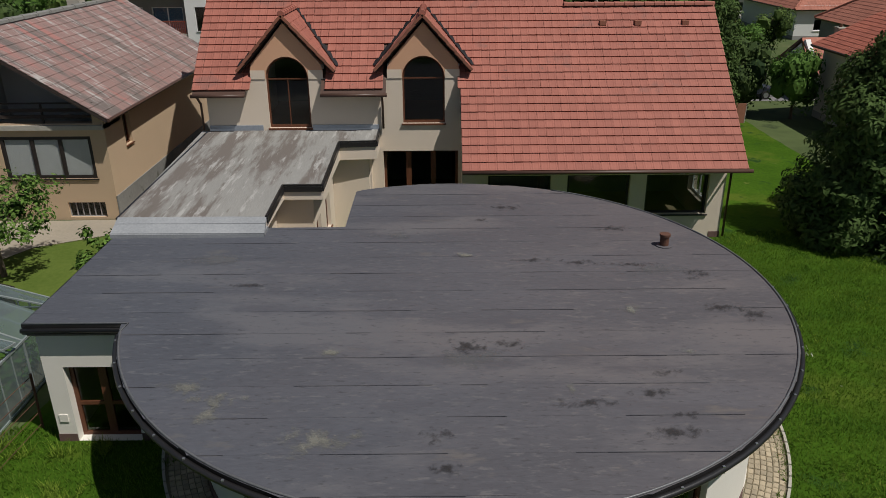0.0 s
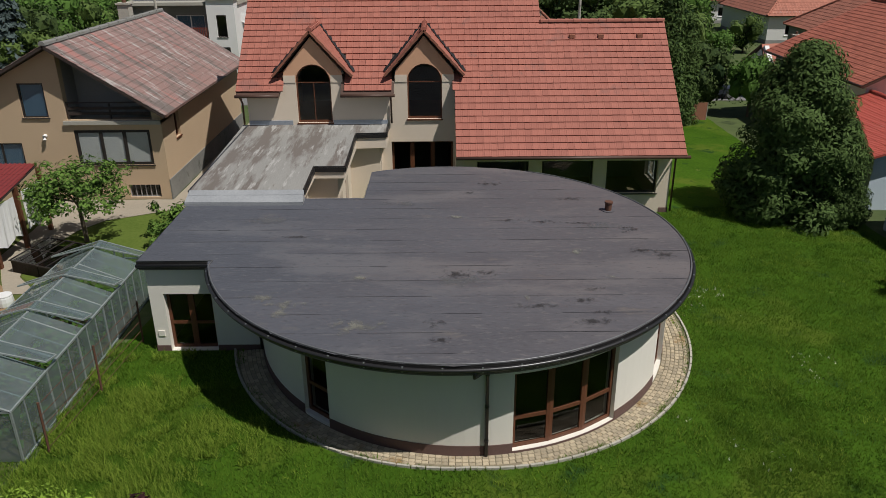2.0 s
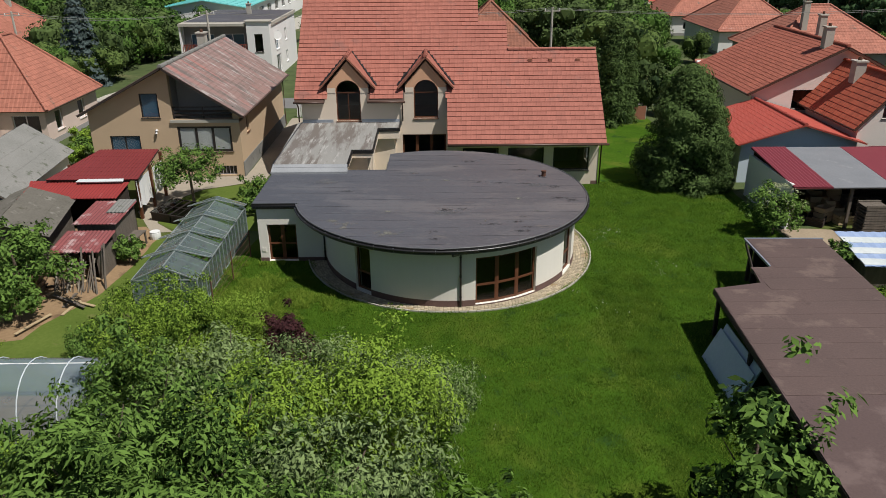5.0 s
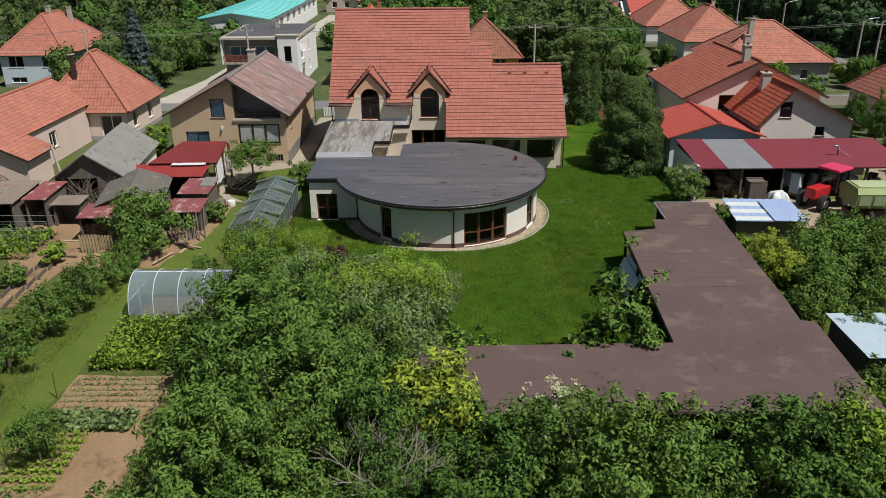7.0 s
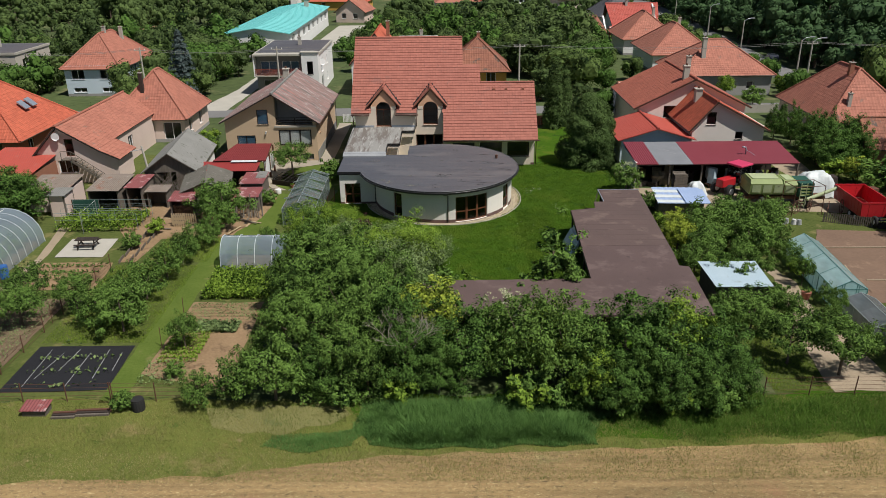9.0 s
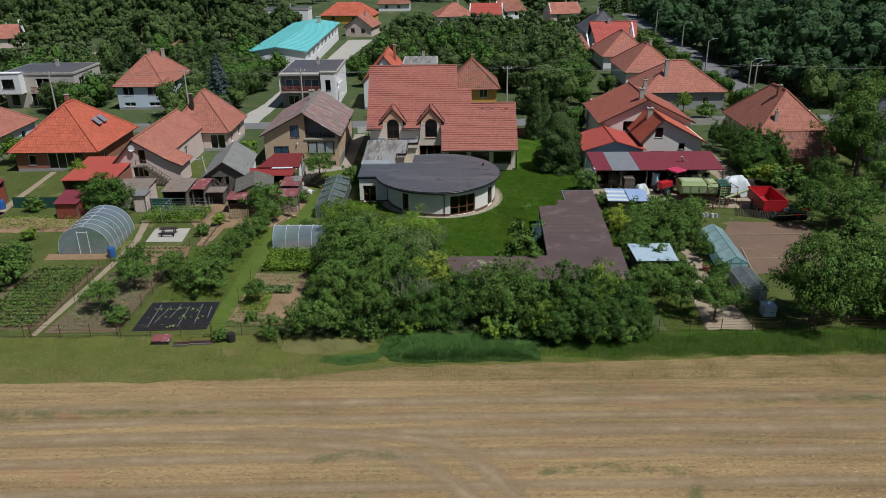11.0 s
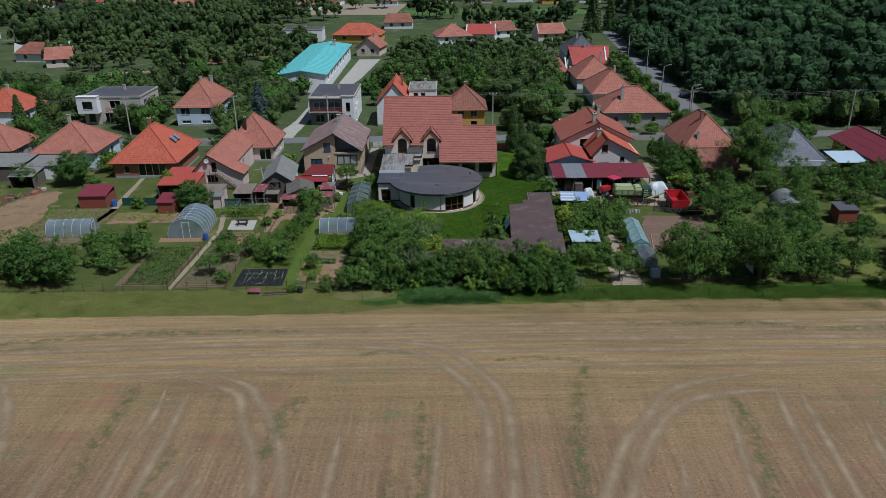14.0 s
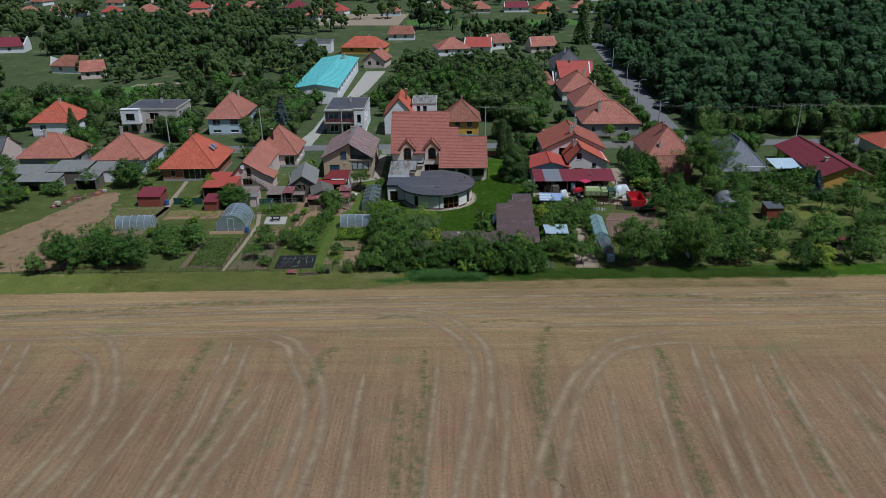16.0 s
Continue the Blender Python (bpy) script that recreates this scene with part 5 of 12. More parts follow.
# roof deck under the tiles
for q in ([(-10.1, 18.6), (-8.2, 18.6), (-8.2, 21.7), (-10.1, 21.7)], [(-5.46, 18.6), (-3.1, 18.6), (-3.1, 21.7), (-5.46, 21.7)], [(-8.2, 20.3), (-5.46, 20.3), (-5.46, 21.7), (-8.2, 21.7)], [(-3.1, 20.3), (-0.38, 20.3), (-0.38, 21.7), (-3.1, 21.7)],
          [(-0.38, 16.1), (9.46, 16.1), (9.46, 21.6), (-0.38, 21.6)], [(-10.1, 21.7), (3.67, 21.7), (3.67, 23.4), (-10.1, 23.4)], [(-10.1, 23.4), (1.8, 23.4), (1.8, 26.3), (-10.1, 26.3)]):
    part("roof_deck", Geo().slab([(x, y, roof_z(y) - 0.02) for x, y in q], 0.16), "brown_metal", house)
g = Geo()
courses(g, (1.8, 34.2, 5.1), (-10.1, 34.2, 5.1), (-10.1, 26.3, roof_z(26.3)), (1.8, 26.3, roof_z(26.3)), 0.35, 0.3)
part("rear_roof", g, "tile_salmon", house)
part("rear_roof_deck", Geo().slab([(-10.1, 26.3, roof_z(26.3) - 0.03), (1.8, 26.3, roof_z(26.3) - 0.03), (1.8, 34.2, 5.05), (-10.1, 34.2, 5.05)], 0.15).slab([(1.8, 21.6, roof_z(21.6) - 0.03), (9.46, 21.6, roof_z(21.6) - 0.03), (9.46, 27, 3.4), (1.8, 27, 3.4)], 0.15), "tile_brown", house)
g = cap_row(Geo(), (-10.1, 26.3, roof_z(26.3) + 0.06), (1.8, 26.3, roof_z(26.3) + 0.06))
cap_row(g, (3.67, 21.6, roof_z(21.6) + 0.06), (9.46, 21.6, roof_z(21.6) + 0.06))
part("ridge_tile", g, "tile_red", house)
# gutters and pipes
for a, b, y, z in ((-0.38, 9.6, 16.05, 3.04), (-10.15, -8.2, 18.53, 5.24), (-5.46, -3.05, 18.53, 5.24)):
    part("gutter", Geo().tube([(a, y, z), (b, y, z)], 0.07, 8), "brown_metal", house, smooth=True)
for x, y, z0, z1 in ((-9.95, 18.6, 3.9, 5.2), (-3.25, 18.7, 3.9, 5.2), (9.42, 16.1, 0.1, 3.0)):
    yy = 17.42 if x > 0 else 19.0
    part("downpipe", Geo().tube([(x, y, z1), (x, yy, z1 - 0.35), (x, yy, z0)], 0.045, 8), "brown_metal", house, smooth=True)
for xa, xb in ((-9.75, -7.75), (-5.9, -3.42)):
    part("wall_flashing", Geo().box(xa, xb, Y1 - 0.03, Y1 + 0.01, 3.78, 4.03), "zinc", house, "bluish zinc flashing strip")
g = Geo()
for x in (3.67 + 1.4, 6.4, 8.2):
    y = 20.9
    g.box(x - 0.12, x + 0.12, y - 0.12, y + 0.12, roof_z(y), roof_z(y) + 0.16)
part("snow_hook", g, "tile_brown", house)

# ---- low link building with the grey flat roof ----
link = thing("garage", "low cream building with weathered grey flat roof", "building")
gpoly = [(-10.05, 10.8), (-5.95, 10.8), (-5.95, 13.2), (-4.75, 13.2), (-4.75, 17.5), (-3.42, 17.6), (-3.42, 19.06), (-9.8, 19.06)]
LINK = lambda y: 3.45 + 0.38 * (y - 10.8) / 8.26
g = Geo()
n = len(gpoly)
g.add([(x, y, 3.12) for x, y in gpoly] + [(x, y, LINK(y)) for x, y in gpoly], [tuple(range(n))[::-1], tuple(range(n, 2 * n))] + [(i, (i + 1) % n, n + (i + 1) % n, n + i) for i in range(n)])
part("roof_slab", g, "warm_cream", link)
for i in range(8):
    xa, xb = -10.03 + i * 0.83, min(-10.03 + (i + 1) * 0.83 + 0.04, -3.45)
    ya = 10.82 if xa < -6.0 else (13.2 if xa < -4.8 else 17.6)
    xb = min(xb, -5.97) if ya < 13 else (min(xb, -4.77) if ya < 17 else xb)
    up_ = 0.008 + i * 0.002
    part("roof_membrane", Geo().slab([(xa, ya, LINK(ya) + up_), (xb, ya, LINK(ya) + up_), (xb, 19.05, LINK(19.05) + up_), (xa, 19.05, LINK(19.05) + up_)], 0.004), "membrane", link, "stained grey membrane strip")
for xa, xb, ya, up_ in ((-5.98, -4.77, 13.22, 0.005), (-4.8, -3.44, 17.62, 0.007)):
    part("roof_membrane", Geo().slab([(xa, ya, LINK(ya) + up_), (xb, ya, LINK(ya) + up_), (xb, 19.05, LINK(19.05) + up_), (xa, 19.05, LINK(19.05) + up_)], 0.004), "membrane", link, "stained grey membrane strip")
part("front_step", Geo().slab([(-10.08, 10.25, 3.22), (-5.9, 10.2, 3.22), (-5.93, 10.55, 3.36), (-10.06, 10.6, 3.36)], 0.1).slab([(-10.06, 10.6, 3.37), (-5.93, 10.55, 3.37), (-5.95, 10.84, 3.47), (-10.05, 10.84, 3.47)], 0.1).box(-10.07, -5.92, 10.2, 10.8, 3.1, 3.2), "membrane_edge", link, "stepped pale membrane flashing")
g = Geo()
for a, b in zip(gpoly[1:6], gpoly[2:7]):
    g.beam((*a, LINK(a[1]) - 0.09), (*b, LINK(b[1]) - 0.09), 0.10, 0.16)
    g.beam((*a, LINK(a[1]) + 0.03), (*b, LINK(b[1]) + 0.03), 0.05, 0.05)
g.beam((-10.07, 10.8, 3.38), (-9.82, 19.0, 3.76), 0.06, 0.16)
part("gutter", g, "gutter", link, "black metal roof edging")
g = Geo()
panel(g, (-6.3, 10.9), (-6.3, 13.5), 0.0, 3.15, 0.3)
panel(g, (-6.3, 13.5), (-5.1, 13.5), 0.0, 3.15, 0.3)
panel(g, (-5.1, 13.5), (-5.1, 17.85), 0.0, 3.15, 0.3, [(0.3, 1.2, 0.1, 2.15), (2.3, 3.3, 0.9, 2.2)])
panel(g, (-5.1, 17.85), (-3.75, 17.85), 0.0, 3.15, 0.3)
panel(g, (-3.75, 17.85), (-3.75, 19.1), 0.0, 3.15, 0.3, [(0.35, 0.95, 0.9, 2.3)])
panel(g, (-9.7, 19.0), (-9.7, 10.9), 0.0, 3.15, 0.3)
part("wall", g, "warm_cream", link)
window(link, (-5.1, 13.5), (-5.1, 17.85), (0.3, 1.2, 0.1, 2.15), "wood_frame", 1, 0.12, "side_door", sill=False, bar=0.9)
window(link, (-5.1, 13.5), (-5.1, 17.85), (2.3, 3.3, 0.9, 2.2), "wood_frame", 1, 0.12)
window(link, (-3.75, 17.85), (-3.75, 19.1), (0.35, 0.95, 0.9, 2.3), "wood_frame", 1, 0.12)


# ---- neighbouring houses ----
def side_line(x0, x1, y0, y1, side):
    return {"s": ((x0, y0), (x1, y0)), "e": ((x1, y0), (x1, y1)), "n": ((x1, y1), (x0, y1)), "w": ((x0, y1), (x0, y0))}[side]


def chimney(parent, x, y, z0, z1, w=0.5, material="concrete"):
    c = part("chimney", Geo().box(x - w / 2, x + w / 2, y - w / 2, y + w / 2, z0, z1), material, parent)
    part("chimney_cap", Geo().box(x - w * 0.62, x + w * 0.62, y - w * 0.62, y + w * 0.62, z1, z1 + 0.09), "concrete", c)
    part("flue", Geo().tube([(x, y, z1 + 0.09), (x, y, z1 + 0.3)], w * 0.2, 8), "rust", c)


def village_house(name, label, x0, x1, y0, y1, eave, rise, roof="hip", axis="y", wall="white", tiles="tile_salmon", over=0.45, ridge=None, wins=(), chim=(), step=0.42, wave=0.36, frames="white_frame", plinth=True, caps=True, th=0.35, group="", shift=0.0):
    """A house on a rectangle: walls with openings, a hipped or gabled tiled roof, chimneys. wins: (side, u0, u1, z0, z1, lights[, blind])."""
    h = thing(name, label, "house", ((x0 + x1) / 2, (y0 + y1) / 2, 0), 0, group)
    w, d = (x1 - x0) / 2, (y1 - y0) / 2
    gab = roof == "gable"
    for side in "senw":
        a, b = side_line(-w, w, -d, d, side)
        L = 2 * (w if side in "sn" else d)
        top = eave + 0.02
        if gab and ((axis == "y") == (side in "sn")):
            pk_ = w + (shift if side == "s" else -shift)
            top = lambda u, L=L, pk_=pk_: eave - 0.05 + rise * (u / pk_ if u < pk_ else (L - u) / (L - pk_))
        holes = [q[1:5] for q in wins if q[0] == side]
        part("wall", panel(Geo(), a, b, 0.0, top, th, holes), wall, h)
        for q in wins:
            if q[0] == side:
                window(h, a, b, q[1:5], frames, q[5] if len(q) > 5 else 2, 0.13, "door" if q[3] < 0.3 else "window", blind=q[6] if len(q) > 6 else None, sill=q[3] > 0.3)
    if plinth:
        part("plinth", Geo().box(-w - 0.015, w + 0.015, -d - 0.015, d + 0.015, 0, 0.4), "grey_wall", h)
    W, D = w + over, d + over
    drop = rise * over / (w if axis == "y" else d)
    ze, zr = eave - drop, eave + rise
    rl = ridge if ridge is not None else (D if gab else max(0.0, D - W) if axis == "y" else max(0.0, W - D))
    if axis == "y":
        r0, r1 = (shift, -rl, zr), (shift, rl, zr)
        sl = [((W, -D, ze), (W, D, ze), r1, r0), ((-W, D, ze), (-W, -D, ze), r0, r1)]
        ends = [((-W, -D, ze), (W, -D, ze), r0, r0), ((W, D, ze), (-W, D, ze), r1, r1)]
    else:
        r0, r1 = (-rl, 0, zr), (rl, 0, zr)
        sl = [((-W, -D, ze), (W, -D, ze), r1, r0), ((W, D, ze), (-W, D, ze), r0, r1)]
        ends = [((W, -D, ze), (W, D, ze), r1, r1), ((-W, D, ze), (-W, -D, ze), r0, r0)]
    for q in sl + ([] if gab else ends):
        g = Geo()
        A, B, C, Dd = q
        courses(g, A, B, C, Dd, step, wave)
        pts = [A, B, C] if C == Dd else [A, B, C, Dd]
        r = part("roof", Geo().slab([(p[0], p[1], p[2] - 0.01) for p in pts], 0.14), "brown_metal", h)
        tagged(part("roof_tiles", g, tiles, r), kind="stuff")
    if caps:
        g = Geo()
        if rl > 0.2:
            cap_row(g, (r0[0], r0[1], r0[2] + 0.05), (r1[0], r1[1], r1[2] + 0.05), 0.13)
        if not gab:
            for q in ends:
                for p in q[:2]:
                    cap_row(g, (p[0], p[1], p[2] + 0.06), (q[2][0], q[2][1], q[2][2] + 0.06), 0.12)
        part("ridge_tile", g, tiles, h)
    for a, b in ((sl[0][0], sl[0][1]), (sl[1][0], sl[1][1])):
        part("gutter", Geo().tube([(a[0], a[1], a[2] - 0.02), (b[0], b[1], b[2] - 0.02)], 0.07, 6), "brown_metal", h)
    for c in chim:
        chimney(h, c[0] - (x0 + x1) / 2, c[1] - (y0 + y1) / 2, eave, c[2], c[3] if len(c) > 3 else 0.5, c[4] if len(c) > 4 else "concrete")
    return h


# beige house with the open loggia
lh = thing("beige_house", "beige two-storey house with faded fibre-cement gable roof and loggia", "house")
X0, X1, YA, YB = -24.0, -14.1, 19.9, 34.3
pk = -18.6


def lh_top(x):
    return 7.35 - (pk - x) * (2.98 / 5.8) if x < pk else 7.35 - (x - pk) * (3.1 / 4.9)


front = [(1.2 - 0.0, 3.2, 1.55, 2.85), (3.55, 4.75, 4.05, 5.65), (5.75, 9.3, 1.75, 3.45), (5.55, 9.55, 3.95, 8.0), (7.9, 9.4, 0.12, 0.75)]
part("front_wall", panel(Geo(), (X0, YA), (X1, YA), 0, lambda u: lh_top(X0 + u) - 0.12, 0.4, front), "beige", lh)
side_ = [(1.8, 2.5, 2.6, 4.0)] + [(0.6, 1.5, 0.25, 0.75), (7.6, 8.5, 0.25, 0.75)]
part("side_wall", panel(Geo(), (X1, YA), (X1, YB), 0, 4.3, 0.4, side_), "beige", lh)
part("side_wall", panel(Geo(), (X0, YB), (X0, YA), 0, 4.3, 0.4), "beige", lh)
part("rear_wall", panel(Geo(), (X1, YB), (X0, YB), 0, lambda u: lh_top(X1 - u) - 0.12, 0.4), "beige", lh)
window(lh, (X0, YA), (X1, YA), front[0], "dark_frame", 2, 0.05, blind="blue_blind")
window(lh, (X0, YA), (X1, YA), front[1], "dark_frame", 1, 0.05, blind="blue_blind")
window(lh, (X0, YA), (X1, YA), front[2], "dark_frame", 3, 0.03, blind="blind", fw=0.13)
window(lh, (X0, YA), (X1, YA), front[4], "grey_wall", 6, 0.10, sill=False, fw=0.03)
window(lh, (X1, YA), (X1, YB), side_[0], "wood_frame", 1, 0.14)
part("stone_plinth", Geo().box(X1 - 0.02, X1 + 0.05, YA, YB, 0, 1.0), "eternit", lh, "rough grey stone plinth")
part("loggia_back", panel(Geo(), (-18.6, YA + 1.5), (X1 - 0.1, YA + 1.5), 3.9, lambda u: lh_top(-18.6 + u) - 0.2, 0.1).box(-18.62, -18.45, YA + 0.4, YA + 1.5, 3.9, 7.05), "grey_wall", lh)
part("loggia_floor", Geo().box(-18.6, -14.1, YA - 0.12, YA + 1.6, 3.72, 3.9), "concrete", lh, "white-edged loggia floor slab")
g = Geo()
for z in (4.15, 4.4, 4.7):
    g.box(-18.4, -14.4, YA + 0.05, YA + 0.10, z, z + (0.13 if z < 4.6 else 0.06))
for x in (-18.35, -16.4, -14.45):
    g.box(x - 0.03, x + 0.03, YA + 0.04, YA + 0.11, 3.9, 4.76)
part("railing", g, "dark_timber", lh, "dark timber loggia railing")
part("beam", Geo().beam((-18.5, YA + 0.15, 7.1), (-14.3, YA + 0.15, 4.5), 0.14, 0.2), "dark_timber", lh)
for A, B, C, D in (((-13.65, 19.3, lh_top(-13.65)), (-13.65, 34.9, lh_top(-13.65)), (pk, 34.9, 7.4), (pk, 19.3, 7.4)), ((-24.45, 34.9, lh_top(-24.45)), (-24.45, 19.3, lh_top(-24.45)), (pk, 19.3, 7.4), (pk, 34.9, 7.4))):
    r = part("roof", Geo().slab([A, B, C, D], 0.12), "dark_timber", lh, "faded reddish-grey corrugated sheets")
    tagged(part("roof_covering", courses(Geo(), A, B, C, D, 0.40, 0.20, 0.018, 0.028, 3), "fibre", r), kind="stuff")
tagged(part("ridge_cap", cap_row(Geo(), (pk, 19.3, 7.43), (pk, 34.9, 7.43), 0.14, 1.2), "eternit", lh), kind="stuff")
chimney(lh, -19.0, 30.2, 6.5, 8.2, 0.62)
part("wall_lamp", Geo().tube([(-19.6, YA, 3.2), (-19.6, YA - 0.14, 3.2), (-19.6, YA - 0.14, 3.05)], 0.09, 8), "white_frame", lh)
part("gutter", Geo().tube([(-13.6, 19.3, 4.2), (-13.6, 34.9, 4.2)], 0.07, 6), "brown_metal", lh)
part("downpipe", Geo().tube([(-13.6, 34.6, 4.2), (-14.02, 34.4, 3.8), (-14.02, 34.4, 0.1)], 0.05, 6), "brown_metal", lh)

# pale pink house: gabled wing and hipped rear part
hb = thing("pink_house", "pale pink house with worn salmon tile roofs and outside stair", "house")
part("front_wall", panel(Geo(), (-41.0, 12.7), (-33.0, 12.7), 0, lambda u: min(3.0 + u * 1.06, 5.70 - (u - 2.55) * 0.62 if u < 6.2 else 3.44 - (u - 6.2) * 0.46), 0.35, [(2.0, 3.9, 1.0, 2.3), (3.0, 3.85, 2.75, 4.5)]), "pinkish", hb)
part("side_wall", panel(Geo(), (-33.0, 12.7), (-33.0, 16.4), 0, 2.5, 0.35), "pinkish", hb)
part("side_wall", panel(Geo(), (-34.9, 16.4), (-34.9, 28.0), 0, 3.35, 0.35, [(4.0, 5.3, 1.3, 2.7)]), "pinkish", hb)
part("side_wall", panel(Geo(), (-41.0, 28.0), (-41.0, 12.7), 0, 3.0, 0.35), "pinkish", hb)
window(hb, (-41.0, 12.7), (-33.0, 12.7), (2.0, 3.9, 1.0, 2.3), "white_frame", 3)
window(hb, (-41.0, 12.7), (-33.0, 12.7), (3.0, 3.85, 2.75, 4.5), "wood_frame", 1, 0.05, "loft_door", sill=False)
window(hb, (-34.9, 16.4), (-34.9, 28.0), (4.0, 5.3, 1.3, 2.7), "white_frame", 2)
for A, B, C, D in (((-34.7, 12.3, 3.52), (-34.7, 29.5, 3.52), (-38.45, 29.5, 5.83), (-38.45, 12.3, 5.83)), ((-32.6, 12.3, 2.52), (-32.6, 16.7, 2.52), (-34.7, 16.7, 3.50), (-34.7, 12.3, 3.50)), ((-41.5, 29.5, 2.65), (-41.5, 12.3, 2.65), (-38.45, 12.3, 5.83), (-38.45, 29.5, 5.83))):
    r = part("roof", Geo().slab([A, B, C, D], 0.13), "dark_timber", hb)
    tagged(part("roof_tiles", courses(Geo(), A, B, C, D, 0.38, 0.33), "tile_salmon", r), kind="stuff")
tagged(part("ridge_tile", cap_row(Geo(), (-38.45, 12.3, 5.88), (-38.45, 29.5, 5.88), 0.13), "tile_salmon", hb), kind="stuff")
st = Geo()
for i in range(11):
    part("stair_tread", Geo().box(-37.1 + i * 0.3, -36.8 + i * 0.3, 11.80, 12.6, 2.55 - i * 0.23, 2.61 - i * 0.23), "timber", hb)
st.beam((-37.1, 11.75, 2.5), (-33.8, 11.75, 0.1), 0.06, 0.25)
st.box(-38.2, -37.1, 11.75, 12.66, 2.55, 2.65)
part("outside_stair", st, "timber", hb, "weathered wooden outside stair")
g = Geo()
for i in range(5):
    g.beam((-38.1 + i * 1.0, 11.75, 2.6 - max(0, i - 1) * 0.76), (-38.1 + i * 1.0, 11.75, 3.5 - max(0, i - 1) * 0.76), 0.05)
g.beam((-38.1, 11.75, 3.5), (-37.1, 11.75, 3.5), 0.05).beam((-37.1, 11.75, 3.5), (-34.1, 11.75, 1.22), 0.05)
part("stair_rail", g, "timber", hb)
part("satellite_dish", Geo().tube([(-38.6, 12.5, 4.75), (-38.6, 12.4, 4.8), (-38.6, 12.36, 4.8)], [0.1, 0.38, 0.42], 14), "white_frame", hb, "pale satellite dish")
village_house("hipped_house", "house with salmon hipped tile roof and ochre garden wall", -39.6, -31.2, 28.2, 37.4, 3.3, 4.6, "hip", "y", "pinkish", "tile_salmon", ridge=0.8, wins=(("e", 1.5, 2.7, 0.9, 2.4, 1), ("e", 5.5, 6.7, 0.9, 2.4, 1), ("s", 5.8, 7.9, 0.2, 2.4, 2)), chim=((-36.4, 30.2, 7.9, 0.4, "dark_timber"),), step=0.38, wave=0.33)

village_house("orange_house", "low house with bright orange hipped roof and skylights", -57.0, -46.2, 18.9, 31.5, 3.25, 4.7, "hip", "y", "brick_wall", "tile_orange", 0.6, ridge=1.4, wins=(("s", 1.6, 2.6, 0.9, 2.2, 1), ("s", 4.2, 9.0, 0.2, 2.5, 4), ("e", 2, 3.2, 1, 2.3, 2)), chim=((-53.2, 28.0, 8.4, 0.5, "brick_wall"),))
rw = thing("skylight", "pair of skylights in orange tile roof", "skylight", (-47.9, 25.6, 6.0))
for i in range(2):
    a = Geo()
    a.slab([(-0.6 + i * 0.0, -1.2 + i * 1.6, -0.15), (0.35, -1.2 + i * 1.6, -0.95), (0.35, -0.2 + i * 1.6, -0.95), (-0.6, -0.2 + i * 1.6, -0.15)], 0.12)
    part("sash", a, "zinc", rw)
village_house("white_house", "white house with weathered salmon hipped roof", -73.4, -62.5, 24.0, 35.0, 3.5, 4.0, "hip", "y", "paleblue", "tile_salmon", ridge=0.6, wins=(("e", 2.4, 3.6, 1.0, 2.4, 1), ("e", 7, 8.2, 1.0, 2.4, 1), ("s", 2, 3.4, 1, 2.3, 2)), chim=((-69.0, 30.5, 8.6),))
village_house("grey_house", "grey house with patched salmon hipped roof", -90.6, -79.2, 27.0, 36.5, 3.2, 3.9, "hip", "x", "grey_wall", "tile_salmon", ridge=1.0, wins=(("s", 6.2, 7.3, 1.0, 2.2, 1), ("e", 3, 4.3, 1.0, 2.3, 2)), chim=((-86.0, 31, 8.0),))
village_house("pink_low_house", "small pink house at the village edge", -106, -96, 29, 38, 3.2, 2.6, "gable", "x", "pinkish", "tile_dark", wins=(("s", 2, 3.4, 1, 2.2, 2),))
village_house("blue_house", "two-storey pale blue house with salmon hipped roof", -58.4, -49.9, 56.2, 70.5, 4.6, 4.2, "hip", "y", "paleblue", "tile_salmon", ridge=2.4, wins=(("s", 1.0, 3.0, 2.6, 4.0, 2), ("s", 5.4, 7.4, 2.6, 4.0, 2), ("s", 1.0, 3.0, 0.6, 1.3, 2), ("s", 5.4, 7.4, 0.6, 1.3, 2), ("e", 2, 3.2, 2.6, 4.0, 1), ("e", 6, 7, 2.6, 4, 1), ("e", 9, 10.2, 0.1, 2.2, 1)), chim=((-54.2, 63.0, 9.6), (-52.8, 66.0, 9.2)))
village_house("orange_roof_house", "white house with orange hipped roof behind trees", -102.8, -92.2, 56.0, 66, 4.0, 4.0, "hip", "y", "white", "tile_orange", ridge=0.6, wins=(("e", 2, 3.2, 1.6, 3, 1), ("e", 6, 7.2, 1.6, 3, 1), ("s", 2, 3.5, 1.6, 3, 2)), chim=((-97, 61, 8.6),))


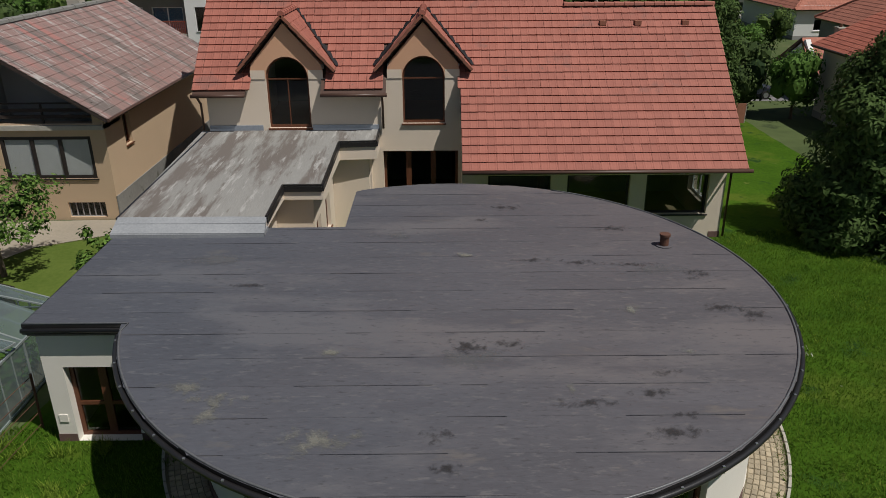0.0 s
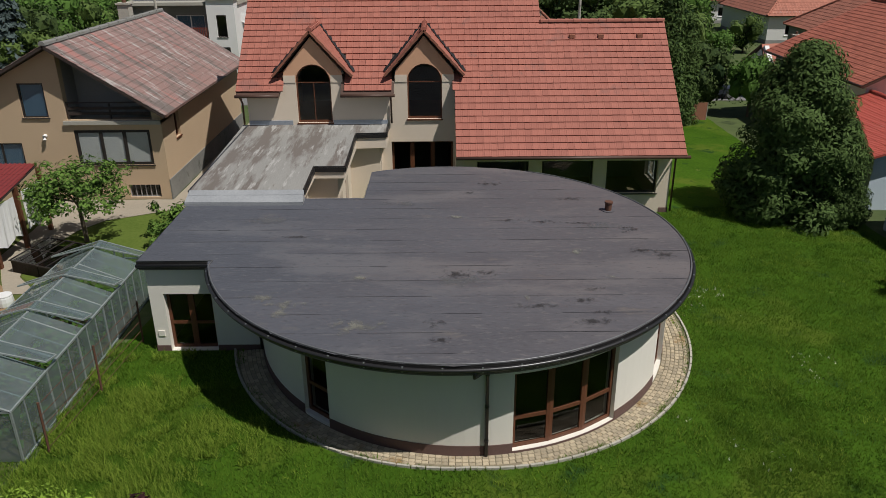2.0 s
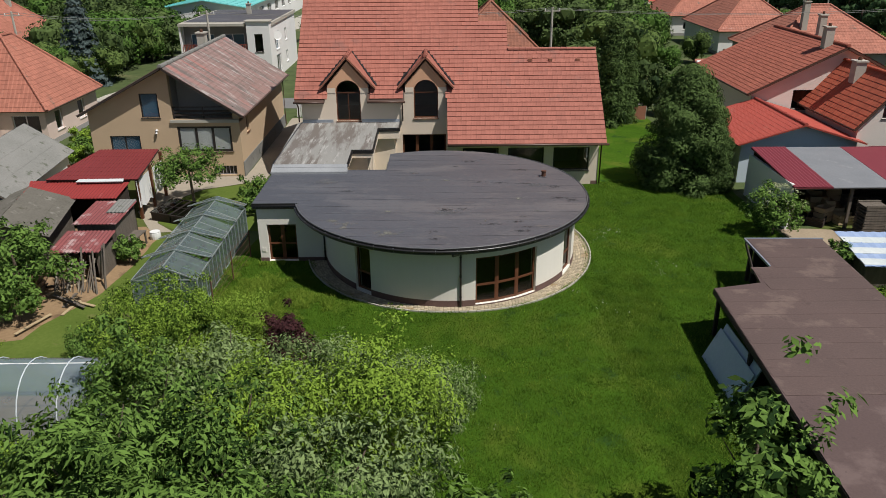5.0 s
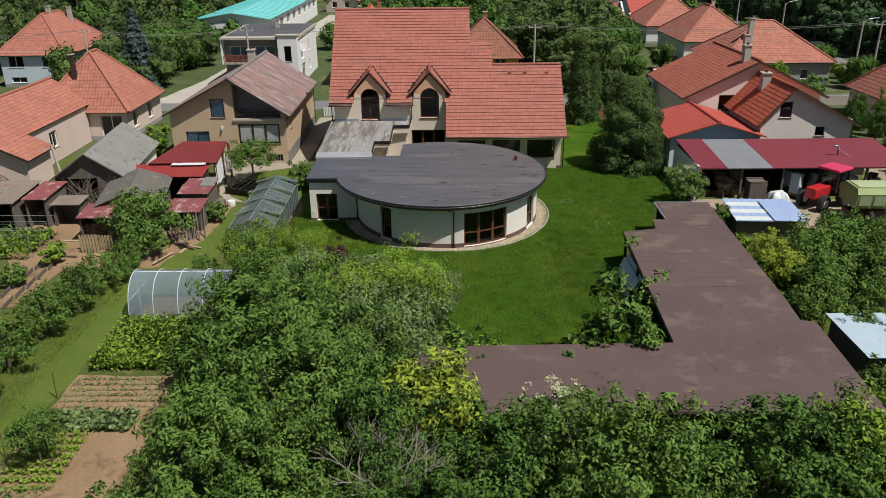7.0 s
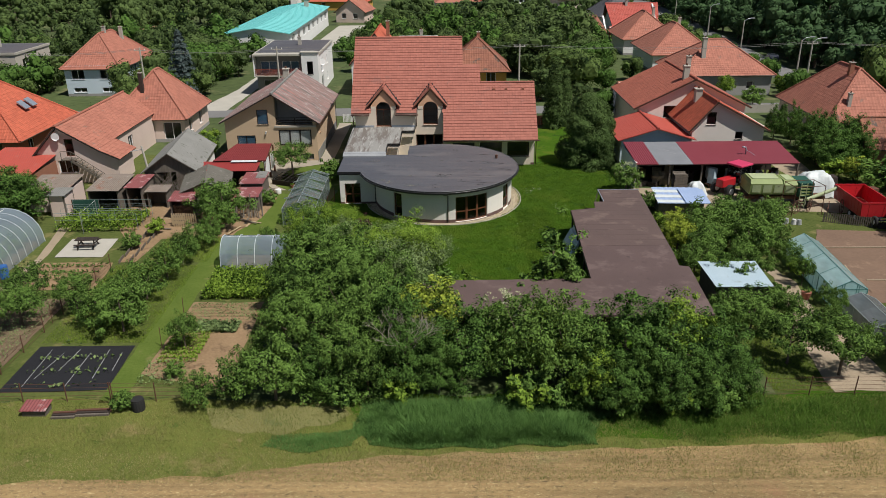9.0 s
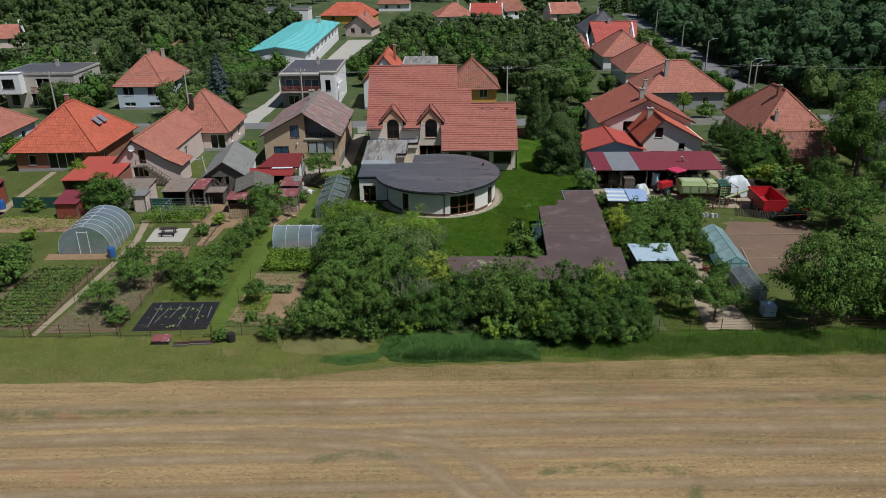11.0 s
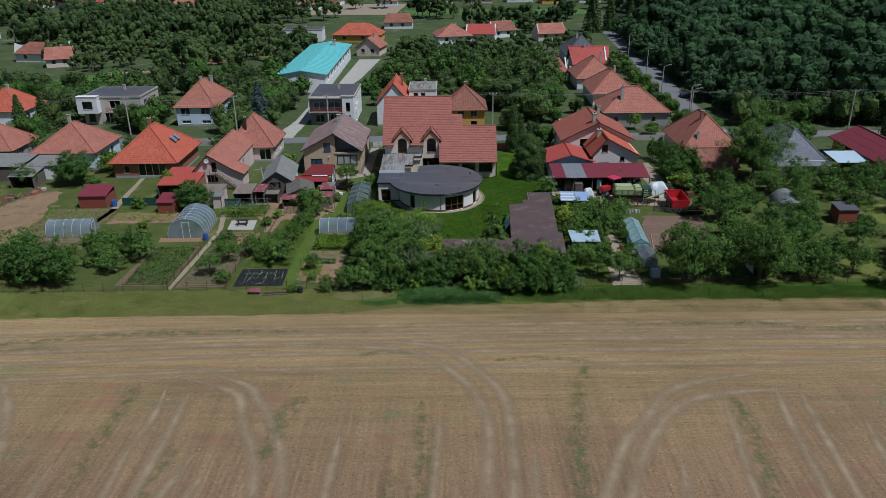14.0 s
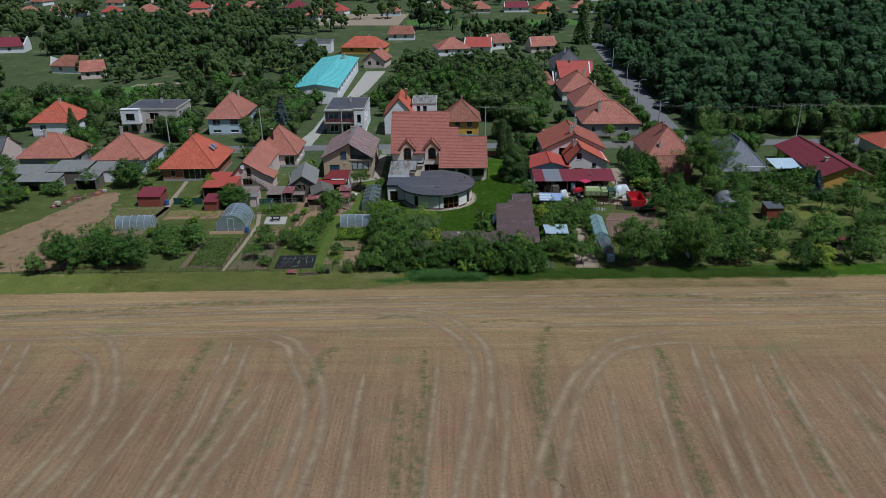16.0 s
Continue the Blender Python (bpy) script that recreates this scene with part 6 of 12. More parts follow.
def flat_house(name, label, x0, x1, y0, y1, z, wall, wins, terrace=None, roof="bitumen", front=None):
    h = thing(name, label, "house", ((x0 + x1) / 2, (y0 + y1) / 2, 0))
    w, d = (x1 - x0) / 2, (y1 - y0) / 2
    for side in "senw":
        a, b = side_line(-w, w, -d, d, side)
        hs = [q for q in wins if q[0] == side]
        part("wall", panel(Geo(), a, b, 0, z, 0.35, [q[1:5] for q in hs]), front if front and side == "s" else wall, h)
        for q in hs:
            window(h, a, b, q[1:5], "white_frame", q[5], 0.13, blind=q[6] if len(q) > 6 else None)
    part("roof", Geo().box(-w - 0.15, w + 0.15, -d - 0.15, d + 0.15, z + 0.003, z + 0.35), "concrete", h, "white roof edge")
    part("roof_sheet", Geo().box(-w + 0.1, w - 0.1, -d + 0.1, d - 0.1, z + 0.353, z + 0.37), roof, h, "dark flat roofing")
    part("upper_floor_slab", Geo().box(-w + 0.4, w - 0.4, -d + 0.4, d - 0.4, z / 2 - 0.1, z / 2 + 0.1), "concrete", h)
    chimney(h, 0.5, 1.5, z + 0.3, z + 1.5, 0.5)
    if terrace:
        for (a, b, zz) in terrace:
            part("balcony", Geo().box(a, b, -d - 1.2, -d, zz - 0.15, zz), "concrete", h)
            g = Geo()
            n = int((b - a) / 0.16)
            for i in range(n + 1):
                g.box(a + i * (b - a) / n - 0.03, a + i * (b - a) / n + 0.03, -d - 1.18, -d - 1.14, zz, zz + 0.95)
            g.box(a, b, -d - 1.19, -d - 1.13, zz + 0.95, zz + 1.02)
            part("railing", g, "red_timber", h, "dark red balcony railing")
    return h


# loggia shade is painted on the whole front wall as dark grey
fh = flat_house("flat_roofed_house", "flat-roofed two-storey house with loggia front painted shade-dark and white wing", -29.0, -19.3, 56.5, 70.5, 5.9, "white",
                (("s", 0.7, 3.3, 3.2, 5.0, 2, "blue_blind"), ("s", 4.0, 6.6, 3.2, 5.0, 2, "blue_blind"), ("s", 1.0, 3.0, 0.5, 2.2, 2), ("s", 4.2, 6.0, 0.5, 2.2, 2), ("e", 1.6, 3.6, 3.0, 5.0, 2, "blue_blind"), ("e", 1.4, 4.0, 0.2, 2.4, 3), ("e", 7.0, 8.2, 3.4, 4.8, 1), ("e", 7, 8.2, 0.9, 2.2, 1)), ((-4.75, 2.3, 3.0),), front="loggia_shade")
part("wing_wall", panel(Geo(), (2.35, -8.3), (4.85, -8.3), 0, 6.4, 0.3, [(0.8, 1.7, 3.2, 5.1), (0.7, 1.8, 0.4, 2.3)]).box(4.55, 4.85, -7.99, -7.01, 0, 6.4).box(2.35, 2.65, -7.99, -7.01, 0, 6.4), "white", fh, "white rendered wing")
for q in ((0.8, 1.7, 3.2, 5.1), (0.7, 1.8, 0.4, 2.3)):
    window(fh, (2.35, -8.3), (4.85, -8.3), q, "dark_frame", 1, 0.13)
part("wing_roof", Geo().box(2.2, 5.0, -8.45, -7.16, 6.403, 6.52), "concrete", fh)
part("loggia_roof", Geo().box(-5.0, 2.15, -8.4, -7.16, 5.95, 6.22), "concrete", fh, "projecting roof edge over the loggia")
part("loggia_cheek", Geo().box(-5.0, -4.85, -8.2, -7.02, 2.86, 5.94), "white", fh)
sd = thing("satellite_dish", "white satellite dish on a house wall", "dish", (-19.3, 58.2, 4.6))
part("dish", Geo().tube([(0.2, -0.3, 0), (0.3, -0.45, 0.05), (0.32, -0.48, 0.05)], [0.15, 0.5, 0.52], 16), "white_frame", sd)
part("arm", Geo().tube([(-0.1, 0, 0), (0.25, -0.35, 0)], 0.04, 6), "chrome", sd)
mh = flat_house("modern_house", "beige modern flat-roofed house with white projecting upper room", -80.0, -67.0, 59.0, 70.0, 5.9, "stone_beige",
           (("s", 6.0, 8.4, 3.4, 5.2, 2), ("s", 0.8, 2.4, 0.3, 2.4, 1), ("s", 4.6, 6.4, 0.2, 2.5, 2), ("s", 8.0, 10.6, 0.6, 2.5, 2), ("e", 2, 4, 3.4, 5, 2), ("e", 6, 7.4, 0.9, 2.3, 1)), ((-1.0, 5.5, 2.9),))

part("upper_room", panel(Geo(), (-7.0, -7.2), (-2.5, -7.2), 2.75, 6.4, 0.3, [(1.2, 3.4, 3.7, 5.4)]).box(-7.0, -6.7, -6.89, -5.52, 2.75, 6.4).box(-2.8, -2.5, -6.89, -5.52, 2.75, 6.4).box(-6.69, -2.81, -6.89, -5.52, 2.75, 2.95), "white", mh, "white rendered projecting upper room")
window(mh, (-7.0, -7.2), (-2.5, -7.2), (1.2, 3.4, 3.7, 5.4), "dark_frame", 2, 0.13)
part("upper_room_roof", Geo().box(-7.1, -2.4, -7.3, -5.67, 6.403, 6.5), "white", mh)

# long hall with the turquoise roof
hallb = thing("long_hall", "long white hall with low turquoise sheet-metal roof", "hall", (-37.2, 119.5, 0))
for side in "senw":
    a, b = side_line(-6.2, 6.2, -27.5, 27.5, side)
    hs = [(4 + i * 6.4, 7.5 + i * 6.4, 2.2, 3.8) for i in range(8)] if side == "e" else []
    part("wall", panel(Geo(), a, b, 0, 4.8 if side in "ew" else (lambda u: 4.8 + 0.9 * (1 - abs(u / 6.2 - 1))), 0.35, hs), "white", hallb)
    for hh in hs:
        window(hallb, a, b, hh, "white_frame", 3, 0.13)
for s in (-1, 1):
    part("roof", Geo().slab([(s * 6.8, -28, 4.75), (s * 6.8, 28, 4.75), (0, 28, 5.85), (0, -28, 5.85)] if s > 0 else [(-6.8, 28, 4.75), (-6.8, -28, 4.75), (0, -28, 5.85), (0, 28, 5.85)], 0.12), "turquoise", hallb)
g = Geo()
for i in range(30):
    y = -27.5 + i * 1.9
    for s in (-1, 1):
        g.beam((s * 6.75, y, 4.80), (0, y, 5.89), 0.05, 0.05)
part("roof_seam", g, "turquoise", hallb)
chimney(hallb, 2.0, 20, 5.5, 7.2, 1.0)

village_house("orange_gable_house", "house with bright orange roof behind the main house", -14.2, -6.8, 54.5, 66, 5.0, 4.2, "gable", "y", "white", "tile_orange", 0.3, wins=(("s", 2, 3.4, 3, 4.4, 2), ("s", 4.6, 6, 1, 2.3, 2)), chim=((-9, 61, 10.2, 0.5, "brick_wall"),))
flat_house("white_annex_house", "white flat-roofed upper storey with dark windows", -7.4, -1.4, 58.5, 67.0, 6.9, "white", (("s", 1.0, 2.0, 4.4, 6.4, 1), ("s", 2.6, 3.6, 4.4, 6.4, 1), ("e", 1.4, 3, 4.4, 6, 2)), roof="membrane")
village_house("ochre_house", "ochre house with brown hipped tile roof", 0.6, 9.0, 53.0, 61.5, 4.3, 3.9, "hip", "y", "ochre", "tile_brown", 0.6, ridge=0.5, wins=(("s", 2.6, 4.0, 2.2, 3.7, 2), ("s", 5.4, 6.8, 2.2, 3.7, 2), ("s", 5.4, 6.8, 0.4, 1.3, 1), ("e", 2, 3.4, 2, 3.4, 2)), chim=((5, 58, 8.8, 0.5, "brick_wall"),))

# farmhouse with its lower roofs and the carport
village_house("farm_rear_house", "white farmhouse with red-brown tile gable roof", 21.9, 34.2, 25.6, 37.2, 4.5, 3.0, "gable", "y", "warm_white", "tile_rust", 0.55, wins=(("s", 3.0, 4.4, 3.0, 4.4, 1),), chim=((27.5, 27.2, 8.6, 0.6), (29.0, 31.5, 9.0, 0.5)), frames="dark_frame", step=0.36, wave=0.32)
village_house("farm_front_house", "white gabled farmhouse wing with orange tile roof", 26.0, 33.6, 18.2, 30.5, 3.75, 2.75, "gable", "y", "warm_white", "tile_orange", 0.5, wins=(("s", 1.4, 2.4, 4.0, 5.3, 1), ("s", 4.6, 5.4, 2.4, 3.2, 1), ("s", 0.9, 2.8, 0.9, 2.2, 2)), chim=((27.6, 22.5, 6.9, 0.7),), frames="dark_frame", step=0.36, wave=0.32, shift=-1.6)
rl_ = thing("red_roofed_shed", "white shed with bright red sheet-metal tile roof", "shed", (22.1, 21.2, 0))
part("wall", panel(Geo(), (-3.7, -3.6), (3.7, -3.6), 0, lambda u: 2.7 + 1.0 * (1 - abs(u / 3.7 - 1)), 0.25), "paleblue", rl_)
part("wall", panel(Geo(), (-3.7, 3.8), (-3.7, -3.6), 0, 2.7, 0.25), "white", rl_)
part("wall", panel(Geo(), (3.7, -3.6), (3.7, 3.8), 0, 2.7, 0.25), "white", rl_)
for q in (((4.1, -4.1, 2.62), (4.1, 4.2, 2.62), (0, 4.2, 3.85), (0, -4.1, 3.85)), ((-4.1, 4.2, 2.62), (-4.1, -4.1, 2.62), (0, -4.1, 3.85), (0, 4.2, 3.85))):
    r = part("roof", Geo().slab(list(q), 0.06), "red_sheet", rl_)
    tagged(part("roof_tiles", courses(Geo(), *q, 0.36, 0.22, 0.02, 0.02), "red_sheet", r), kind="stuff")
tagged(part("ridge_cap", cap_row(Geo(), (0, -4.1, 3.88), (0, 4.2, 3.88), 0.12, 1.0), "red_sheet", rl_), kind="stuff")
cp = thing("carport", "open carport with maroon and grey sheet roof on posts", "carport", (26.0, 12.2, 0))
def ribbed(g, x0, x1, y0, y1, za, zb, pitch=0.2):
    n = max(2, int((x1 - x0) / pitch) * 2)
    vs = []
    for i in range(n + 1):
        h = 0.03 if i % 2 else 0.0
        x = x0 + (x1 - x0) * i / n
        vs += [(x, y0, za + h), (x, y1, zb + h)]
    g.add(vs, [(2 * i, 2 * i + 2, 2 * i + 3, 2 * i + 1) for i in range(n)])
    return g.add([(x0, y0, za - 0.02), (x1, y0, za - 0.02), (x1, y1, zb - 0.02), (x0, y1, zb - 0.02)], [(3, 2, 1, 0)])
for xa, xb, m_, lb in ((-8.0, -5.9, "maroon", "maroon sheet"), (-5.9, -2.6, "grey_sheet", "pale grey flat sheet"), (-2.6, 7.5, "maroon", "maroon sheet")):
    part("roof_sheet", Geo().slab([(xa + 0.01, -3.3, 2.5), (xb - 0.01, -3.3, 2.5), (xb - 0.01 + (0.0 if xb < 7 else 0.3), 3.0, 3.0), (xa + 0.01, 3.0, 3.0)], 0.05), m_, cp, lb)
    if xb < -5:
        tagged(part("sheet_rib", ribbed(Geo(), xa + 0.02, xb - 0.02, -3.28, 2.98, 2.53, 3.03), m_, cp), kind="stuff")
fl_ = thing("flue_pipe", "short bent grey flue on the maroon roof", "flue", (29.2, 11.4, 2.66))
part("pipe", Geo().tube([(0, 0, 0), (0, 0, 0.55), (-0.1, -0.06, 0.75), (-0.45, -0.12, 0.8)], 0.07, 8), "zinc", fl_, smooth=True)
part("stay", Geo().tube([(0.02, 0, 0.5), (0.75, -0.5, 0.05)], 0.018, 5), "zinc", fl_)
for i in range(6):
    part("post", Geo().box(-7.8 + i * 3.05, -7.65 + i * 3.05, -3.0, -2.85, 0, 2.48), "timber", cp)
part("beam", Geo().box(-7.9, 7.5, -3.02, -2.83, 2.3, 2.46), "timber", cp)
part("back_wall", Geo().box(-7.8, 7.5, 2.7, 2.85, 0, 2.9), "dark_timber", cp)
part("side_wall", Geo().box(-8.0, -7.85, -3.0, 3.0, 0, 2.6), "white", cp, "white rendered side wall")

# houses along the side road
village_house("road_house", "long house with salmon hipped roof along the road", 34.6, 48.2, 52.2, 64.0, 3.3, 4.1, "hip", "x", "grey_wall", "tile_salmon", ridge=1.2, wins=(("s", 2, 3, 0.9, 2.1, 1), ("s", 6, 7, 0.9, 2.1, 1), ("s", 10, 11, 0.9, 2.1, 1)), chim=((38.6, 55.0, 8.0, 0.6),), group="houses along the side road")
village_house("road_house", "house with weathered salmon hipped roof along the road", 35.6, 46.0, 71.5, 86, 3.4, 4.2, "hip", "y", "white", "tile_salmon", ridge=1.5, wins=(("s", 2, 3.2, 0.9, 2.1, 1),), chim=((42, 80, 8.2),), group="houses along the side road")
village_house("road_house", "house with patched salmon hipped roof along the road", 35.0, 45.4, 91.5, 105, 3.4, 4.3, "hip", "y", "white", "tile_salmon", ridge=1.5, wins=(("s", 2, 3.2, 0.9, 2.1, 1),), chim=((42, 98, 8.4),), group="houses along the side road")
village_house("road_house", "house with bright red roof along the road", 37.5, 47.0, 113, 124, 3.4, 4.0, "gable", "x", "white", "red_sheet", chim=((41, 118, 8.2),), group="houses along the side road")
village_house("road_house", "house with dark and red hipped roof by the woods", 38.0, 48.5, 130, 147, 3.6, 4.6, "hip", "y", "white", "tile_dark", ridge=2, chim=((42, 138, 9),), group="houses along the side road")
# east neighbours
village_house("east_house", "house with red-brown hipped roof and roof window", 43.6, 53.0, 24.5, 38.0, 3.1, 4.7, "hip", "y", "pinkish", "tile_salmon", ridge=2.4, wins=(("s", 2, 3.4, 0.9, 2.2, 2),), chim=((46.0, 25.6, 5.6, 0.4), (47.6, 29.6, 8.4, 0.5, "brick_wall")))
sk = thing("roof_window", "white-framed roof window in tile slope", "skylight", (50.6, 26.6, 4.55))
part("sash", Geo().slab([(-0.6, -0.75, -0.1), (0.6, -0.75, -0.1), (0.6, 0.35, 0.85), (-0.6, 0.35, 0.85)], 0.1), "white_frame", sk)
part("pane", Geo().slab([(-0.45, -0.6, 0.06), (0.45, -0.6, 0.06), (0.45, 0.22, 0.76), (-0.45, 0.22, 0.76)], 0.03), "panel_blue", sk)
village_house("grey_roof_house", "white house with blue-grey shingle roof", 56.6, 64.6, 15.5, 30.0, 3.0, 4.3, "hip", "y", "white", "tile_grey", 0.7, ridge=2.6, wins=(("s", 2, 3.4, 0.3, 2.3, 2), ("s", 5, 6.6, 0.9, 2.3, 2), ("e", 3, 4.4, 0.9, 2.3, 2)))
village_house("maroon_roof_house", "ochre house with broad maroon sheet-metal roof", 73.2, 82.0, 9.6, 31.0, 3.1, 1.75, "gable", "y", "ochre", "maroon", 0.7, wins=(("s", 6, 8, 0.5, 2.3, 3), ("e", 4, 6, 0.9, 2.3, 2)), chim=((76.0, 15, 4.9, 0.6),), step=2.0, wave=0.5)
lt = thing("lean_to", "open lean-to with pale sheet roof", "shed", (70.0, 19.2, 0))
part("roof_sheet", ribbed(Geo(), -2.9, 2.9, -2.8, 2.8, 2.3, 2.8), "pale_sheet", lt)
for x in (-2.7, 2.7):
    for y in (-2.6, 2.6):
        part("post", Geo().box(x - 0.07, x + 0.07, y - 0.07, y + 0.07, 0, 2.3 if y < 0 else 2.75), "timber", lt)
village_house("orange_bungalow", "orange-roofed bungalow at the wood's edge", 95, 106, 29, 39, 3, 2.4, "hip", "x", "white", "tile_orange")
village_house("brown_shed", "old brick shed with dark mossy tile roof", 43.2, 50.0, 15.4, 21.0, 2.2, 2.4, "gable", "x", "brick_wall", "tile_brown", 0.3, plinth=False)


# ---- gardens: ground ----
M["garden"] = mat("mown_garden_grass", (0.112, 0.130, 0.038), (0.056, 0.078, 0.021), 0.25, 4, 0.95, 0.5, spec=0.05, spots=(0.175, 0.160, 0.065), spot_scale=0.35, spot_at=0.57, more=(((0.035, 0.058, 0.013), 0.6, 0.62), ((0.24, 0.19, 0.10), 0.22, 0.66)))
M["mown_track"] = mat("mown_track_grass", (0.118, 0.158, 0.034), (0.072, 0.112, 0.020), 0.5, 6, 0.95, 0.4, spec=0.05, spots=(0.17, 0.165, 0.062), spot_scale=0.6, spot_at=0.60)
M["fleece"] = mat("grey_plastic_film", (0.34, 0.35, 0.35), (0.26, 0.27, 0.27), 0.6, 6, 0.5, 0.1)
patch("garden_grass", [(-120, -25.8), (-11.5, -25.6), (-11.5, 17.8), (-24, 20), (-60, 30), (-120, 30)], 0.006, "garden", 0.3, label="grass between the vegetable plots")
patch("garden_grass", [(17.6, -25.6), (110, -24.5), (110, 26), (40, 24), (17.7, 8)], 0.006, "garden", 0.3, label="grass of the eastern gardens")
patch("grass_track", [(-19.0, -26), (-19.2, -14), (-19.0, -3), (-17.4, 3), (-16.6, 8.6), (-14.6, 8.6), (-14.7, 0), (-15.4, -7), (-17.3, -8.5), (-17.5, -14), (-17.7, -26)], 0.012, "mown_track", 0.15, label="narrow mown grass track")
patch("concrete_yard", [(-16.8, 9.5), (-18.8, 12.9), (-18.9, 15.7), (-19.0, 17.8), (-20.5, 19.8), (-14.0, 19.8), (-14.0, 37), (-12.4, 37), (-12.5, 18.9), (-14.8, 17.7), (-16.2, 17.0), (-16.9, 15.7), (-17.4, 12.5), (-17.0, 11.0), (-15.65, 9.6)], 0.022, "yard", 0.06, label="pale concrete yard beside the beige house")
patch("yard_grass", [(-15.6, 9.8), (-16.9, 11.0), (-17.3, 12.5), (-16.8, 15.7), (-16.1, 16.9), (-14.7, 17.6), (-12.4, 18.6), (-10.4, 18.0), (-10.4, 9.6)], 0.018, "mown_track", 0.08, label="small lawn beside the concrete yard")
patch("bare_earth", [(-26.5, -3), (-18, -2.2), (-16.4, 2), (-16.0, 9), (-17.5, 10.5), (-27, 10), (-30, 3)], 0.014, "soil", 0.3, label="trodden bare earth round the wood sheds")
patch("garden_path", [(-32.2, -25.6), (-31.6, -16), (-31.4, -6), (-32.6, 1), (-33.4, 6), (-34.2, 6), (-33.3, 0), (-32.0, -6.5), (-32.3, -16), (-32.8, -25.6)], 0.03, "path", 0.08, label="sandy garden path")
patch("garden_path", [(-56, -15.5), (-51.5, -8.5), (-50.2, 2.5), (-51.0, 10), (-51.7, 18.5), (-52.5, 18.5), (-51.9, 10), (-51.2, 2), (-52.4, -8), (-57, -15.5)], 0.03, "path", 0.08, label="pale garden path to the orange-roofed house")
patch("soil_bed", [(-17.4, -14.2), (-12.6, -14.2), (-12.4, -25.0), (-17.6, -23.2)], 0.03, "soil", 0.15, label="vegetable bed of dry brown soil")
patch("soil_bed", [(-31.0, -7.3), (-25.6, -7.4), (-25.2, -12.0), (-31.0, -12.2)], 0.03, "soil", 0.12, label="raked brown vegetable bed")
patch("soil_bed", [(-31.0, -13.6), (-26.2, -13.4), (-26.0, -25.0), (-31.8, -25.2)], 0.025, "dark_soil", 0.15, label="weedy dark vegetable bed")
patch("soil_bed", [(-38.8, -12.4), (-32.7, -12.3), (-32.9, -24.5), (-39.6, -24.5)], 0.03, "dark_soil", 0.12, label="planted dark soil bed")
patch("soil_bed", [(-39.0, -10.8), (-33.0, -10.6), (-33.2, -9.2), (-39.2, -9.2)], 0.03, "soil", 0.12, label="bare soil before the polytunnel")
patch("soil_bed", [(-25.0, -1.0), (-23.4, -1.0), (-24.0, -7.4), (-25.4, -7.4)], 0.03, "soil", 0.1, label="narrow planted bed with boards")
patch("bare_soil", [(-76, -27), (-57.0, -24.5), (-56.5, -8), (-60.5, 0), (-63.0, 11.5), (-67.5, 12), (-70, 2), (-75, -12), (-84, -22)], 0.02, "soil", 0.6, label="broad strip of bare brown earth")
patch("soil_bed", [(-61, -13), (-50.5, -10.5), (-50, 3), (-59.5, 3)], 0.03, "dark_soil", 0.3, label="tilled soil with sparse plants")
patch("soil_bed", [(-49.5, -3.5), (-39.5, -3.0), (-39.5, 1.0), (-49.5, 1.2)], 0.03, "soil", 0.3, label="brown soil behind the netting")
patch("soil_bed", [(28.2, -15.2), (36.4, -14.6), (38.4, -2.6), (30.6, -1.9), (28.9, -5.5), (28.5, -9.0)], 0.03, "turned_soil", 0.15, label="tilled brown soil beside the greenhouse")
patch("garden_path", [(20.8, -25.5), (24.6, -25.5), (24.0, -16.5), (24.4, -11.8), (24.0, -9.2), (23.1, -9.2), (23.2, -11), (22.7, -14), (22.2, -17), (21.4, -19.0)], 0.03, "path", 0.25, label="sandy path between fruit trees")
patch("soil_bed", [(43, -13), (56, -12), (55, -24), (44, -24)], 0.02, "verge", 0.5, label="dry mown grass plot")
patch("soil_bed", [(63, -6), (72, -5.5), (71, 2), (63.5, 2)], 0.025, "verge", 0.4, label="dry patch in a mown garden")
patch("dry_patch", [(-13.0, -26.4), (-6.2, -26.0), (-5.2, -27.2), (-7.4, -28.6), (-12.6, -28.3)], 0.026, "dry_turf", 1.1, label="mown dry grass beside the hedge")
patch("far_crop", [(-119, 104), (-109, 116), (-101, 112), (-101, 96), (-112, 94)], 0.02, "crop", 0.8, label="bright green plot behind the street")
patch("far_earth", [(-88, 143), (-74, 151), (-70, 141), (-84, 134)], 0.02, "soil", 0.9, label="bare earth plot in the far gardens")
patch("far_grass", [(-68, 158), (-50, 178), (-46, 160), (-58, 148)], 0.02, "verge", 0.9, label="dry grass plot beside the long hall")
patch("far_track", [(-103, 126), (-92, 128), (-78, 132), (-78, 129), (-92, 124), (-104, 121)], 0.022, "path", 0.6, label="dusty track through the far gardens")
patch("yard", [(17.8, 4.0), (39, 1.5), (38.2, 10), (37.4, 14), (37.4, 25), (34.5, 25), (34.2, 9), (17.8, 9.2)], 0.02, "path", 0.3, label="dusty farmyard ground")
patch("concrete_slab", [(-31.0, -2.6), (-27.2, -2.6), (-26.9, -6.4), (-30.7, -6.35)], 0.05, "concrete", label="pale concrete slab under the picnic table")
patch("weed_fabric", [(-25.0, -20.0), (-19.2, -19.95), (-19.0, -24.75), (-25.0, -24.95)], 0.04, "fabric", 0.05, label="black weed fabric with planted strips")
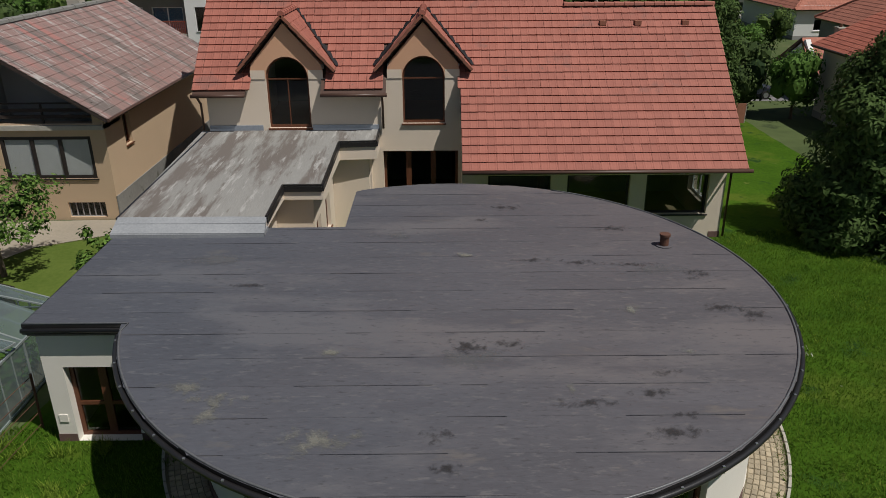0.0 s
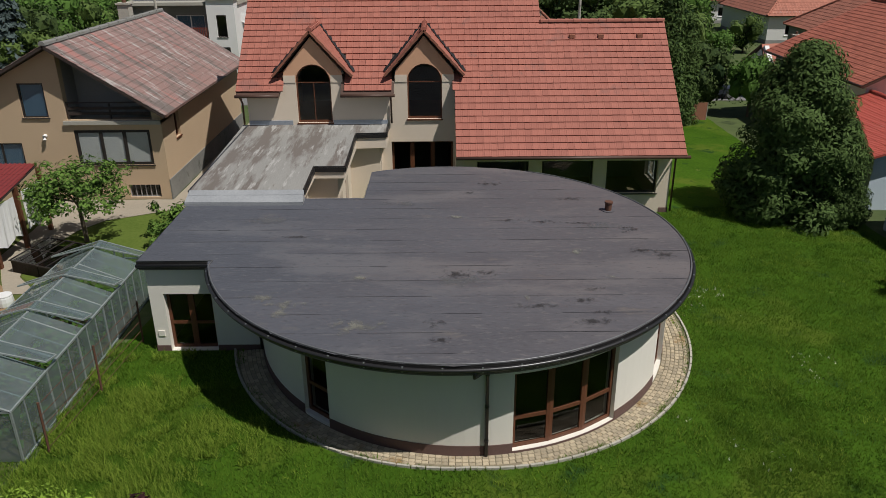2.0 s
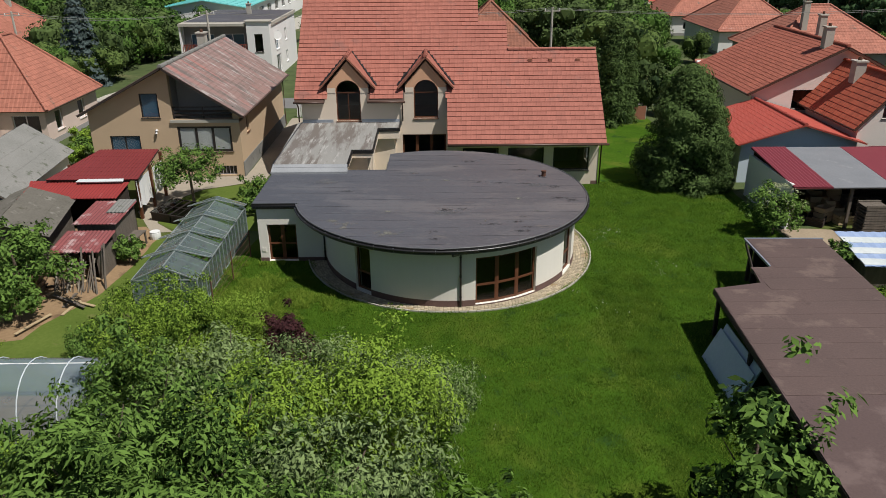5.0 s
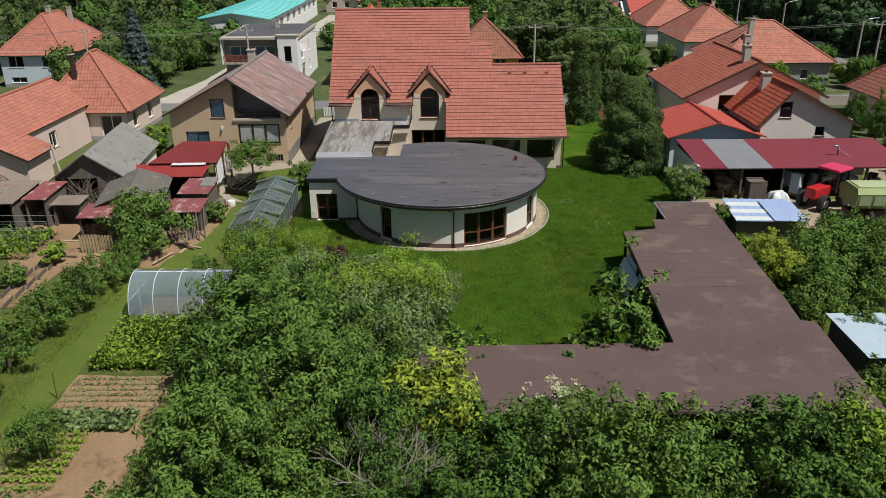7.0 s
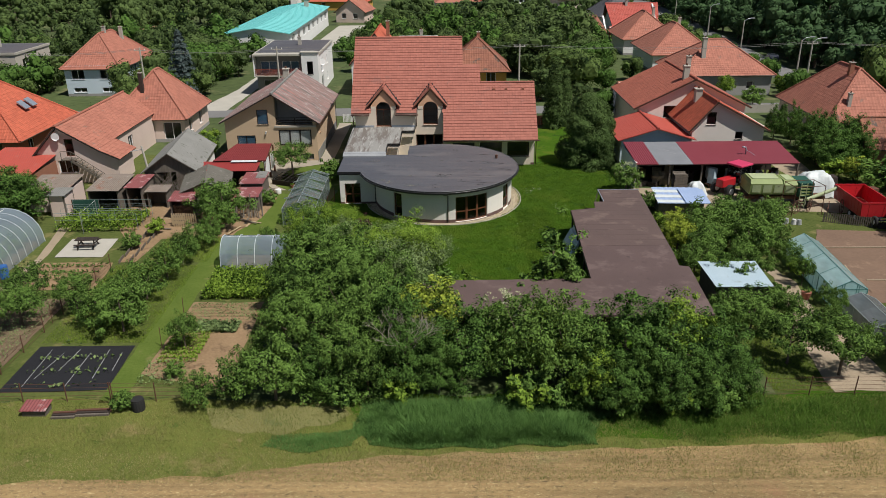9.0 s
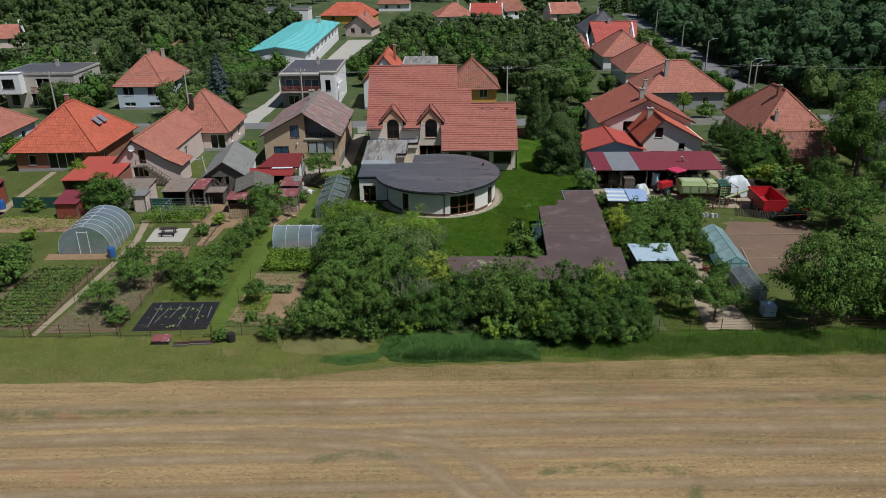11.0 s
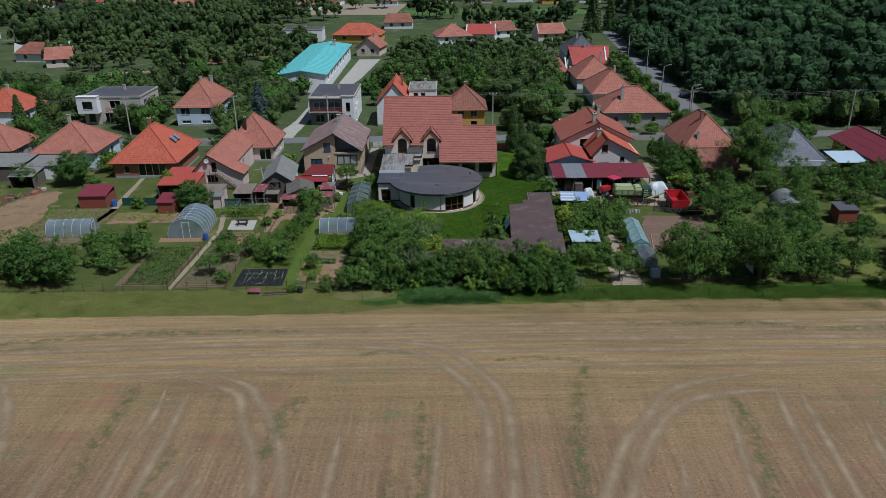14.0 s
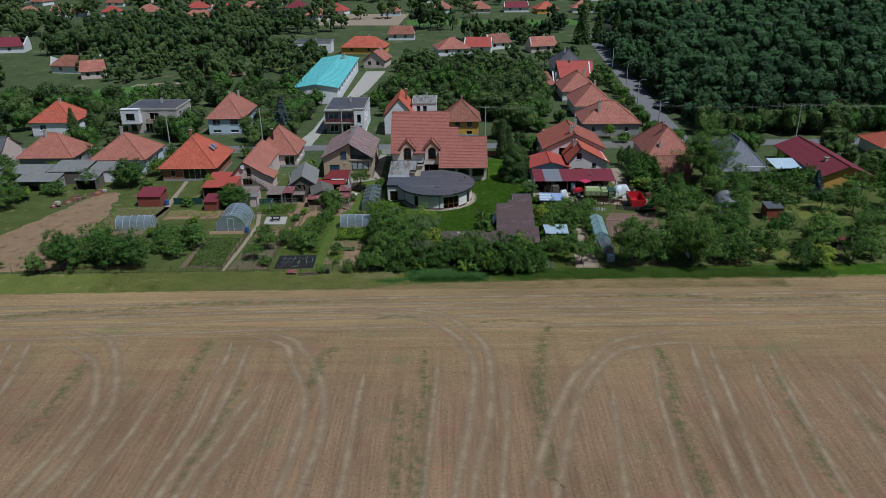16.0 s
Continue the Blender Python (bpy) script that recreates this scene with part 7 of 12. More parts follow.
for i, (xa, xb) in enumerate(((-24.1, -23.9), (-23.2, -23.6), (-22.4, -22.6), (-21.6, -21.5), (-20.6, -20.3), (-19.7, -19.5))):
    pale = mesh_ob("fabric_seam", Geo().add([(xa, -20.4 - 0.4 * (i % 2), 0.052), (xa + 0.04, -20.4 - 0.4 * (i % 2), 0.052), (xb + 0.04, -24.4 + 0.8 * (i % 3), 0.052), (xb, -24.4 + 0.8 * (i % 3), 0.052)], [(0, 1, 2, 3)]), "fleece")
    tagged(pale, "pale cord laid on black weed fabric", kind="structure")
# roads
patch("street", [(-140, 40.5), (-40, 40.8), (0, 41.2), (60, 42), (140, 43), (140, 47.5), (62, 47), (0, 46), (-40, 45.6), (-140, 45.5)], 0.02, "asphalt", 0.15, label="grey village street")
patch("lane", [(-35.5, 45), (-33.2, 60), (-32.2, 88), (-29.5, 100), (-28, 146), (-21, 146), (-24, 110), (-27.5, 92), (-30.2, 60), (-31.0, 45)], 0.025, "concrete", 0.15, label="pale lane to the long hall")
patch("side_road", [(53.5, 47), (55, 75), (57.8, 110), (61.0, 160), (66, 240), (71, 240), (67.0, 160), (63.5, 110), (60.6, 75), (59.5, 47)], 0.025, "asphalt", 0.15, label="grey side road along the woods")
patch("forest_floor", [(66, 56), (262, 56), (262, 318), (84, 318), (76, 200), (67, 90)], 0.016, "forest_floor", 0.8, label="woodland floor with the tree shade put into its dark colour")
patch("crop_field", [(-20, 285), (5, 285), (5, 310), (-22, 310)], 0.03, "crop", label="green crop plot between far houses")
patch("crop_field", [(7, 280), (30, 281), (30, 308), (8, 308)], 0.03, "crop", label="green crop plot between far houses")
patch("crop_field", [(38, 278), (72, 280), (72, 306), (38, 306)], 0.03, "crop", label="green crop plot between far houses")
patch("crop_field", [(16, 240), (44, 240), (44, 268), (16, 268)], 0.03, "crop", label="green meadow plot behind the houses")
patch("crop_field", [(-118, 92), (-88, 96), (-84, 118), (-112, 122)], 0.03, "crop", 0.4, label="bright green plot behind the gardens")
patch("bare_ground", [(-75, 290), (-25, 285), (-22, 345), (-70, 345)], 0.03, "path", 0.8, label="bare building ground in the distance")
patch("crop_field", [(215, 285), (330, 285), (330, 335), (220, 330)], 0.03, "crop", 0.5, label="pale green field beyond the woods")

# ---- low crops ----
def leaves(name, label, regions, n, size, h, material, seed, rows=None, long=1.0):
    """Leafy low growth over rectangles, as one body of leaves."""
    r = np.random.RandomState(seed)
    P = []
    area = [abs((b - a) * (d - c)) for a, b, c, d in regions]
    for (a, b, c, d), ar in zip(regions, area):
        k = int(n * ar / sum(area))
        x, y = r.uniform(a, b, k), r.uniform(c, d, k)
        if rows:
            y = np.round((y - c) / rows) * rows + c + r.normal(0, rows * 0.13, k)
        P.append(np.stack([x, y, 0.03 + np.abs(r.normal(0.55, 0.25, k)) * h], 1))
    P = np.concatenate(P)
    return tagged(leaf_cloud(name, P, np.tile((0, 0, 1.0), (len(P), 1)), size, material, r, 0.9, long), label, "plants", kind="stuff")


def leaf_cloud(name, P, N, size, material, r, wild=0.8, long=1.6, parent=None):
    """One mesh of many leaf blades at points P, turned roughly along N."""
    k = len(P)
    n = N + r.normal(0, wild, (k, 3))
    n /= np.linalg.norm(n, axis=1)[:, None] + 1e-9
    t = np.cross(n, r.normal(0, 1, (k, 3)))
    t /= np.linalg.norm(t, axis=1)[:, None] + 1e-9
    b = np.cross(n, t)
    s = (size * r.uniform(0.6, 1.35, k))[:, None]
    V = np.empty((k, 4, 3), np.float32)
    V[:, 0], V[:, 2] = P - t * s * 0.5 * long, P + t * s * 0.5 * long
    V[:, 1], V[:, 3] = P + b * s * 0.36 + n * s * 0.1, P - b * s * 0.36 + n * s * 0.1
    me = bpy.data.meshes.new(name)
    me.vertices.add(4 * k), me.loops.add(4 * k), me.polygons.add(k)
    me.vertices.foreach_set("co", V.ravel())
    me.loops.foreach_set("vertex_index", np.arange(4 * k, dtype=np.int32))
    me.polygons.foreach_set("loop_start", np.arange(0, 4 * k, 4, dtype=np.int32))
    me.update(calc_edges=True)
    me.materials.append(M[material])
    ob = new(name, me)
    if parent:
        ob.parent = parent
    return ob


leaves("bean_bed", "dense leafy dark green bean bed", [(-17.0, -11.9, -13.9, -9.5)], 9000, 0.17, 0.7, "leaf_a", 3)
leaves("cabbage_row", "blue-green cabbage rows on soil", [(-17.2, -13.4, -18.5, -17.2)], 1300, 0.22, 0.3, "leaf_grey", 4)
leaves("onion_row", "thin green onion rows on dry soil", [(-17.2, -12.8, -16.8, -14.5)], 1500, 0.09, 0.22, "leaf_grey", 5, rows=0.42)
leaves("potato_plants", "low green plants in dark soil rows", [(-38.4, -33.0, -24.2, -12.7)], 8500, 0.17, 0.33, "leaf_b", 6, rows=0.65)
leaves("weed_bed", "rough green weeds on dark soil", [(-31.4, -26.3, -25.0, -13.8), (-17.6, -15.0, -24.6, -22.0)], 4200, 0.11, 0.42, "leaf_grey", 7)
leaves("flower_bed", "mixed low garden plants", [(-33.5, -26.5, 0.2, 3.2), (-49.5, -40, -2.6, 0.8), (-60, -51, -9, 2)], 5200, 0.16, 0.5, "leaf_a", 8)
leaves("carrot_rows", "feathery green vegetable rows", [(-17.2, -14.9, -21.9, -18.7)], 2200, 0.11, 0.28, "leaf_a", 46, rows=0.45)
leaves("row_plants", "small plants in raked soil rows", [(-30.8, -25.8, -11.8, -7.6)], 500, 0.2, 0.3, "leaf_c", 9, rows=1.2)
leaves("fabric_plants", "small pale plants in black weed fabric", [(-24.4, -19.5, -24.4, -20.4)], 150, 0.2, 0.22, "leaf_grey", 10, rows=1.5)


# ---- earth rows ----
def furrows(label, x0, x1, y0, y1, pitch, material, high=0.09, along="x", seed=1):
    """A raked bed: parallel earth ridges with crumbled tops."""
    vs, fs = [], []
    ny = int((y1 - y0) / (pitch / 4)) if along == "x" else int((x1 - x0) / (pitch / 4))
    nx = max(8, int(((x1 - x0) if along == "x" else (y1 - y0)) / 0.35))
    for j in range(ny + 1):
        for i in range(nx + 1):
            u, v = i / nx, j / ny
            x, y = (x0 + (x1 - x0) * u, y0 + (y1 - y0) * v) if along == "x" else (x0 + (x1 - x0) * v, y0 + (y1 - y0) * u)
            z = 0.034 + high * (0.5 + 0.5 * math.sin(j * math.pi / 2)) * (0.8 + 0.5 * noise.noise(Vector((x * 2.3, y * 2.3, seed)))) * (1 if 0 < j < ny else 0)
            vs.append((x, y, z))
    for j in range(ny):
        for i in range(nx):
            k = j * (nx + 1) + i
            fs.append((k, k + 1, k + nx + 2, k + nx + 1))
    ob = mesh_ob("soil_rows", Geo().add(vs, fs), material)
    if ob.data.polygons[0].normal.z < 0:
        ob.data.flip_normals()
    return tagged(ob, label, kind="structure")


furrows("raked earth rows of a vegetable bed", -30.8, -25.8, -11.9, -7.5, 0.75, "soil", 0.10)
furrows("low earth rows of an onion bed", -17.2, -12.8, -17.0, -14.4, 0.42, "soil", 0.07, seed=2)
furrows("planted earth rows of the dark bed", -38.6, -33.0, -24.3, -12.6, 0.65, "dark_soil", 0.12, seed=3)
furrows("earth rows between small plants", -17.2, -14.9, -21.9, -18.7, 0.45, "soil", 0.08, seed=4)
furrows("weedy earth rows", -31.2, -26.4, -24.8, -13.9, 0.8, "dark_soil", 0.08, seed=5)
furrows("broad tilled rows beside the greenhouse", 29.0, 36.0, -13.8, -6.4, 1.6, "turned_soil", 0.035, seed=6)
for xa, ya, xb, yb in ((28.9, -5.8, 36.6, -5.9), (29.6, -11.7, 36.2, -11.9), (29.3, -9.2, 28.3, -14.9)):
    tagged(mesh_ob("edging_strip", Geo().beam((xa, ya, 0.09), (xb, yb, 0.09), 0.10, 0.08), "path"), "pale edging strip in the turned soil", kind="structure")
furrows("tilled rows behind the netting", -49.0, -40.0, -3.2, 0.8, 0.8, "soil", 0.1, seed=7)
furrows("sparse tilled rows", -60.0, -51.0, -12.4, -8.2, 0.8, "dark_soil", 0.1, seed=8)


# ---- grass blades on the lawn ----
def blades(name, label, regions, n, h, material, seed, wide=1.0, tuft=0.5, ragged=0.0, clumped=None):
    r = np.random.RandomState(seed)
    area = np.array([abs((b - a) * (d - c)) for a, b, c, d in regions])
    X = []
    for (a, b, c, d), ar in zip(regions, area):
        k = int(n * ar / area.sum())
        X.append(np.stack([r.uniform(a, b, k), r.uniform(c, d, k)], 1))
    X = np.concatenate(X)
    ins = ((X[:, 0] - WC[0]) / (WA + 0.6)) ** 2 + ((X[:, 1] - WC[1]) / (WB + 0.5)) ** 2 > 1
    ins &= ~((X[:, 0] > -10.1) & (X[:, 0] < -3) & (X[:, 1] > 5.45) & (X[:, 1] < 19)) & ~((X[:, 0] > -10) & (X[:, 0] < 9.4) & (X[:, 1] > 17.4))
    X = X[ins]
    if clumped is not None:
        X = X[np.array([noise.noise(Vector((x * 0.55, y * 0.55, 5))) + 0.6 * noise.noise(Vector((x * 2.1, y * 2.1, 3))) > clumped for x, y in X])]
    rise = np.ones(len(X))
    if ragged:
        a, b, c, d = regions[0]
        dist = np.minimum(np.minimum((X[:, 0] - a) * 0.4, (b - X[:, 0]) * 0.4), np.minimum(X[:, 1] - c, d - X[:, 1]))
        dist = dist - ragged * np.array([0.5 + noise.noise(Vector((x * 0.35, y * 0.5, 7))) for x, y in X])
        X, rise = X[dist > 0], np.clip(dist[dist > 0] / 0.9, 0.25, 1)
    k = len(X)
    clump = np.array([noise.noise(Vector((x * tuft, y * tuft, 2))) for x, y in X])
    hh = h * (0.55 + 0.9 * r.rand(k) ** 2) * (1 + 0.7 * clump) * rise
    a = r.uniform(0, 6.283, k)
    lean = r.uniform(0.3, 1.3, k) * hh
    w = (0.018 + 0.02 * r.rand(k)) * wide
    V = np.zeros((k, 3, 3), np.float32)
    V[:, 0, :2] = X + np.stack([np.cos(a), np.sin(a)], 1) * w[:, None]
    V[:, 1, :2] = X - np.stack([np.cos(a), np.sin(a)], 1) * w[:, None]
    V[:, 2, :2] = X + np.stack([-np.sin(a), np.cos(a)], 1) * lean[:, None]
    V[:, :2, 2], V[:, 2, 2] = 0.015, 0.02 + hh
    me = bpy.data.meshes.new(name)
    me.vertices.add(3 * k), me.loops.add(3 * k), me.polygons.add(k)
    me.vertices.foreach_set("co", V.ravel())
    me.loops.foreach_set("vertex_index", np.arange(3 * k, dtype=np.int32))
    me.polygons.foreach_set("loop_start", np.arange(0, 3 * k, 3, dtype=np.int32))
    me.update(calc_edges=True)
    me.materials.append(M[material])
    return tagged(new(name, me), label, "grass", kind="stuff")


blades("lawn_grass", "uneven long grass blades of the lawn", [(-11, 9, -14, 3.5), (6, 17, -15, 18), (-13, -7, -6, 6)], 420000, 0.085, "blade", 21, 0.45, 1.5)
blades("clover", "pale clover and taller weeds scattered in the lawn", [(-11, 9, -14, 3.5), (6, 17, -15, 18)], 120000, 0.09, "pale_blade", 28, 0.55, 0.5, 0.0, 0.30)
blades("clover_heads", "white clover heads in patches of the lawn", [(5.9, 7.4, -0.4, 0.9), (9.2, 11.6, 3.4, 5.0), (7.0, 9.0, 7.4, 9.6), (4.6, 6.0, 1.6, 2.6), (-3.0, 1.0, -9.0, -5.0)], 1500, 0.05, "clover_white", 35, 0.9, 0.5, 0.0, 0.05)
blades("rough_grass", "taller yellow-green grass between hall and greenhouse", [(-12.5, -8.6, -6, 5.4), (-8.6, -5.6, -1.5, 3.4)], 60000, 0.17, "pale_blade", 29, 0.45, 0.9, 0.0, -0.1)
blades("tall_grass", "tall dark green grass at the field edge", [(-5.4, 8.4, -30.3, -25.7)], 110000, 0.52, "tall_grass", 22, 0.7, 2.4, 0.8)
blades("tall_grass", "lower green grass running out along the verge", [(-10.6, -3.6, -30.3, -28.3)], 26000, 0.28, "tall_grass", 38, 0.7, 1.6, 0.7)
blades("hedge_grass", "dark green grass below the hedge and walnut trees", [(6.0, 60.0, -30.0, -25.0)], 130000, 0.22, "verge_blade", 27, 0.6, 0.6, 0.9)
leaves("weed_mound", "mound of leafy green weeds under the hedge", [(2.4, 6.8, -27.4, -25.8), (8.0, 15.0, -27.4, -25.6), (-8, -3, -26.6, -25.2)], 5600, 0.15, 0.9, "leaf_b", 41)
blades("edge_grass", "short rough grass along the verge", [(-50, 50, -32.4, -25.8)], 230000, 0.085, "dry_blade", 23, 0.48)
blades("stubble_straw", "short cut straw standing in the field edge", [(-34, 34, -36.5, -30.2)], 90000, 0.06, "straw_blade", 37, 0.42)
blades("plot_grass", "short grass between the vegetable plots", [(-25.2, -18.9, -19.6, -8.0), (-23.2, -18.5, -7.5, -2.2), (17.6, 20.8, -25.4, 0)], 60000, 0.08, "pale_blade", 25, 0.5)
leaves("shed_weeds", "leafy green weeds beside the brown shed", [(8.3, 9.3, -15.0, -7.5), (4.5, 8.6, -15.0, -13.9), (-1.6, 0.8, -15.0, -14.0)], 2400, 0.12, 0.45, "leaf_b", 24)

# ---- the L-shaped brown shed ----
shed = thing("brown_shed", "long L-shaped shed with flat brown felt roof", "shed")
spoly = [(13.28, 3.06), (16.74, 2.97), (15.95, -11.0), (15.72, -13.15), (16.35, -13.35), (15.85, -20.2), (-1.7, -20.1), (-1.9, -15.25), (9.36, -15.09), (10.07, -2.08), (12.11, -1.6), (12.3, -0.4), (13.2, 0.0)]
part("roof", Geo().prism(spoly, 1.88, 2.0), "plain_felt", shed)
for i in range(12):
    y0, y1 = -9.6 + i * 1.05, -9.6 + (i + 1) * 1.05 + 0.06
    xl = 10.1 + (y0 + 2.08) * 0.055 if y1 < -1.9 else (13.3 if y0 > -0.4 else 12.25)
    part("felt_strip", Geo().slab([(xl + 0.03, y0, 2.012), (16.05 + (y0 + 9) * 0.055, y0, 2.012), (16.05 + (y0 + 9) * 0.055, y1, 2.006), (xl + 0.03, y1, 2.006)], 0.004), "brown_felt", shed)
part("edge_trim", Geo().beam((13.22, 3.1, 2.0), (16.8, 3.01, 2.0), 0.09, 0.06).beam((13.15, 0.0, 1.98), (13.23, 3.1, 1.98), 0.07, 0.10), "zinc", shed, "pale metal edge strip")
part("fascia", Geo().beam((9.36, -15.09, 1.86), (10.07, -2.08, 1.86), 0.05, 0.2).beam((10.07, -2.08, 1.86), (12.11, -1.6, 1.86), 0.05, 0.2).beam((-1.9, -15.25, 1.86), (9.36, -15.09, 1.86), 0.05, 0.2).beam((12.3, -0.4, 1.86), (13.28, 3.06, 1.86), 0.05, 0.2), "dark_timber", shed)
part("back_wall", Geo().box(15.35, 15.5, -19.2, 2.4, 0, 1.87), "dark_timber", shed)
part("back_wall", Geo().box(-1.6, 15.35, -19.2, -19.05, 0, 1.87), "dark_timber", shed)
part("end_wall", Geo().box(13.5, 15.35, 2.4, 2.55, 0, 1.87), "dark_timber", shed)
part("inner_wall", Geo().box(11.4, 11.5, -15.0, -2.4, 0, 1.87), "dark_timber", shed)
for x, y in ((9.6, -14.8), (9.75, -10.6), (9.95, -6.4), (10.2, -2.4), (12.1, -1.9), (12.5, -0.6), (13.45, 2.7), (-1.6, -15.5), (1.8, -15.4), (5.4, -15.3)):
    part("post", Geo().box(x - 0.07, x + 0.07, y - 0.07, y + 0.07, 0, 1.87), "dark_timber", shed)
bd = thing("leaning_board", "pale blue-white boards leaning under the shed edge", "boards", (9.95, -5.3, 0))
part("board", Geo().slab([(-0.75, -2.0, 0.02), (-0.75, 1.3, 0.02), (-0.1, 1.5, 1.15), (-0.1, -1.8, 1.15)], 0.05), "pale_sheet", bd)
part("board", Geo().slab([(-0.35, -1.9, 0.35), (-0.35, 1.4, 0.35), (0.1, 1.5, 1.35), (0.1, -1.8, 1.35)], 0.05), "pale_sheet", bd)


# ---- glasshouses and tunnels ----
def glasshouse(name, label, at, rz, w, l, eave, ridge, glass="gh_glass", frame_m="alu", open_panes=True, bay=0.62):
    h = thing(name, label, "greenhouse", at, rz)
    n = round(l / bay)
    fr = Geo()
    for i in range(n + 1):
        y = l * i / n
        t = 0.05 if i % 3 == 0 else 0.03
        fr.beam((-w / 2, y, 0), (-w / 2, y, eave), t).beam((w / 2, y, 0), (w / 2, y, eave), t)
        fr.beam((-w / 2, y, eave), (0, y, ridge), t).beam((w / 2, y, eave), (0, y, ridge), t)
    for x, z in ((-w / 2, eave), (w / 2, eave), (0, ridge), (-w / 2, 0.05), (w / 2, 0.05)):
        fr.beam((x, 0, z), (x, l, z), 0.055)
    for y in (0, l):
        fr.beam((-w / 2, y, eave), (w / 2, y, eave), 0.05)
        for x in (-w / 4, -0.4, 0.4, w / 4):
            fr.beam((x, y, 0), (x, y, eave + (ridge - eave) * (1 - abs(2 * x / w))), 0.04)
    part("frame", fr, frame_m, h, "thin steel frame bars")
    m = max(1, round(l / 2.3))
    for i in range(m):
        ya, yb = l * i / m, l * (i + 1) / m
        for s in (-1, 1):
            part("wall_pane", Geo().add([(s * w / 2, ya, 0.05), (s * w / 2, yb, 0.05), (s * w / 2, yb, eave), (s * w / 2, ya, eave)], [(0, 1, 2, 3)]), glass, h)
            lift = 0.0
            part("roof_pane", Geo().add([(s * w / 2, ya, eave + 0.02), (s * w / 2, yb - 0.5 if open_panes else yb, eave + 0.02), (0, yb - 0.5 if open_panes else yb, ridge + 0.02), (0, ya, ridge + 0.02)], [(0, 1, 2, 3)]), glass, h)
            if open_panes:
                v = part("vent_sash", Geo().beam((s * (w / 2 + 0.1), yb - 0.55, eave + 0.32), (0, yb - 0.55, ridge + 0.1), 0.04).beam((s * (w / 2 + 0.1), yb, eave + 0.2), (0, yb, ridge + 0.08), 0.04).beam((s * (w / 2 + 0.1), yb - 0.55, eave + 0.32), (s * (w / 2 + 0.1), yb, eave + 0.2), 0.04), frame_m, h)
                part("pane", Geo().add([(s * (w / 2 + 0.1), yb - 0.55, eave + 0.33), (s * (w / 2 + 0.1), yb, eave + 0.21), (0, yb, ridge + 0.09), (0, yb - 0.55, ridge + 0.11)], [(0, 1, 2, 3)]), glass, v)
    for y in (0, l):
        part("end_pane", Geo().add([(-w / 2, y, 0.05), (w / 2, y, 0.05), (w / 2, y, eave), (0, y, ridge), (-w / 2, y, eave)], [(0, 1, 2, 3, 4)]), glass, h)
    part("bed", Geo().box(-w / 2 + 0.1, w / 2 - 0.1, 0.1, l - 0.1, 0, 0.06), "dark_soil", h)
    return h


glasshouse("greenhouse", "long old glass greenhouse with propped roof vents", (-12.74, 0.2, 0), 0.6, 2.8, 9.1, 1.5, 2.1)
leaves("greenhouse_plants", "green plants inside the glass greenhouse", [(-13.9, -11.6, 0.6, 9.0)], 900, 0.25, 0.8, "leaf_b", 31)
M["tq_glass"] = clear_mat("turquoise_greenhouse_sheet", (0.66, 0.86, 0.86), 0.15, 0.88, (0.64, 0.86, 0.87))
M["grey_film"] = clear_mat("grey_greenhouse_film", (0.62, 0.66, 0.68), 0.2, 0.60, (0.33, 0.36, 0.38))
M["tq_frame"] = mat("turquoise_frame_paint", (0.10, 0.24, 0.23), (0.07, 0.18, 0.17), 1, 10, 0.5, 0.03)
glasshouse("turquoise_greenhouse", "narrow greenhouse with turquoise panes and frame", (26.3, -15.6, 0), -3.5, 2.2, 8.3, 1.3, 1.9, "tq_glass", "tq_frame", False, 0.75)
glasshouse("small_greenhouse", "small grey film greenhouse with a pitched roof", (26.3, -20.5, 0), -2.0, 1.9, 3.9, 1.15, 1.55, "grey_film", "alu", False, 1.3)
for x, y, rz in ((-16.5, 12.05, -22), (-15.2, 11.5, -22)):
    cf = thing("cold_frame", "low cold frame with dark glass sashes beside the yard", "cold frame", (x, y, 0), rz, "glazed cold frames")
    for q in ((-0.66, 0.66, -0.9, -0.85), (-0.66, 0.66, 0.85, 0.9), (-0.66, -0.61, -0.85, 0.85), (0.61, 0.66, -0.85, 0.85)):
        part("board", Geo().box(*q, 0, 0.5), "dark_timber", cf)
    fr_ = Geo()
    for k in range(4):
        fr_.beam((-0.66 + k * 0.44, -0.95, 0.54), (-0.66 + k * 0.44, 0.95, 0.74), 0.04)
    for v, z in ((-0.95, 0.54), (0, 0.64), (0.95, 0.74)):
        fr_.beam((-0.68, v, z), (0.68, v, z), 0.045)
    sash = part("sash", fr_, "dark_frame", cf)
    part("pane", Geo().add([(-0.66, -0.95, 0.545), (0.66, -0.95, 0.545), (0.66, 0.95, 0.745), (-0.66, 0.95, 0.745)], [(0, 1, 2, 3)]), "glass", sash)


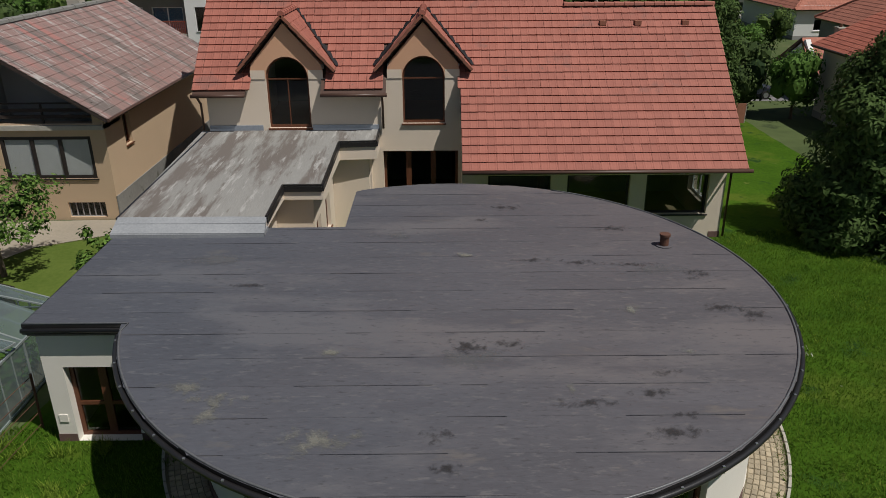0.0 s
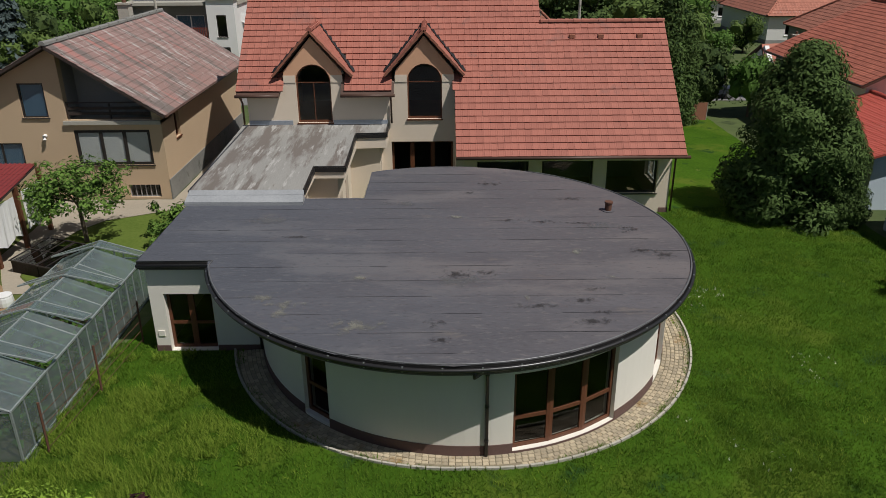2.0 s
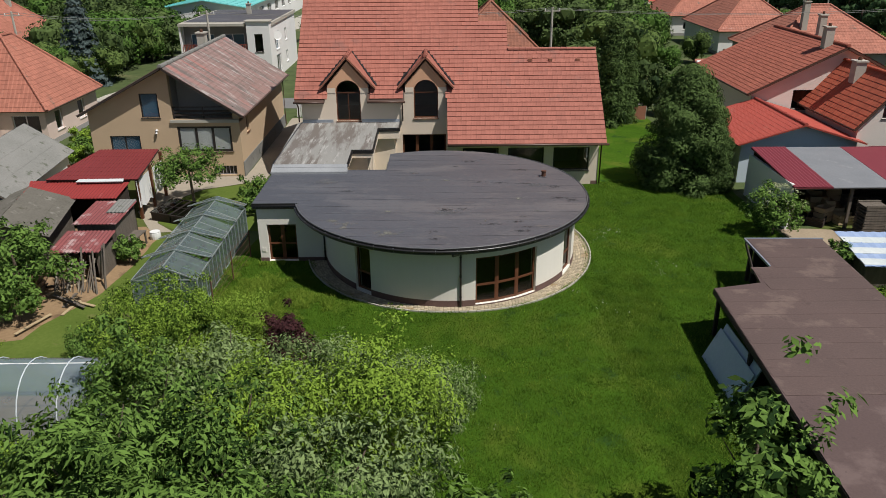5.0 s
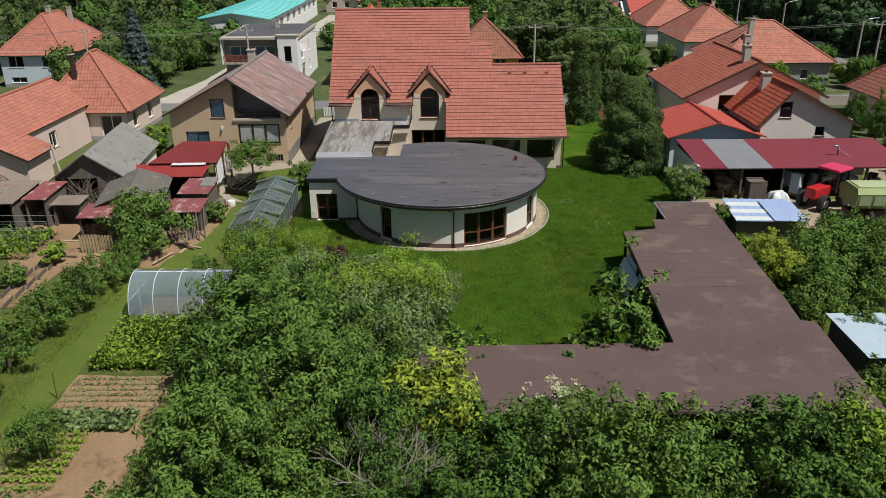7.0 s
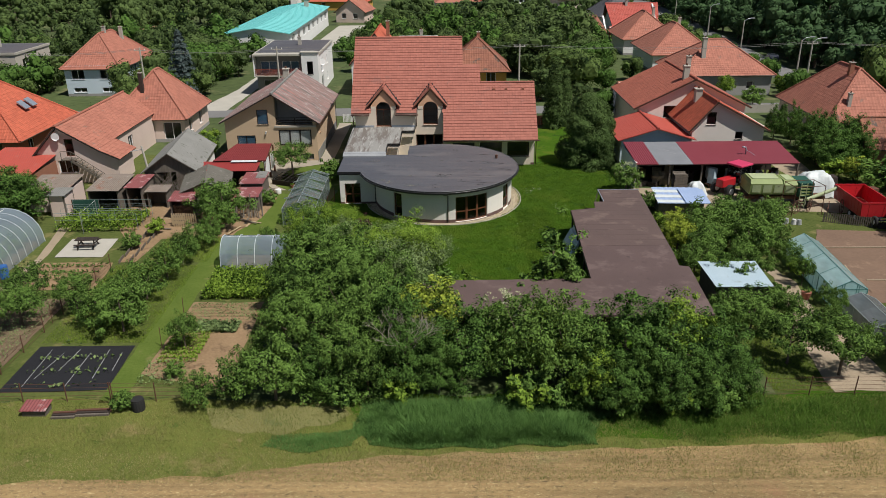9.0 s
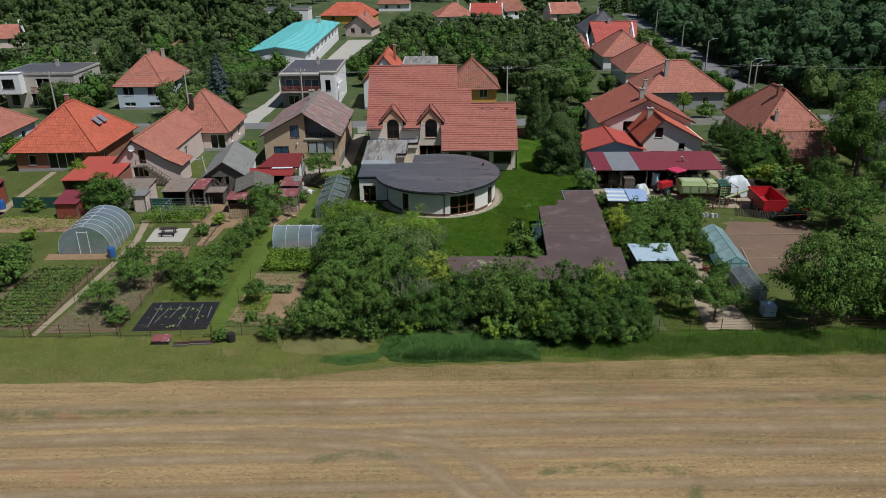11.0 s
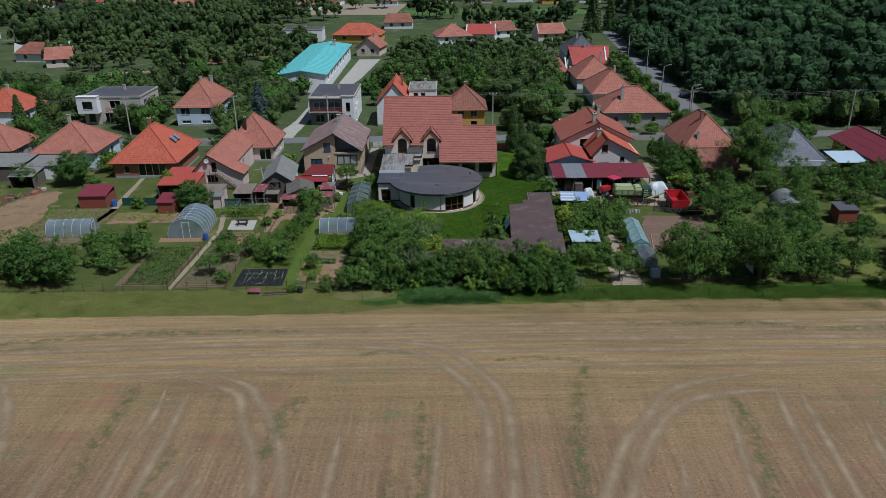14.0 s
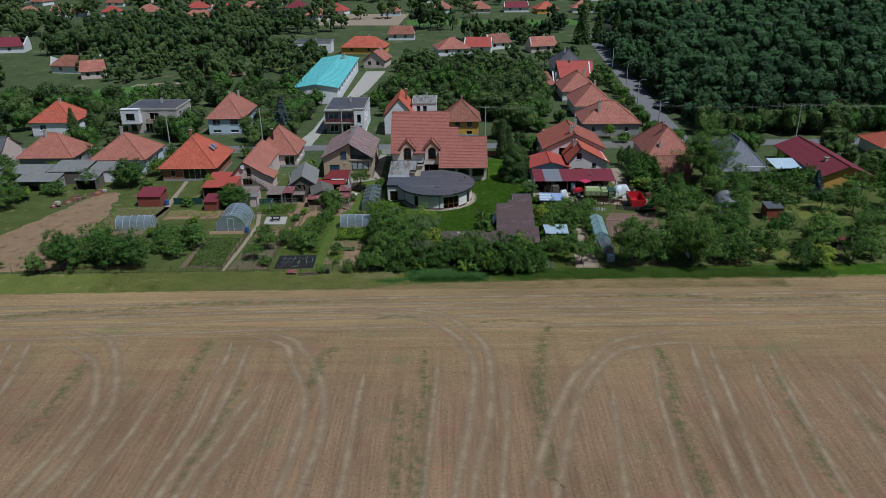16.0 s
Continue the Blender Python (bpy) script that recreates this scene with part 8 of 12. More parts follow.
def tunnel(name, label, at, rz, w, l, h, hoops=6, film="film", door=True):
    t = thing(name, label, "polytunnel", at, rz)
    def arch(y, k=14, s=1.0):
        out = []
        for i in range(k + 1):
            a = math.pi * i / k
            out.append((-w / 2 * s * math.cos(a) * (1 if abs(math.cos(a)) < 0.99 else 1), y, h * s * math.sin(a) ** 0.8))
        return out
    vs = []
    K = 14
    n = 12
    for j in range(n + 1):
        y = l * j / n
        sag = 1 - 0.012 * abs(math.sin(math.pi * hoops * j / n))
        vs += arch(y, K, sag)
    part("cover", Geo().add(vs, [(j * (K + 1) + i, j * (K + 1) + i + 1, (j + 1) * (K + 1) + i + 1, (j + 1) * (K + 1) + i) for j in range(n) for i in range(K)]), film, t, "milky plastic film", smooth=True)
    for j in range(hoops):
        y = l * j / (hoops - 1)
        part("hoop", Geo().tube(arch(y, 14, 1.008), 0.022, 6), "hoop_pale", t)
    for y in (0, l):
        a = arch(y, 14, 0.99)
        part("end_film", Geo().add(a, [tuple(range(len(a)))]), film, t)
        g = Geo()
        if door:
            g.beam((-0.5, y, 0), (-0.5, y, h * 0.85), 0.05).beam((0.5, y, 0), (0.5, y, h * 0.85), 0.05).beam((-0.5, y, h * 0.8), (0.5, y, h * 0.8), 0.05)
        else:
            g.beam((0, y, 0), (0, y, h), 0.05).beam((-w * 0.4, y, h * 0.5), (w * 0.4, y, h * 0.5), 0.05)
        part("end_frame", g, "white_frame", t)
    part("ridge_pole", Geo().tube([(0, 0, h - 0.03), (0, l, h - 0.03)], 0.025, 6), "white_frame", t)
    part("bed", Geo().box(-w / 2 + 0.15, w / 2 - 0.15, 0.15, l - 0.15, 0, 0.08), "soil", t)
    return t


tunnel("polytunnel", "small clear polytunnel beside the bean bed", (-16.9, -7.7, 0), -90, 3.0, 5.1, 2.25, 5, door=False)
tunnel("polytunnel", "large milky polytunnel with an open door", (-35.5, -9.3, 0), 2, 5.2, 6.3, 2.9, 7)
leaves("tunnel_plants", "green plants growing inside the polytunnel", [(-37.2, -33.8, -8.8, -4.0)], 900, 0.25, 1.0, "leaf_a", 33)
tunnel("polytunnel", "low milky polytunnel in tilled soil", (-55.6, -7.2, 0), -86, 3.4, 6.0, 2.1, 6)
tunnel("polytunnel", "dull grey polytunnel among weeds", (51.2, -3.4, 0), -12, 4.0, 6.4, 2.4, 6, "dull_film")


# ---- sheds and stores ----
def lean_shed(name, label, x0, x1, y0, y1, zf, zb, roof="red_sheet", wall="timber", open_front=True, category="shed", group=""):
    s = thing(name, label, category, ((x0 + x1) / 2, (y0 + y1) / 2, 0), 0, group)
    w, d = (x1 - x0) / 2, (y1 - y0) / 2
    part("roof_sheet", ribbed(Geo(), -w - 0.15, w + 0.15, -d - 0.2, d + 0.15, zf, zb, 0.18), roof, s)
    for x in (-w + 0.06, w - 0.06):
        for y in (-d + 0.06, d - 0.06):
            part("post", Geo().box(x - 0.06, x + 0.06, y - 0.06, y + 0.06, 0, (zf if y < 0 else zb) - 0.04), "timber", s)
    part("back_wall", Geo().box(-w, w, d - 0.05, d, 0, zb - 0.05), wall, s)
    for x in (-w, w - 0.04):
        part("side_wall", Geo().box(x, x + 0.04, -d + 0.12, d - 0.1, 0, min(zf, zb) - 0.1), wall, s)
    if not open_front:
        part("front_wall", Geo().box(-w + 0.12, w - 0.12, -d, -d + 0.04, 0, zf - 0.08), wall, s)
    return s


cn = thing("garden_canopy", "open garden canopy with dark red sheet roof and white curtains", "canopy", (-20.4, 13.9, 0))
g = Geo()
courses(g, (-2.7, -2.3, 2.45), (2.5, -2.3, 2.45), (2.2, 2.2, 2.95), (-1.4, 2.2, 2.95), 0.6, 0.2, 0.03, 0.015)
part("roof_sheet", g, "dark_red", cn, "dark red corrugated roof sheets")
part("roof_deck", Geo().slab([(-2.7, -2.3, 2.43), (2.5, -2.3, 2.43), (2.2, 2.2, 2.93), (-1.4, 2.2, 2.93)], 0.06), "dark_timber", cn)
for x in (-2.4, 2.3):
    for y in (-2.1, 0, 2.0) if x > 0 else (-2.1, 0):
        part("post", Geo().box(x - 0.08, x + 0.08, y - 0.08, y + 0.08, 0, 2.40 + (y + 2.3) * 0.108), "wood_frame", cn)
for ya, yb in ((-2.3, -0.3), (0.3, 2.0)):
    n = 10
    vs = []
    for i in range(n + 1):
        y = ya + (yb - ya) * i / n
        vs += [(2.36 + 0.04 * math.sin(i * 2.1), y, 0.7 + 0.1 * math.sin(i)), (2.34, y, 2.35)]
    part("curtain", Geo().add(vs, [(2 * i, 2 * i + 2, 2 * i + 3, 2 * i + 1) for i in range(n)]), "white_frame", cn, "white hanging sheet")
part("rolled_sheet", Geo().slab([(-0.9, -2.62, 2.42), (1.7, -2.55, 2.42), (1.7, -2.3, 2.50), (-0.8, -2.34, 2.50)], 0.06), "white_tarp", cn, "white folded sheet along the eave")
lean_shed("red_lean_to", "lean-to with bright red corrugated roof", -24.0, -18.6, 9.8, 11.7, 2.0, 2.3, "canopy_red", "dark_timber")
es = thing("grey_roofed_shed", "old timber shed with grey mossy fibre-cement roof", "shed", (-22.3, 6.6, 0), 12)
for q in (((2.2, -2.9, 1.9), (2.2, 2.9, 1.9), (0, 2.9, 2.75), (0, -2.9, 2.75)), ((-2.2, 2.9, 1.9), (-2.2, -2.9, 1.9), (0, -2.9, 2.75), (0, 2.9, 2.75))):
    part("roof", courses(Geo(), *q, 0.9, 0.18, 0.03, 0.02), "mossy_sheet", es)
part("wall", panel(Geo(), (-1.9, -2.6), (1.9, -2.6), 0, lambda u: 1.95 + 0.75 * (1 - abs(u / 1.9 - 1)), 0.06, [(1.2, 2.4, 0, 1.8)]), "timber", es)
part("wall", Geo().box(-1.9, -1.84, -2.6, 2.6, 0, 1.95).box(-1.9, 1.9, 2.55, 2.6, 0, 1.95).box(1.84, 1.9, -2.6, 2.6, 0, 1.95), "timber", es)
lean_shed("wood_store", "firewood store with patched red corrugated roof", -24.3, -22.2, 2.0, 3.8, 1.7, 1.95, "old_red", "timber", True, "wood store", "wood stores")
lean_shed("wood_store", "firewood store with faded red corrugated roof", -19.1, -17.0, 3.5, 5.3, 1.5, 1.75, "old_red", "timber", True, "wood store", "wood stores")
hk = lean_shed("rabbit_hutch", "timber hutch on legs with red and grey sheet roof", -19.0, -17.1, 6.0, 8.6, 1.95, 2.15, "old_red", "timber", False, "hutch")
part("roof_sheet", ribbed(Geo(), 0.1, 1.05, -0.2, 1.5, 2.10, 2.22, 0.18), "eternit", hk, "grey patch sheet")
gs = thing("barn", "grey timber barn with pale fibre-cement gable roof", "barn", (-26.9, 13.4, 0), 6)
for q in (((2.7, -5.0, 2.2), (2.7, 5.0, 2.2), (0, 5.0, 4.1), (0, -5.0, 4.1)), ((-2.7, 5.0, 2.2), (-2.7, -5.0, 2.2), (0, -5.0, 4.1), (0, 5.0, 4.1))):
    r = part("roof", courses(Geo(), *q, 1.0, 0.18, 0.03, 0.02), "eternit", gs)
    part("roof_deck", Geo().slab(list(q), 0.06), "timber", r)
part("gable_wall", panel(Geo(), (-2.4, -4.6), (2.4, -4.6), 0, lambda u: 2.35 + 1.65 * (1 - abs(u / 2.4 - 1)), 0.08, [(0.3, 2.9, 0.0, 2.2)]), "timber", gs)
part("side_wall", Geo().box(2.3, 2.4, -4.6, 4.6, 0, 2.35), "white", gs, "whitewashed side wall")
part("side_wall", Geo().box(-2.4, -2.3, -4.6, 4.6, 0, 2.35).box(-2.3, 2.3, 4.5, 4.6, 0, 2.35), "timber", gs)
lean_shed("garden_shed", "low shed with rusty corrugated roof", -38.0, -34.3, 4.0, 7.6, 2.0, 2.4, "rusty_sheet", "pinkish", False)
lean_shed("rusty_canopy", "open store with rust-stained corrugated roof", -32.2, -29.5, 3.8, 7.6, 2.1, 2.4, "rusty_sheet", "timber")
lean_shed("red_roofed_store", "low store with rusty red sheet roof", -29.1, -27.7, 4.6, 7.7, 2.1, 2.3, "old_red", "timber")
lean_shed("low_store", "low open store with grey sheet roof", -27.4, -25.6, 4.9, 6.2, 1.6, 1.75, "rusty_sheet", "timber")
lean_shed("small_hut", "small pink rendered hut with dark door", -35.3, -33.9, 2.8, 4.6, 2.0, 2.1, "eternit", "pinkish", False, "hut")
lean_shed("porch_roof", "porch with bright red sheet-metal roof", -45.2, -39.2, 7.2, 14.8, 2.45, 3.1, "red_sheet", "brick_wall")
lean_shed("red_hut", "timber hut with dark red tile-pattern roof", -56.3, -52.0, 3.4, 7.0, 2.0, 2.7, "maroon", "red_timber", False, "hut")
lean_shed("red_hut", "small garden hut with dark red sheet roof", -43.0, -40.6, 0.5, 3.6, 1.9, 2.4, "maroon", "red_timber", False, "hut")
fw_ = lean_shed("flat_white_shed", "shed with flat pale blue-white roof", 17.4, 20.8, -16.2, -12.7, 1.92, 1.96, "timber", "timber", False)
part("roof_cover", Geo().slab([(-1.95, -2.0, 1.97), (1.75, -2.0, 1.97), (2.0, 1.9, 2.02), (-1.95, 1.9, 2.02)], 0.02), "dull_pale_sheet", fw_, "pale blue-white sheet")
lean_shed("tool_shed", "red-brown timber tool shed with dark roof", 56.6, 59.3, -6.2, -3.6, 2.2, 2.5, "tile_dark", "red_timber", False)
lean_shed("low_hut", "small hut with maroon sheet roof", 62.4, 64.8, -19.6, -17.6, 1.5, 1.7, "maroon", "dark_timber", False, "hut")
for i, (x0, x1, y0, y1, z, r_) in enumerate(((-88, -80.5, 17, 22, 2.4, "eternit"), (-79.8, -72.5, 17.5, 24, 2.7, "eternit"), (-84, -76, 12.5, 16.5, 2.2, "eternit"), (-72, -66.5, 18.5, 23.5, 2.5, "eternit"), (-72.5, -68.5, 13.5, 17.5, 2.1, "eternit"), (-98, -90, 14, 20, 2.6, "eternit"), (38.5, 41.5, -22.5, -20.0, 1.6, "eternit"))):
    lean_shed("outbuilding", "ramshackle outbuilding with grey sheet roof", x0, x1, y0, y1, z, z + 0.5, r_, ("white", "timber", "grey_wall")[i % 3], i % 2 == 0, "shed", "ramshackle outbuildings")


def log_stack(at, rz, w, h, seed):
    s = thing("log_stack", "stacked split firewood under a roof", "firewood", at, rz, "log stacks")
    r = random.Random(seed)
    k = 0
    for j in range(int(h / 0.15)):
        for i in range(int(w / 0.16)):
            x, z, rad = i * 0.16 + 0.08 * (j % 2) + r.uniform(-0.02, 0.02), 0.09 + j * 0.14, r.uniform(0.05, 0.085)
            part("log", Geo().tube([(x, r.uniform(-0.04, 0.02), z), (x, 0.9, z)], rad, 6), "log", s)
log_stack((-24.2, 2.3, 0), 0, 1.9, 1.3, 1)
log_stack((-19.0, 3.7, 0), 0, 1.4, 1.1, 2)
for i, (x, y) in enumerate(((-17.4, 3.3), (-17.1, 3.0), (-16.8, 3.4), (-17.6, 3.0), (-16.6, 3.2))):
    p = thing("pole", "grey wooden pole leaning on a shed", "pole", (x, y, 0), 0, "leaning poles")
    part("stick", Geo().tube([(0.6 - 0.1 * i, -1.2 + 0.1 * i, 0.03), (0, 0.25, 1.5 + 0.1 * i)], 0.045, 6), "timber", p)
lrng = random.Random(19)
for i in range(18):
    p = thing("stick", "thin grey stick leaning on the wood store", "stick", (-18.9 + 0.11 * i, 3.1, 0), lrng.uniform(-10, 10), "leaning sticks")
    part("rod", Geo().tube([(0.35 - 0.02 * i, -1.0 + lrng.uniform(-0.25, 0.25), 0.02), (lrng.uniform(-0.12, 0.12), 0.16, 1.25 + lrng.uniform(-0.3, 0.2))], lrng.uniform(0.018, 0.035), 6), lrng.choice(("timber", "dead_wood", "bark")), p)
for i, (x, y, rz) in enumerate(((-23.3, 0.6, 5), (-22.2, 0.5, -4), (-23.0, 0.1, 2))):
    p = thing("pallet", "pale wooden pallet standing on edge", "pallet", (x, y, 0), rz, "pallets")
    for k in range(6):
        part("slat", Geo().box(-0.5 + k * 0.19, -0.38 + k * 0.19, -0.02, 0.0, 0.02, 1.05), "pale_timber", p)
    for z in (0.15, 0.5, 0.85):
        part("bearer", Geo().box(-0.5, 0.57, 0.0, 0.08, z, z + 0.09), "timber", p)
tb = thing("picnic_table", "dark wooden picnic table with benches", "table", (-28.9, -4.4, 0.05), 4)
for i in range(4):
    part("tabletop_board", Geo().box(-0.85, 0.85, -0.36 + i * 0.185, -0.20 + i * 0.185, 0.70, 0.75), "dark_timber", tb)
for y in (-0.72, 0.56):
    part("bench", Geo().box(-0.85, 0.85, y, y + 0.2, 0.42, 0.47), "dark_timber", tb)
for x in (-0.6, 0.6):
    part("leg", Geo().beam((x, -0.62, 0), (x, -0.1, 0.7), 0.08), "dark_timber", tb)
    part("leg", Geo().beam((x, 0.62, 0), (x, 0.1, 0.7), 0.08), "dark_timber", tb)
    part("cross_bar", Geo().box(x - 0.03, x + 0.03, -0.7, 0.74, 0.34, 0.42), "dark_timber", tb)


def barrel(name, label, x, y, r, h, material):
    b = thing(name, label, "barrel", (x, y, 0))
    part("body", Geo().tube([(0, 0, 0), (0, 0, 0.05), (0, 0, h * 0.5), (0, 0, h - 0.05), (0, 0, h)], [r * 0.93, r, r * 1.04, r, r * 0.93], 14), material, b)
    part("rim", Geo().tube([(0, 0, h), (0, 0, h + 0.03)], r * 0.97, 14), material, b)


barrel("water_barrel", "blue plastic water barrel", -32.6, -10.0, 0.35, 0.95, "blue_plastic")
barrel("water_barrel", "blue plastic water barrel by a hut", -51.2, 4.2, 0.4, 1.0, "blue_plastic")
barrel("compost_bin", "black plastic compost bin", -16.5, -26.6, 0.33, 0.66, "rubber")
barrel("yellow_bin", "yellow plastic bin beside the hutch", -18.5, 11.1, 0.24, 0.7, "yellow_plastic")
barrel("plant_tub", "white round plastic tub", -16.27, 8.69, 0.28, 0.4, "white_frame")
ibc = thing("water_tank", "caged pale blue water tank", "tank", (26.3, -23.2, 0))
part("tank", Geo().box(-0.5, 0.5, -0.5, 0.5, 0.15, 1.1), "pale_sheet", ibc, bevel=0.06)
g = Geo()
for i in range(5):
    for s in (-0.54, 0.54):
        g.beam((-0.54 + i * 0.27, s, 0), (-0.54 + i * 0.27, s, 1.15), 0.025).beam((s, -0.54 + i * 0.27, 0), (s, -0.54 + i * 0.27, 1.15), 0.025)
for z in (0.1, 0.6, 1.13):
    g.beam((-0.55, -0.55, z), (0.55, -0.55, z), 0.025).beam((0.55, -0.55, z), (0.55, 0.55, z), 0.025).beam((0.55, 0.55, z), (-0.55, 0.55, z), 0.025).beam((-0.55, 0.55, z), (-0.55, -0.55, z), 0.025)
part("cage", g, "chrome", ibc)


# ---- fences ----
def fence(name, label, pts, kind="wire", h=1.2, gap=2.4, post="rust"):
    f = tagged(new(name), label, "fence")
    f.location = (pts[0][0], pts[0][1], 0)
    ox, oy = pts[0]
    for a, b in zip(pts[:-1], pts[1:]):
        L = math.hypot(b[0] - a[0], b[1] - a[1])
        n = max(1, round(L / gap))
        for i in range(n + 1):
            x, y = a[0] + (b[0] - a[0]) * i / n - ox, a[1] + (b[1] - a[1]) * i / n - oy
            part("post", Geo().tube([(x, y, 0), (x + 0.02, y, h)], 0.03, 6), post, f)
        A, B = (a[0] - ox, a[1] - oy), (b[0] - ox, b[1] - oy)
        if kind == "wire":
            g = Geo()
            for z in np.linspace(0.15, h - 0.08, 5):
                g.beam((*A, z), (*B, z), 0.012)
            part("wire", g, "rust", f)
        elif kind == "board":
            n = int(L / 0.16)
            for i in range(n):
                t = (i + 0.5) / n
                x, y = A[0] + (B[0] - A[0]) * t, A[1] + (B[1] - A[1]) * t
                d = ((B[0] - A[0]) / L * 0.055, (B[1] - A[1]) / L * 0.055)
                part("picket", Geo().beam((x - d[0], y - d[1], h * 0.5), (x + d[0], y + d[1], h * 0.5), 0.02, h * 0.95), post, f)
        else:
            part("screen", Geo().beam((*A, h * 0.5), (*B, h * 0.5), 0.03, h), kind, f)
    return f


fence("wire_fence", "rusty wire fence along the verge", [(-32.5, -25.9), (-18.3, -25.8)])
fence("wire_fence", "sagging wire fence behind the gardens", [(-76, -26.4), (-33.0, -25.9)])
fence("wire_fence", "wire fence between vegetable plots", [(-25.4, -8.5), (-25.8, -25.5)])
fence("wire_fence", "wire fence beside the potato bed", [(-32.3, -11), (-32.6, -25.6)])
fence("wire_fence", "wire fence of the orchard edge", [(-18.2, -25.8), (-13.5, -25.9)])
fence("wire_fence", "wire fence along the east gardens", [(16.8, -25.8), (56, -25.2)])
fence("wire_fence", "mesh fence beside the greenhouse", [(-10.9, 0.6), (-10.5, 6.0)], h=1.5, gap=2.8)
fence("netting_fence", "dark green shade netting fence", [(-50.0, 4.5), (-44.6, 4.4)], "green_mesh", 1.3, 1.8)
fence("netting_fence", "dark green netting behind the small hut", [(-33.6, 3.4), (-31.2, 3.4)], "green_mesh", 1.4, 1.8)
fence("board_fence", "low grey board fence below the farmyard", [(31.9, -0.1), (35.4, -1.5)], "board", 0.9, 2.5, "timber")
fence("street_fence", "low concrete street fence", [(-62, 39.6), (-38, 39.8)], "concrete", 1.0, 2.5, "concrete")
fence("street_fence", "pale picket gate fence between houses", [(-13.6, 37.5), (-10.4, 37.5)], "board", 1.1, 1.5, "white_frame")
fence("street_fence", "low grey wall along the street", [(34.5, 40.6), (52, 41)], "concrete", 1.1, 2.5, "concrete")
fence("street_fence", "low brown wall behind the conifers", [(9.6, 35.0), (17.0, 35.4)], "brick_wall", 1.2, 2.5, "concrete")


# ---- trees ----
def crown_points(r, R, zc, clumps, per, spread, lump=0.35, hollow=0.5, flat=0.55):
    """Leaf places in clumps inside an uneven rounded crown, and the way out from its middle."""
    clumps, per = int(clumps * 0.70), int(per * 1.43)
    d = r.normal(0, 1, (clumps, 3))
    d /= np.linalg.norm(d, axis=1)[:, None]
    d[:, 2] = np.where(d[:, 2] < -flat, -flat * r.rand(clumps), d[:, 2])
    off = r.uniform(-50, 50, 3)
    k = np.array([1 + lump * 2 * noise.noise(Vector(v * 1.7 + off)) for v in d])
    rad = (hollow + (1 - hollow) * r.rand(clumps) ** 0.5) * k
    c = d * rad[:, None] * np.array(R)
    o = r.normal(0, 1, (clumps * per, 3))
    o /= np.linalg.norm(o, axis=1)[:, None]
    size = np.repeat(r.uniform(0.65, 1.35, clumps), per)
    P = np.repeat(c, per, 0) + o * (spread * 1.65 * size * r.rand(clumps * per) ** 0.4)[:, None] * (1, 1, 0.8)
    N = o * 0.75 + np.repeat(d, per, 0) * 0.45 + (0, 0, 0.5)
    P[:, 2] += zc
    return P, N


def trunk_geo(r, h, rad, limbs, reach, zc):
    g = Geo()
    lean = r.uniform(-0.06, 0.06, 2) * h
    top = (lean[0], lean[1], h)
    g.tube([(0, 0, -0.05), (lean[0] * 0.3, lean[1] * 0.3, h * 0.35), (lean[0] * 0.7, lean[1] * 0.7, h * 0.7), top], [rad * 1.25, rad, rad * 0.8, rad * 0.35], 8)
    for i in range(limbs):
        a = 6.283 * i / limbs + r.uniform(-0.4, 0.4)
        z0 = h * r.uniform(0.35, 0.75)
        e = reach * r.uniform(0.55, 0.9)
        p0 = (lean[0] * z0 / h, lean[1] * z0 / h, z0)
        m = (math.cos(a) * e * 0.5, math.sin(a) * e * 0.5, z0 + (zc - z0) * 0.5 + 0.2 * h * 0.3)
        q = (math.cos(a) * e, math.sin(a) * e, zc + reach * r.uniform(-0.1, 0.6))
        g.tube([p0, m, q], [rad * 0.55, rad * 0.36, rad * 0.12], 6)
    return g


def make_tree(name, label, category, seed, h, R, leaf, material, clumps, per, spread=0.26, rad=0.12, limbs=6, lump=0.35, hollow=0.45, zc=None, wild=0.42, long=1.6, group=""):
    """A broad-leaved tree standing at the origin: tapered trunk with limbs, crown of single leaves."""
    r = np.random.RandomState(seed)
    t = thing(name, label, category, (0, 0, -500), 0, group)
    zc = zc or h - R[2]
    part("trunk", trunk_geo(r, zc + R[2] * 0.4, rad, limbs, R[0], zc), "bark", t)
    P, N = crown_points(r, R, zc, clumps, per, spread, lump, hollow)
    P[:, 2] = np.maximum(P[:, 2], 0.15)
    leaf_cloud("crown", P, N, leaf, material, r, wild, long, t)
    return t


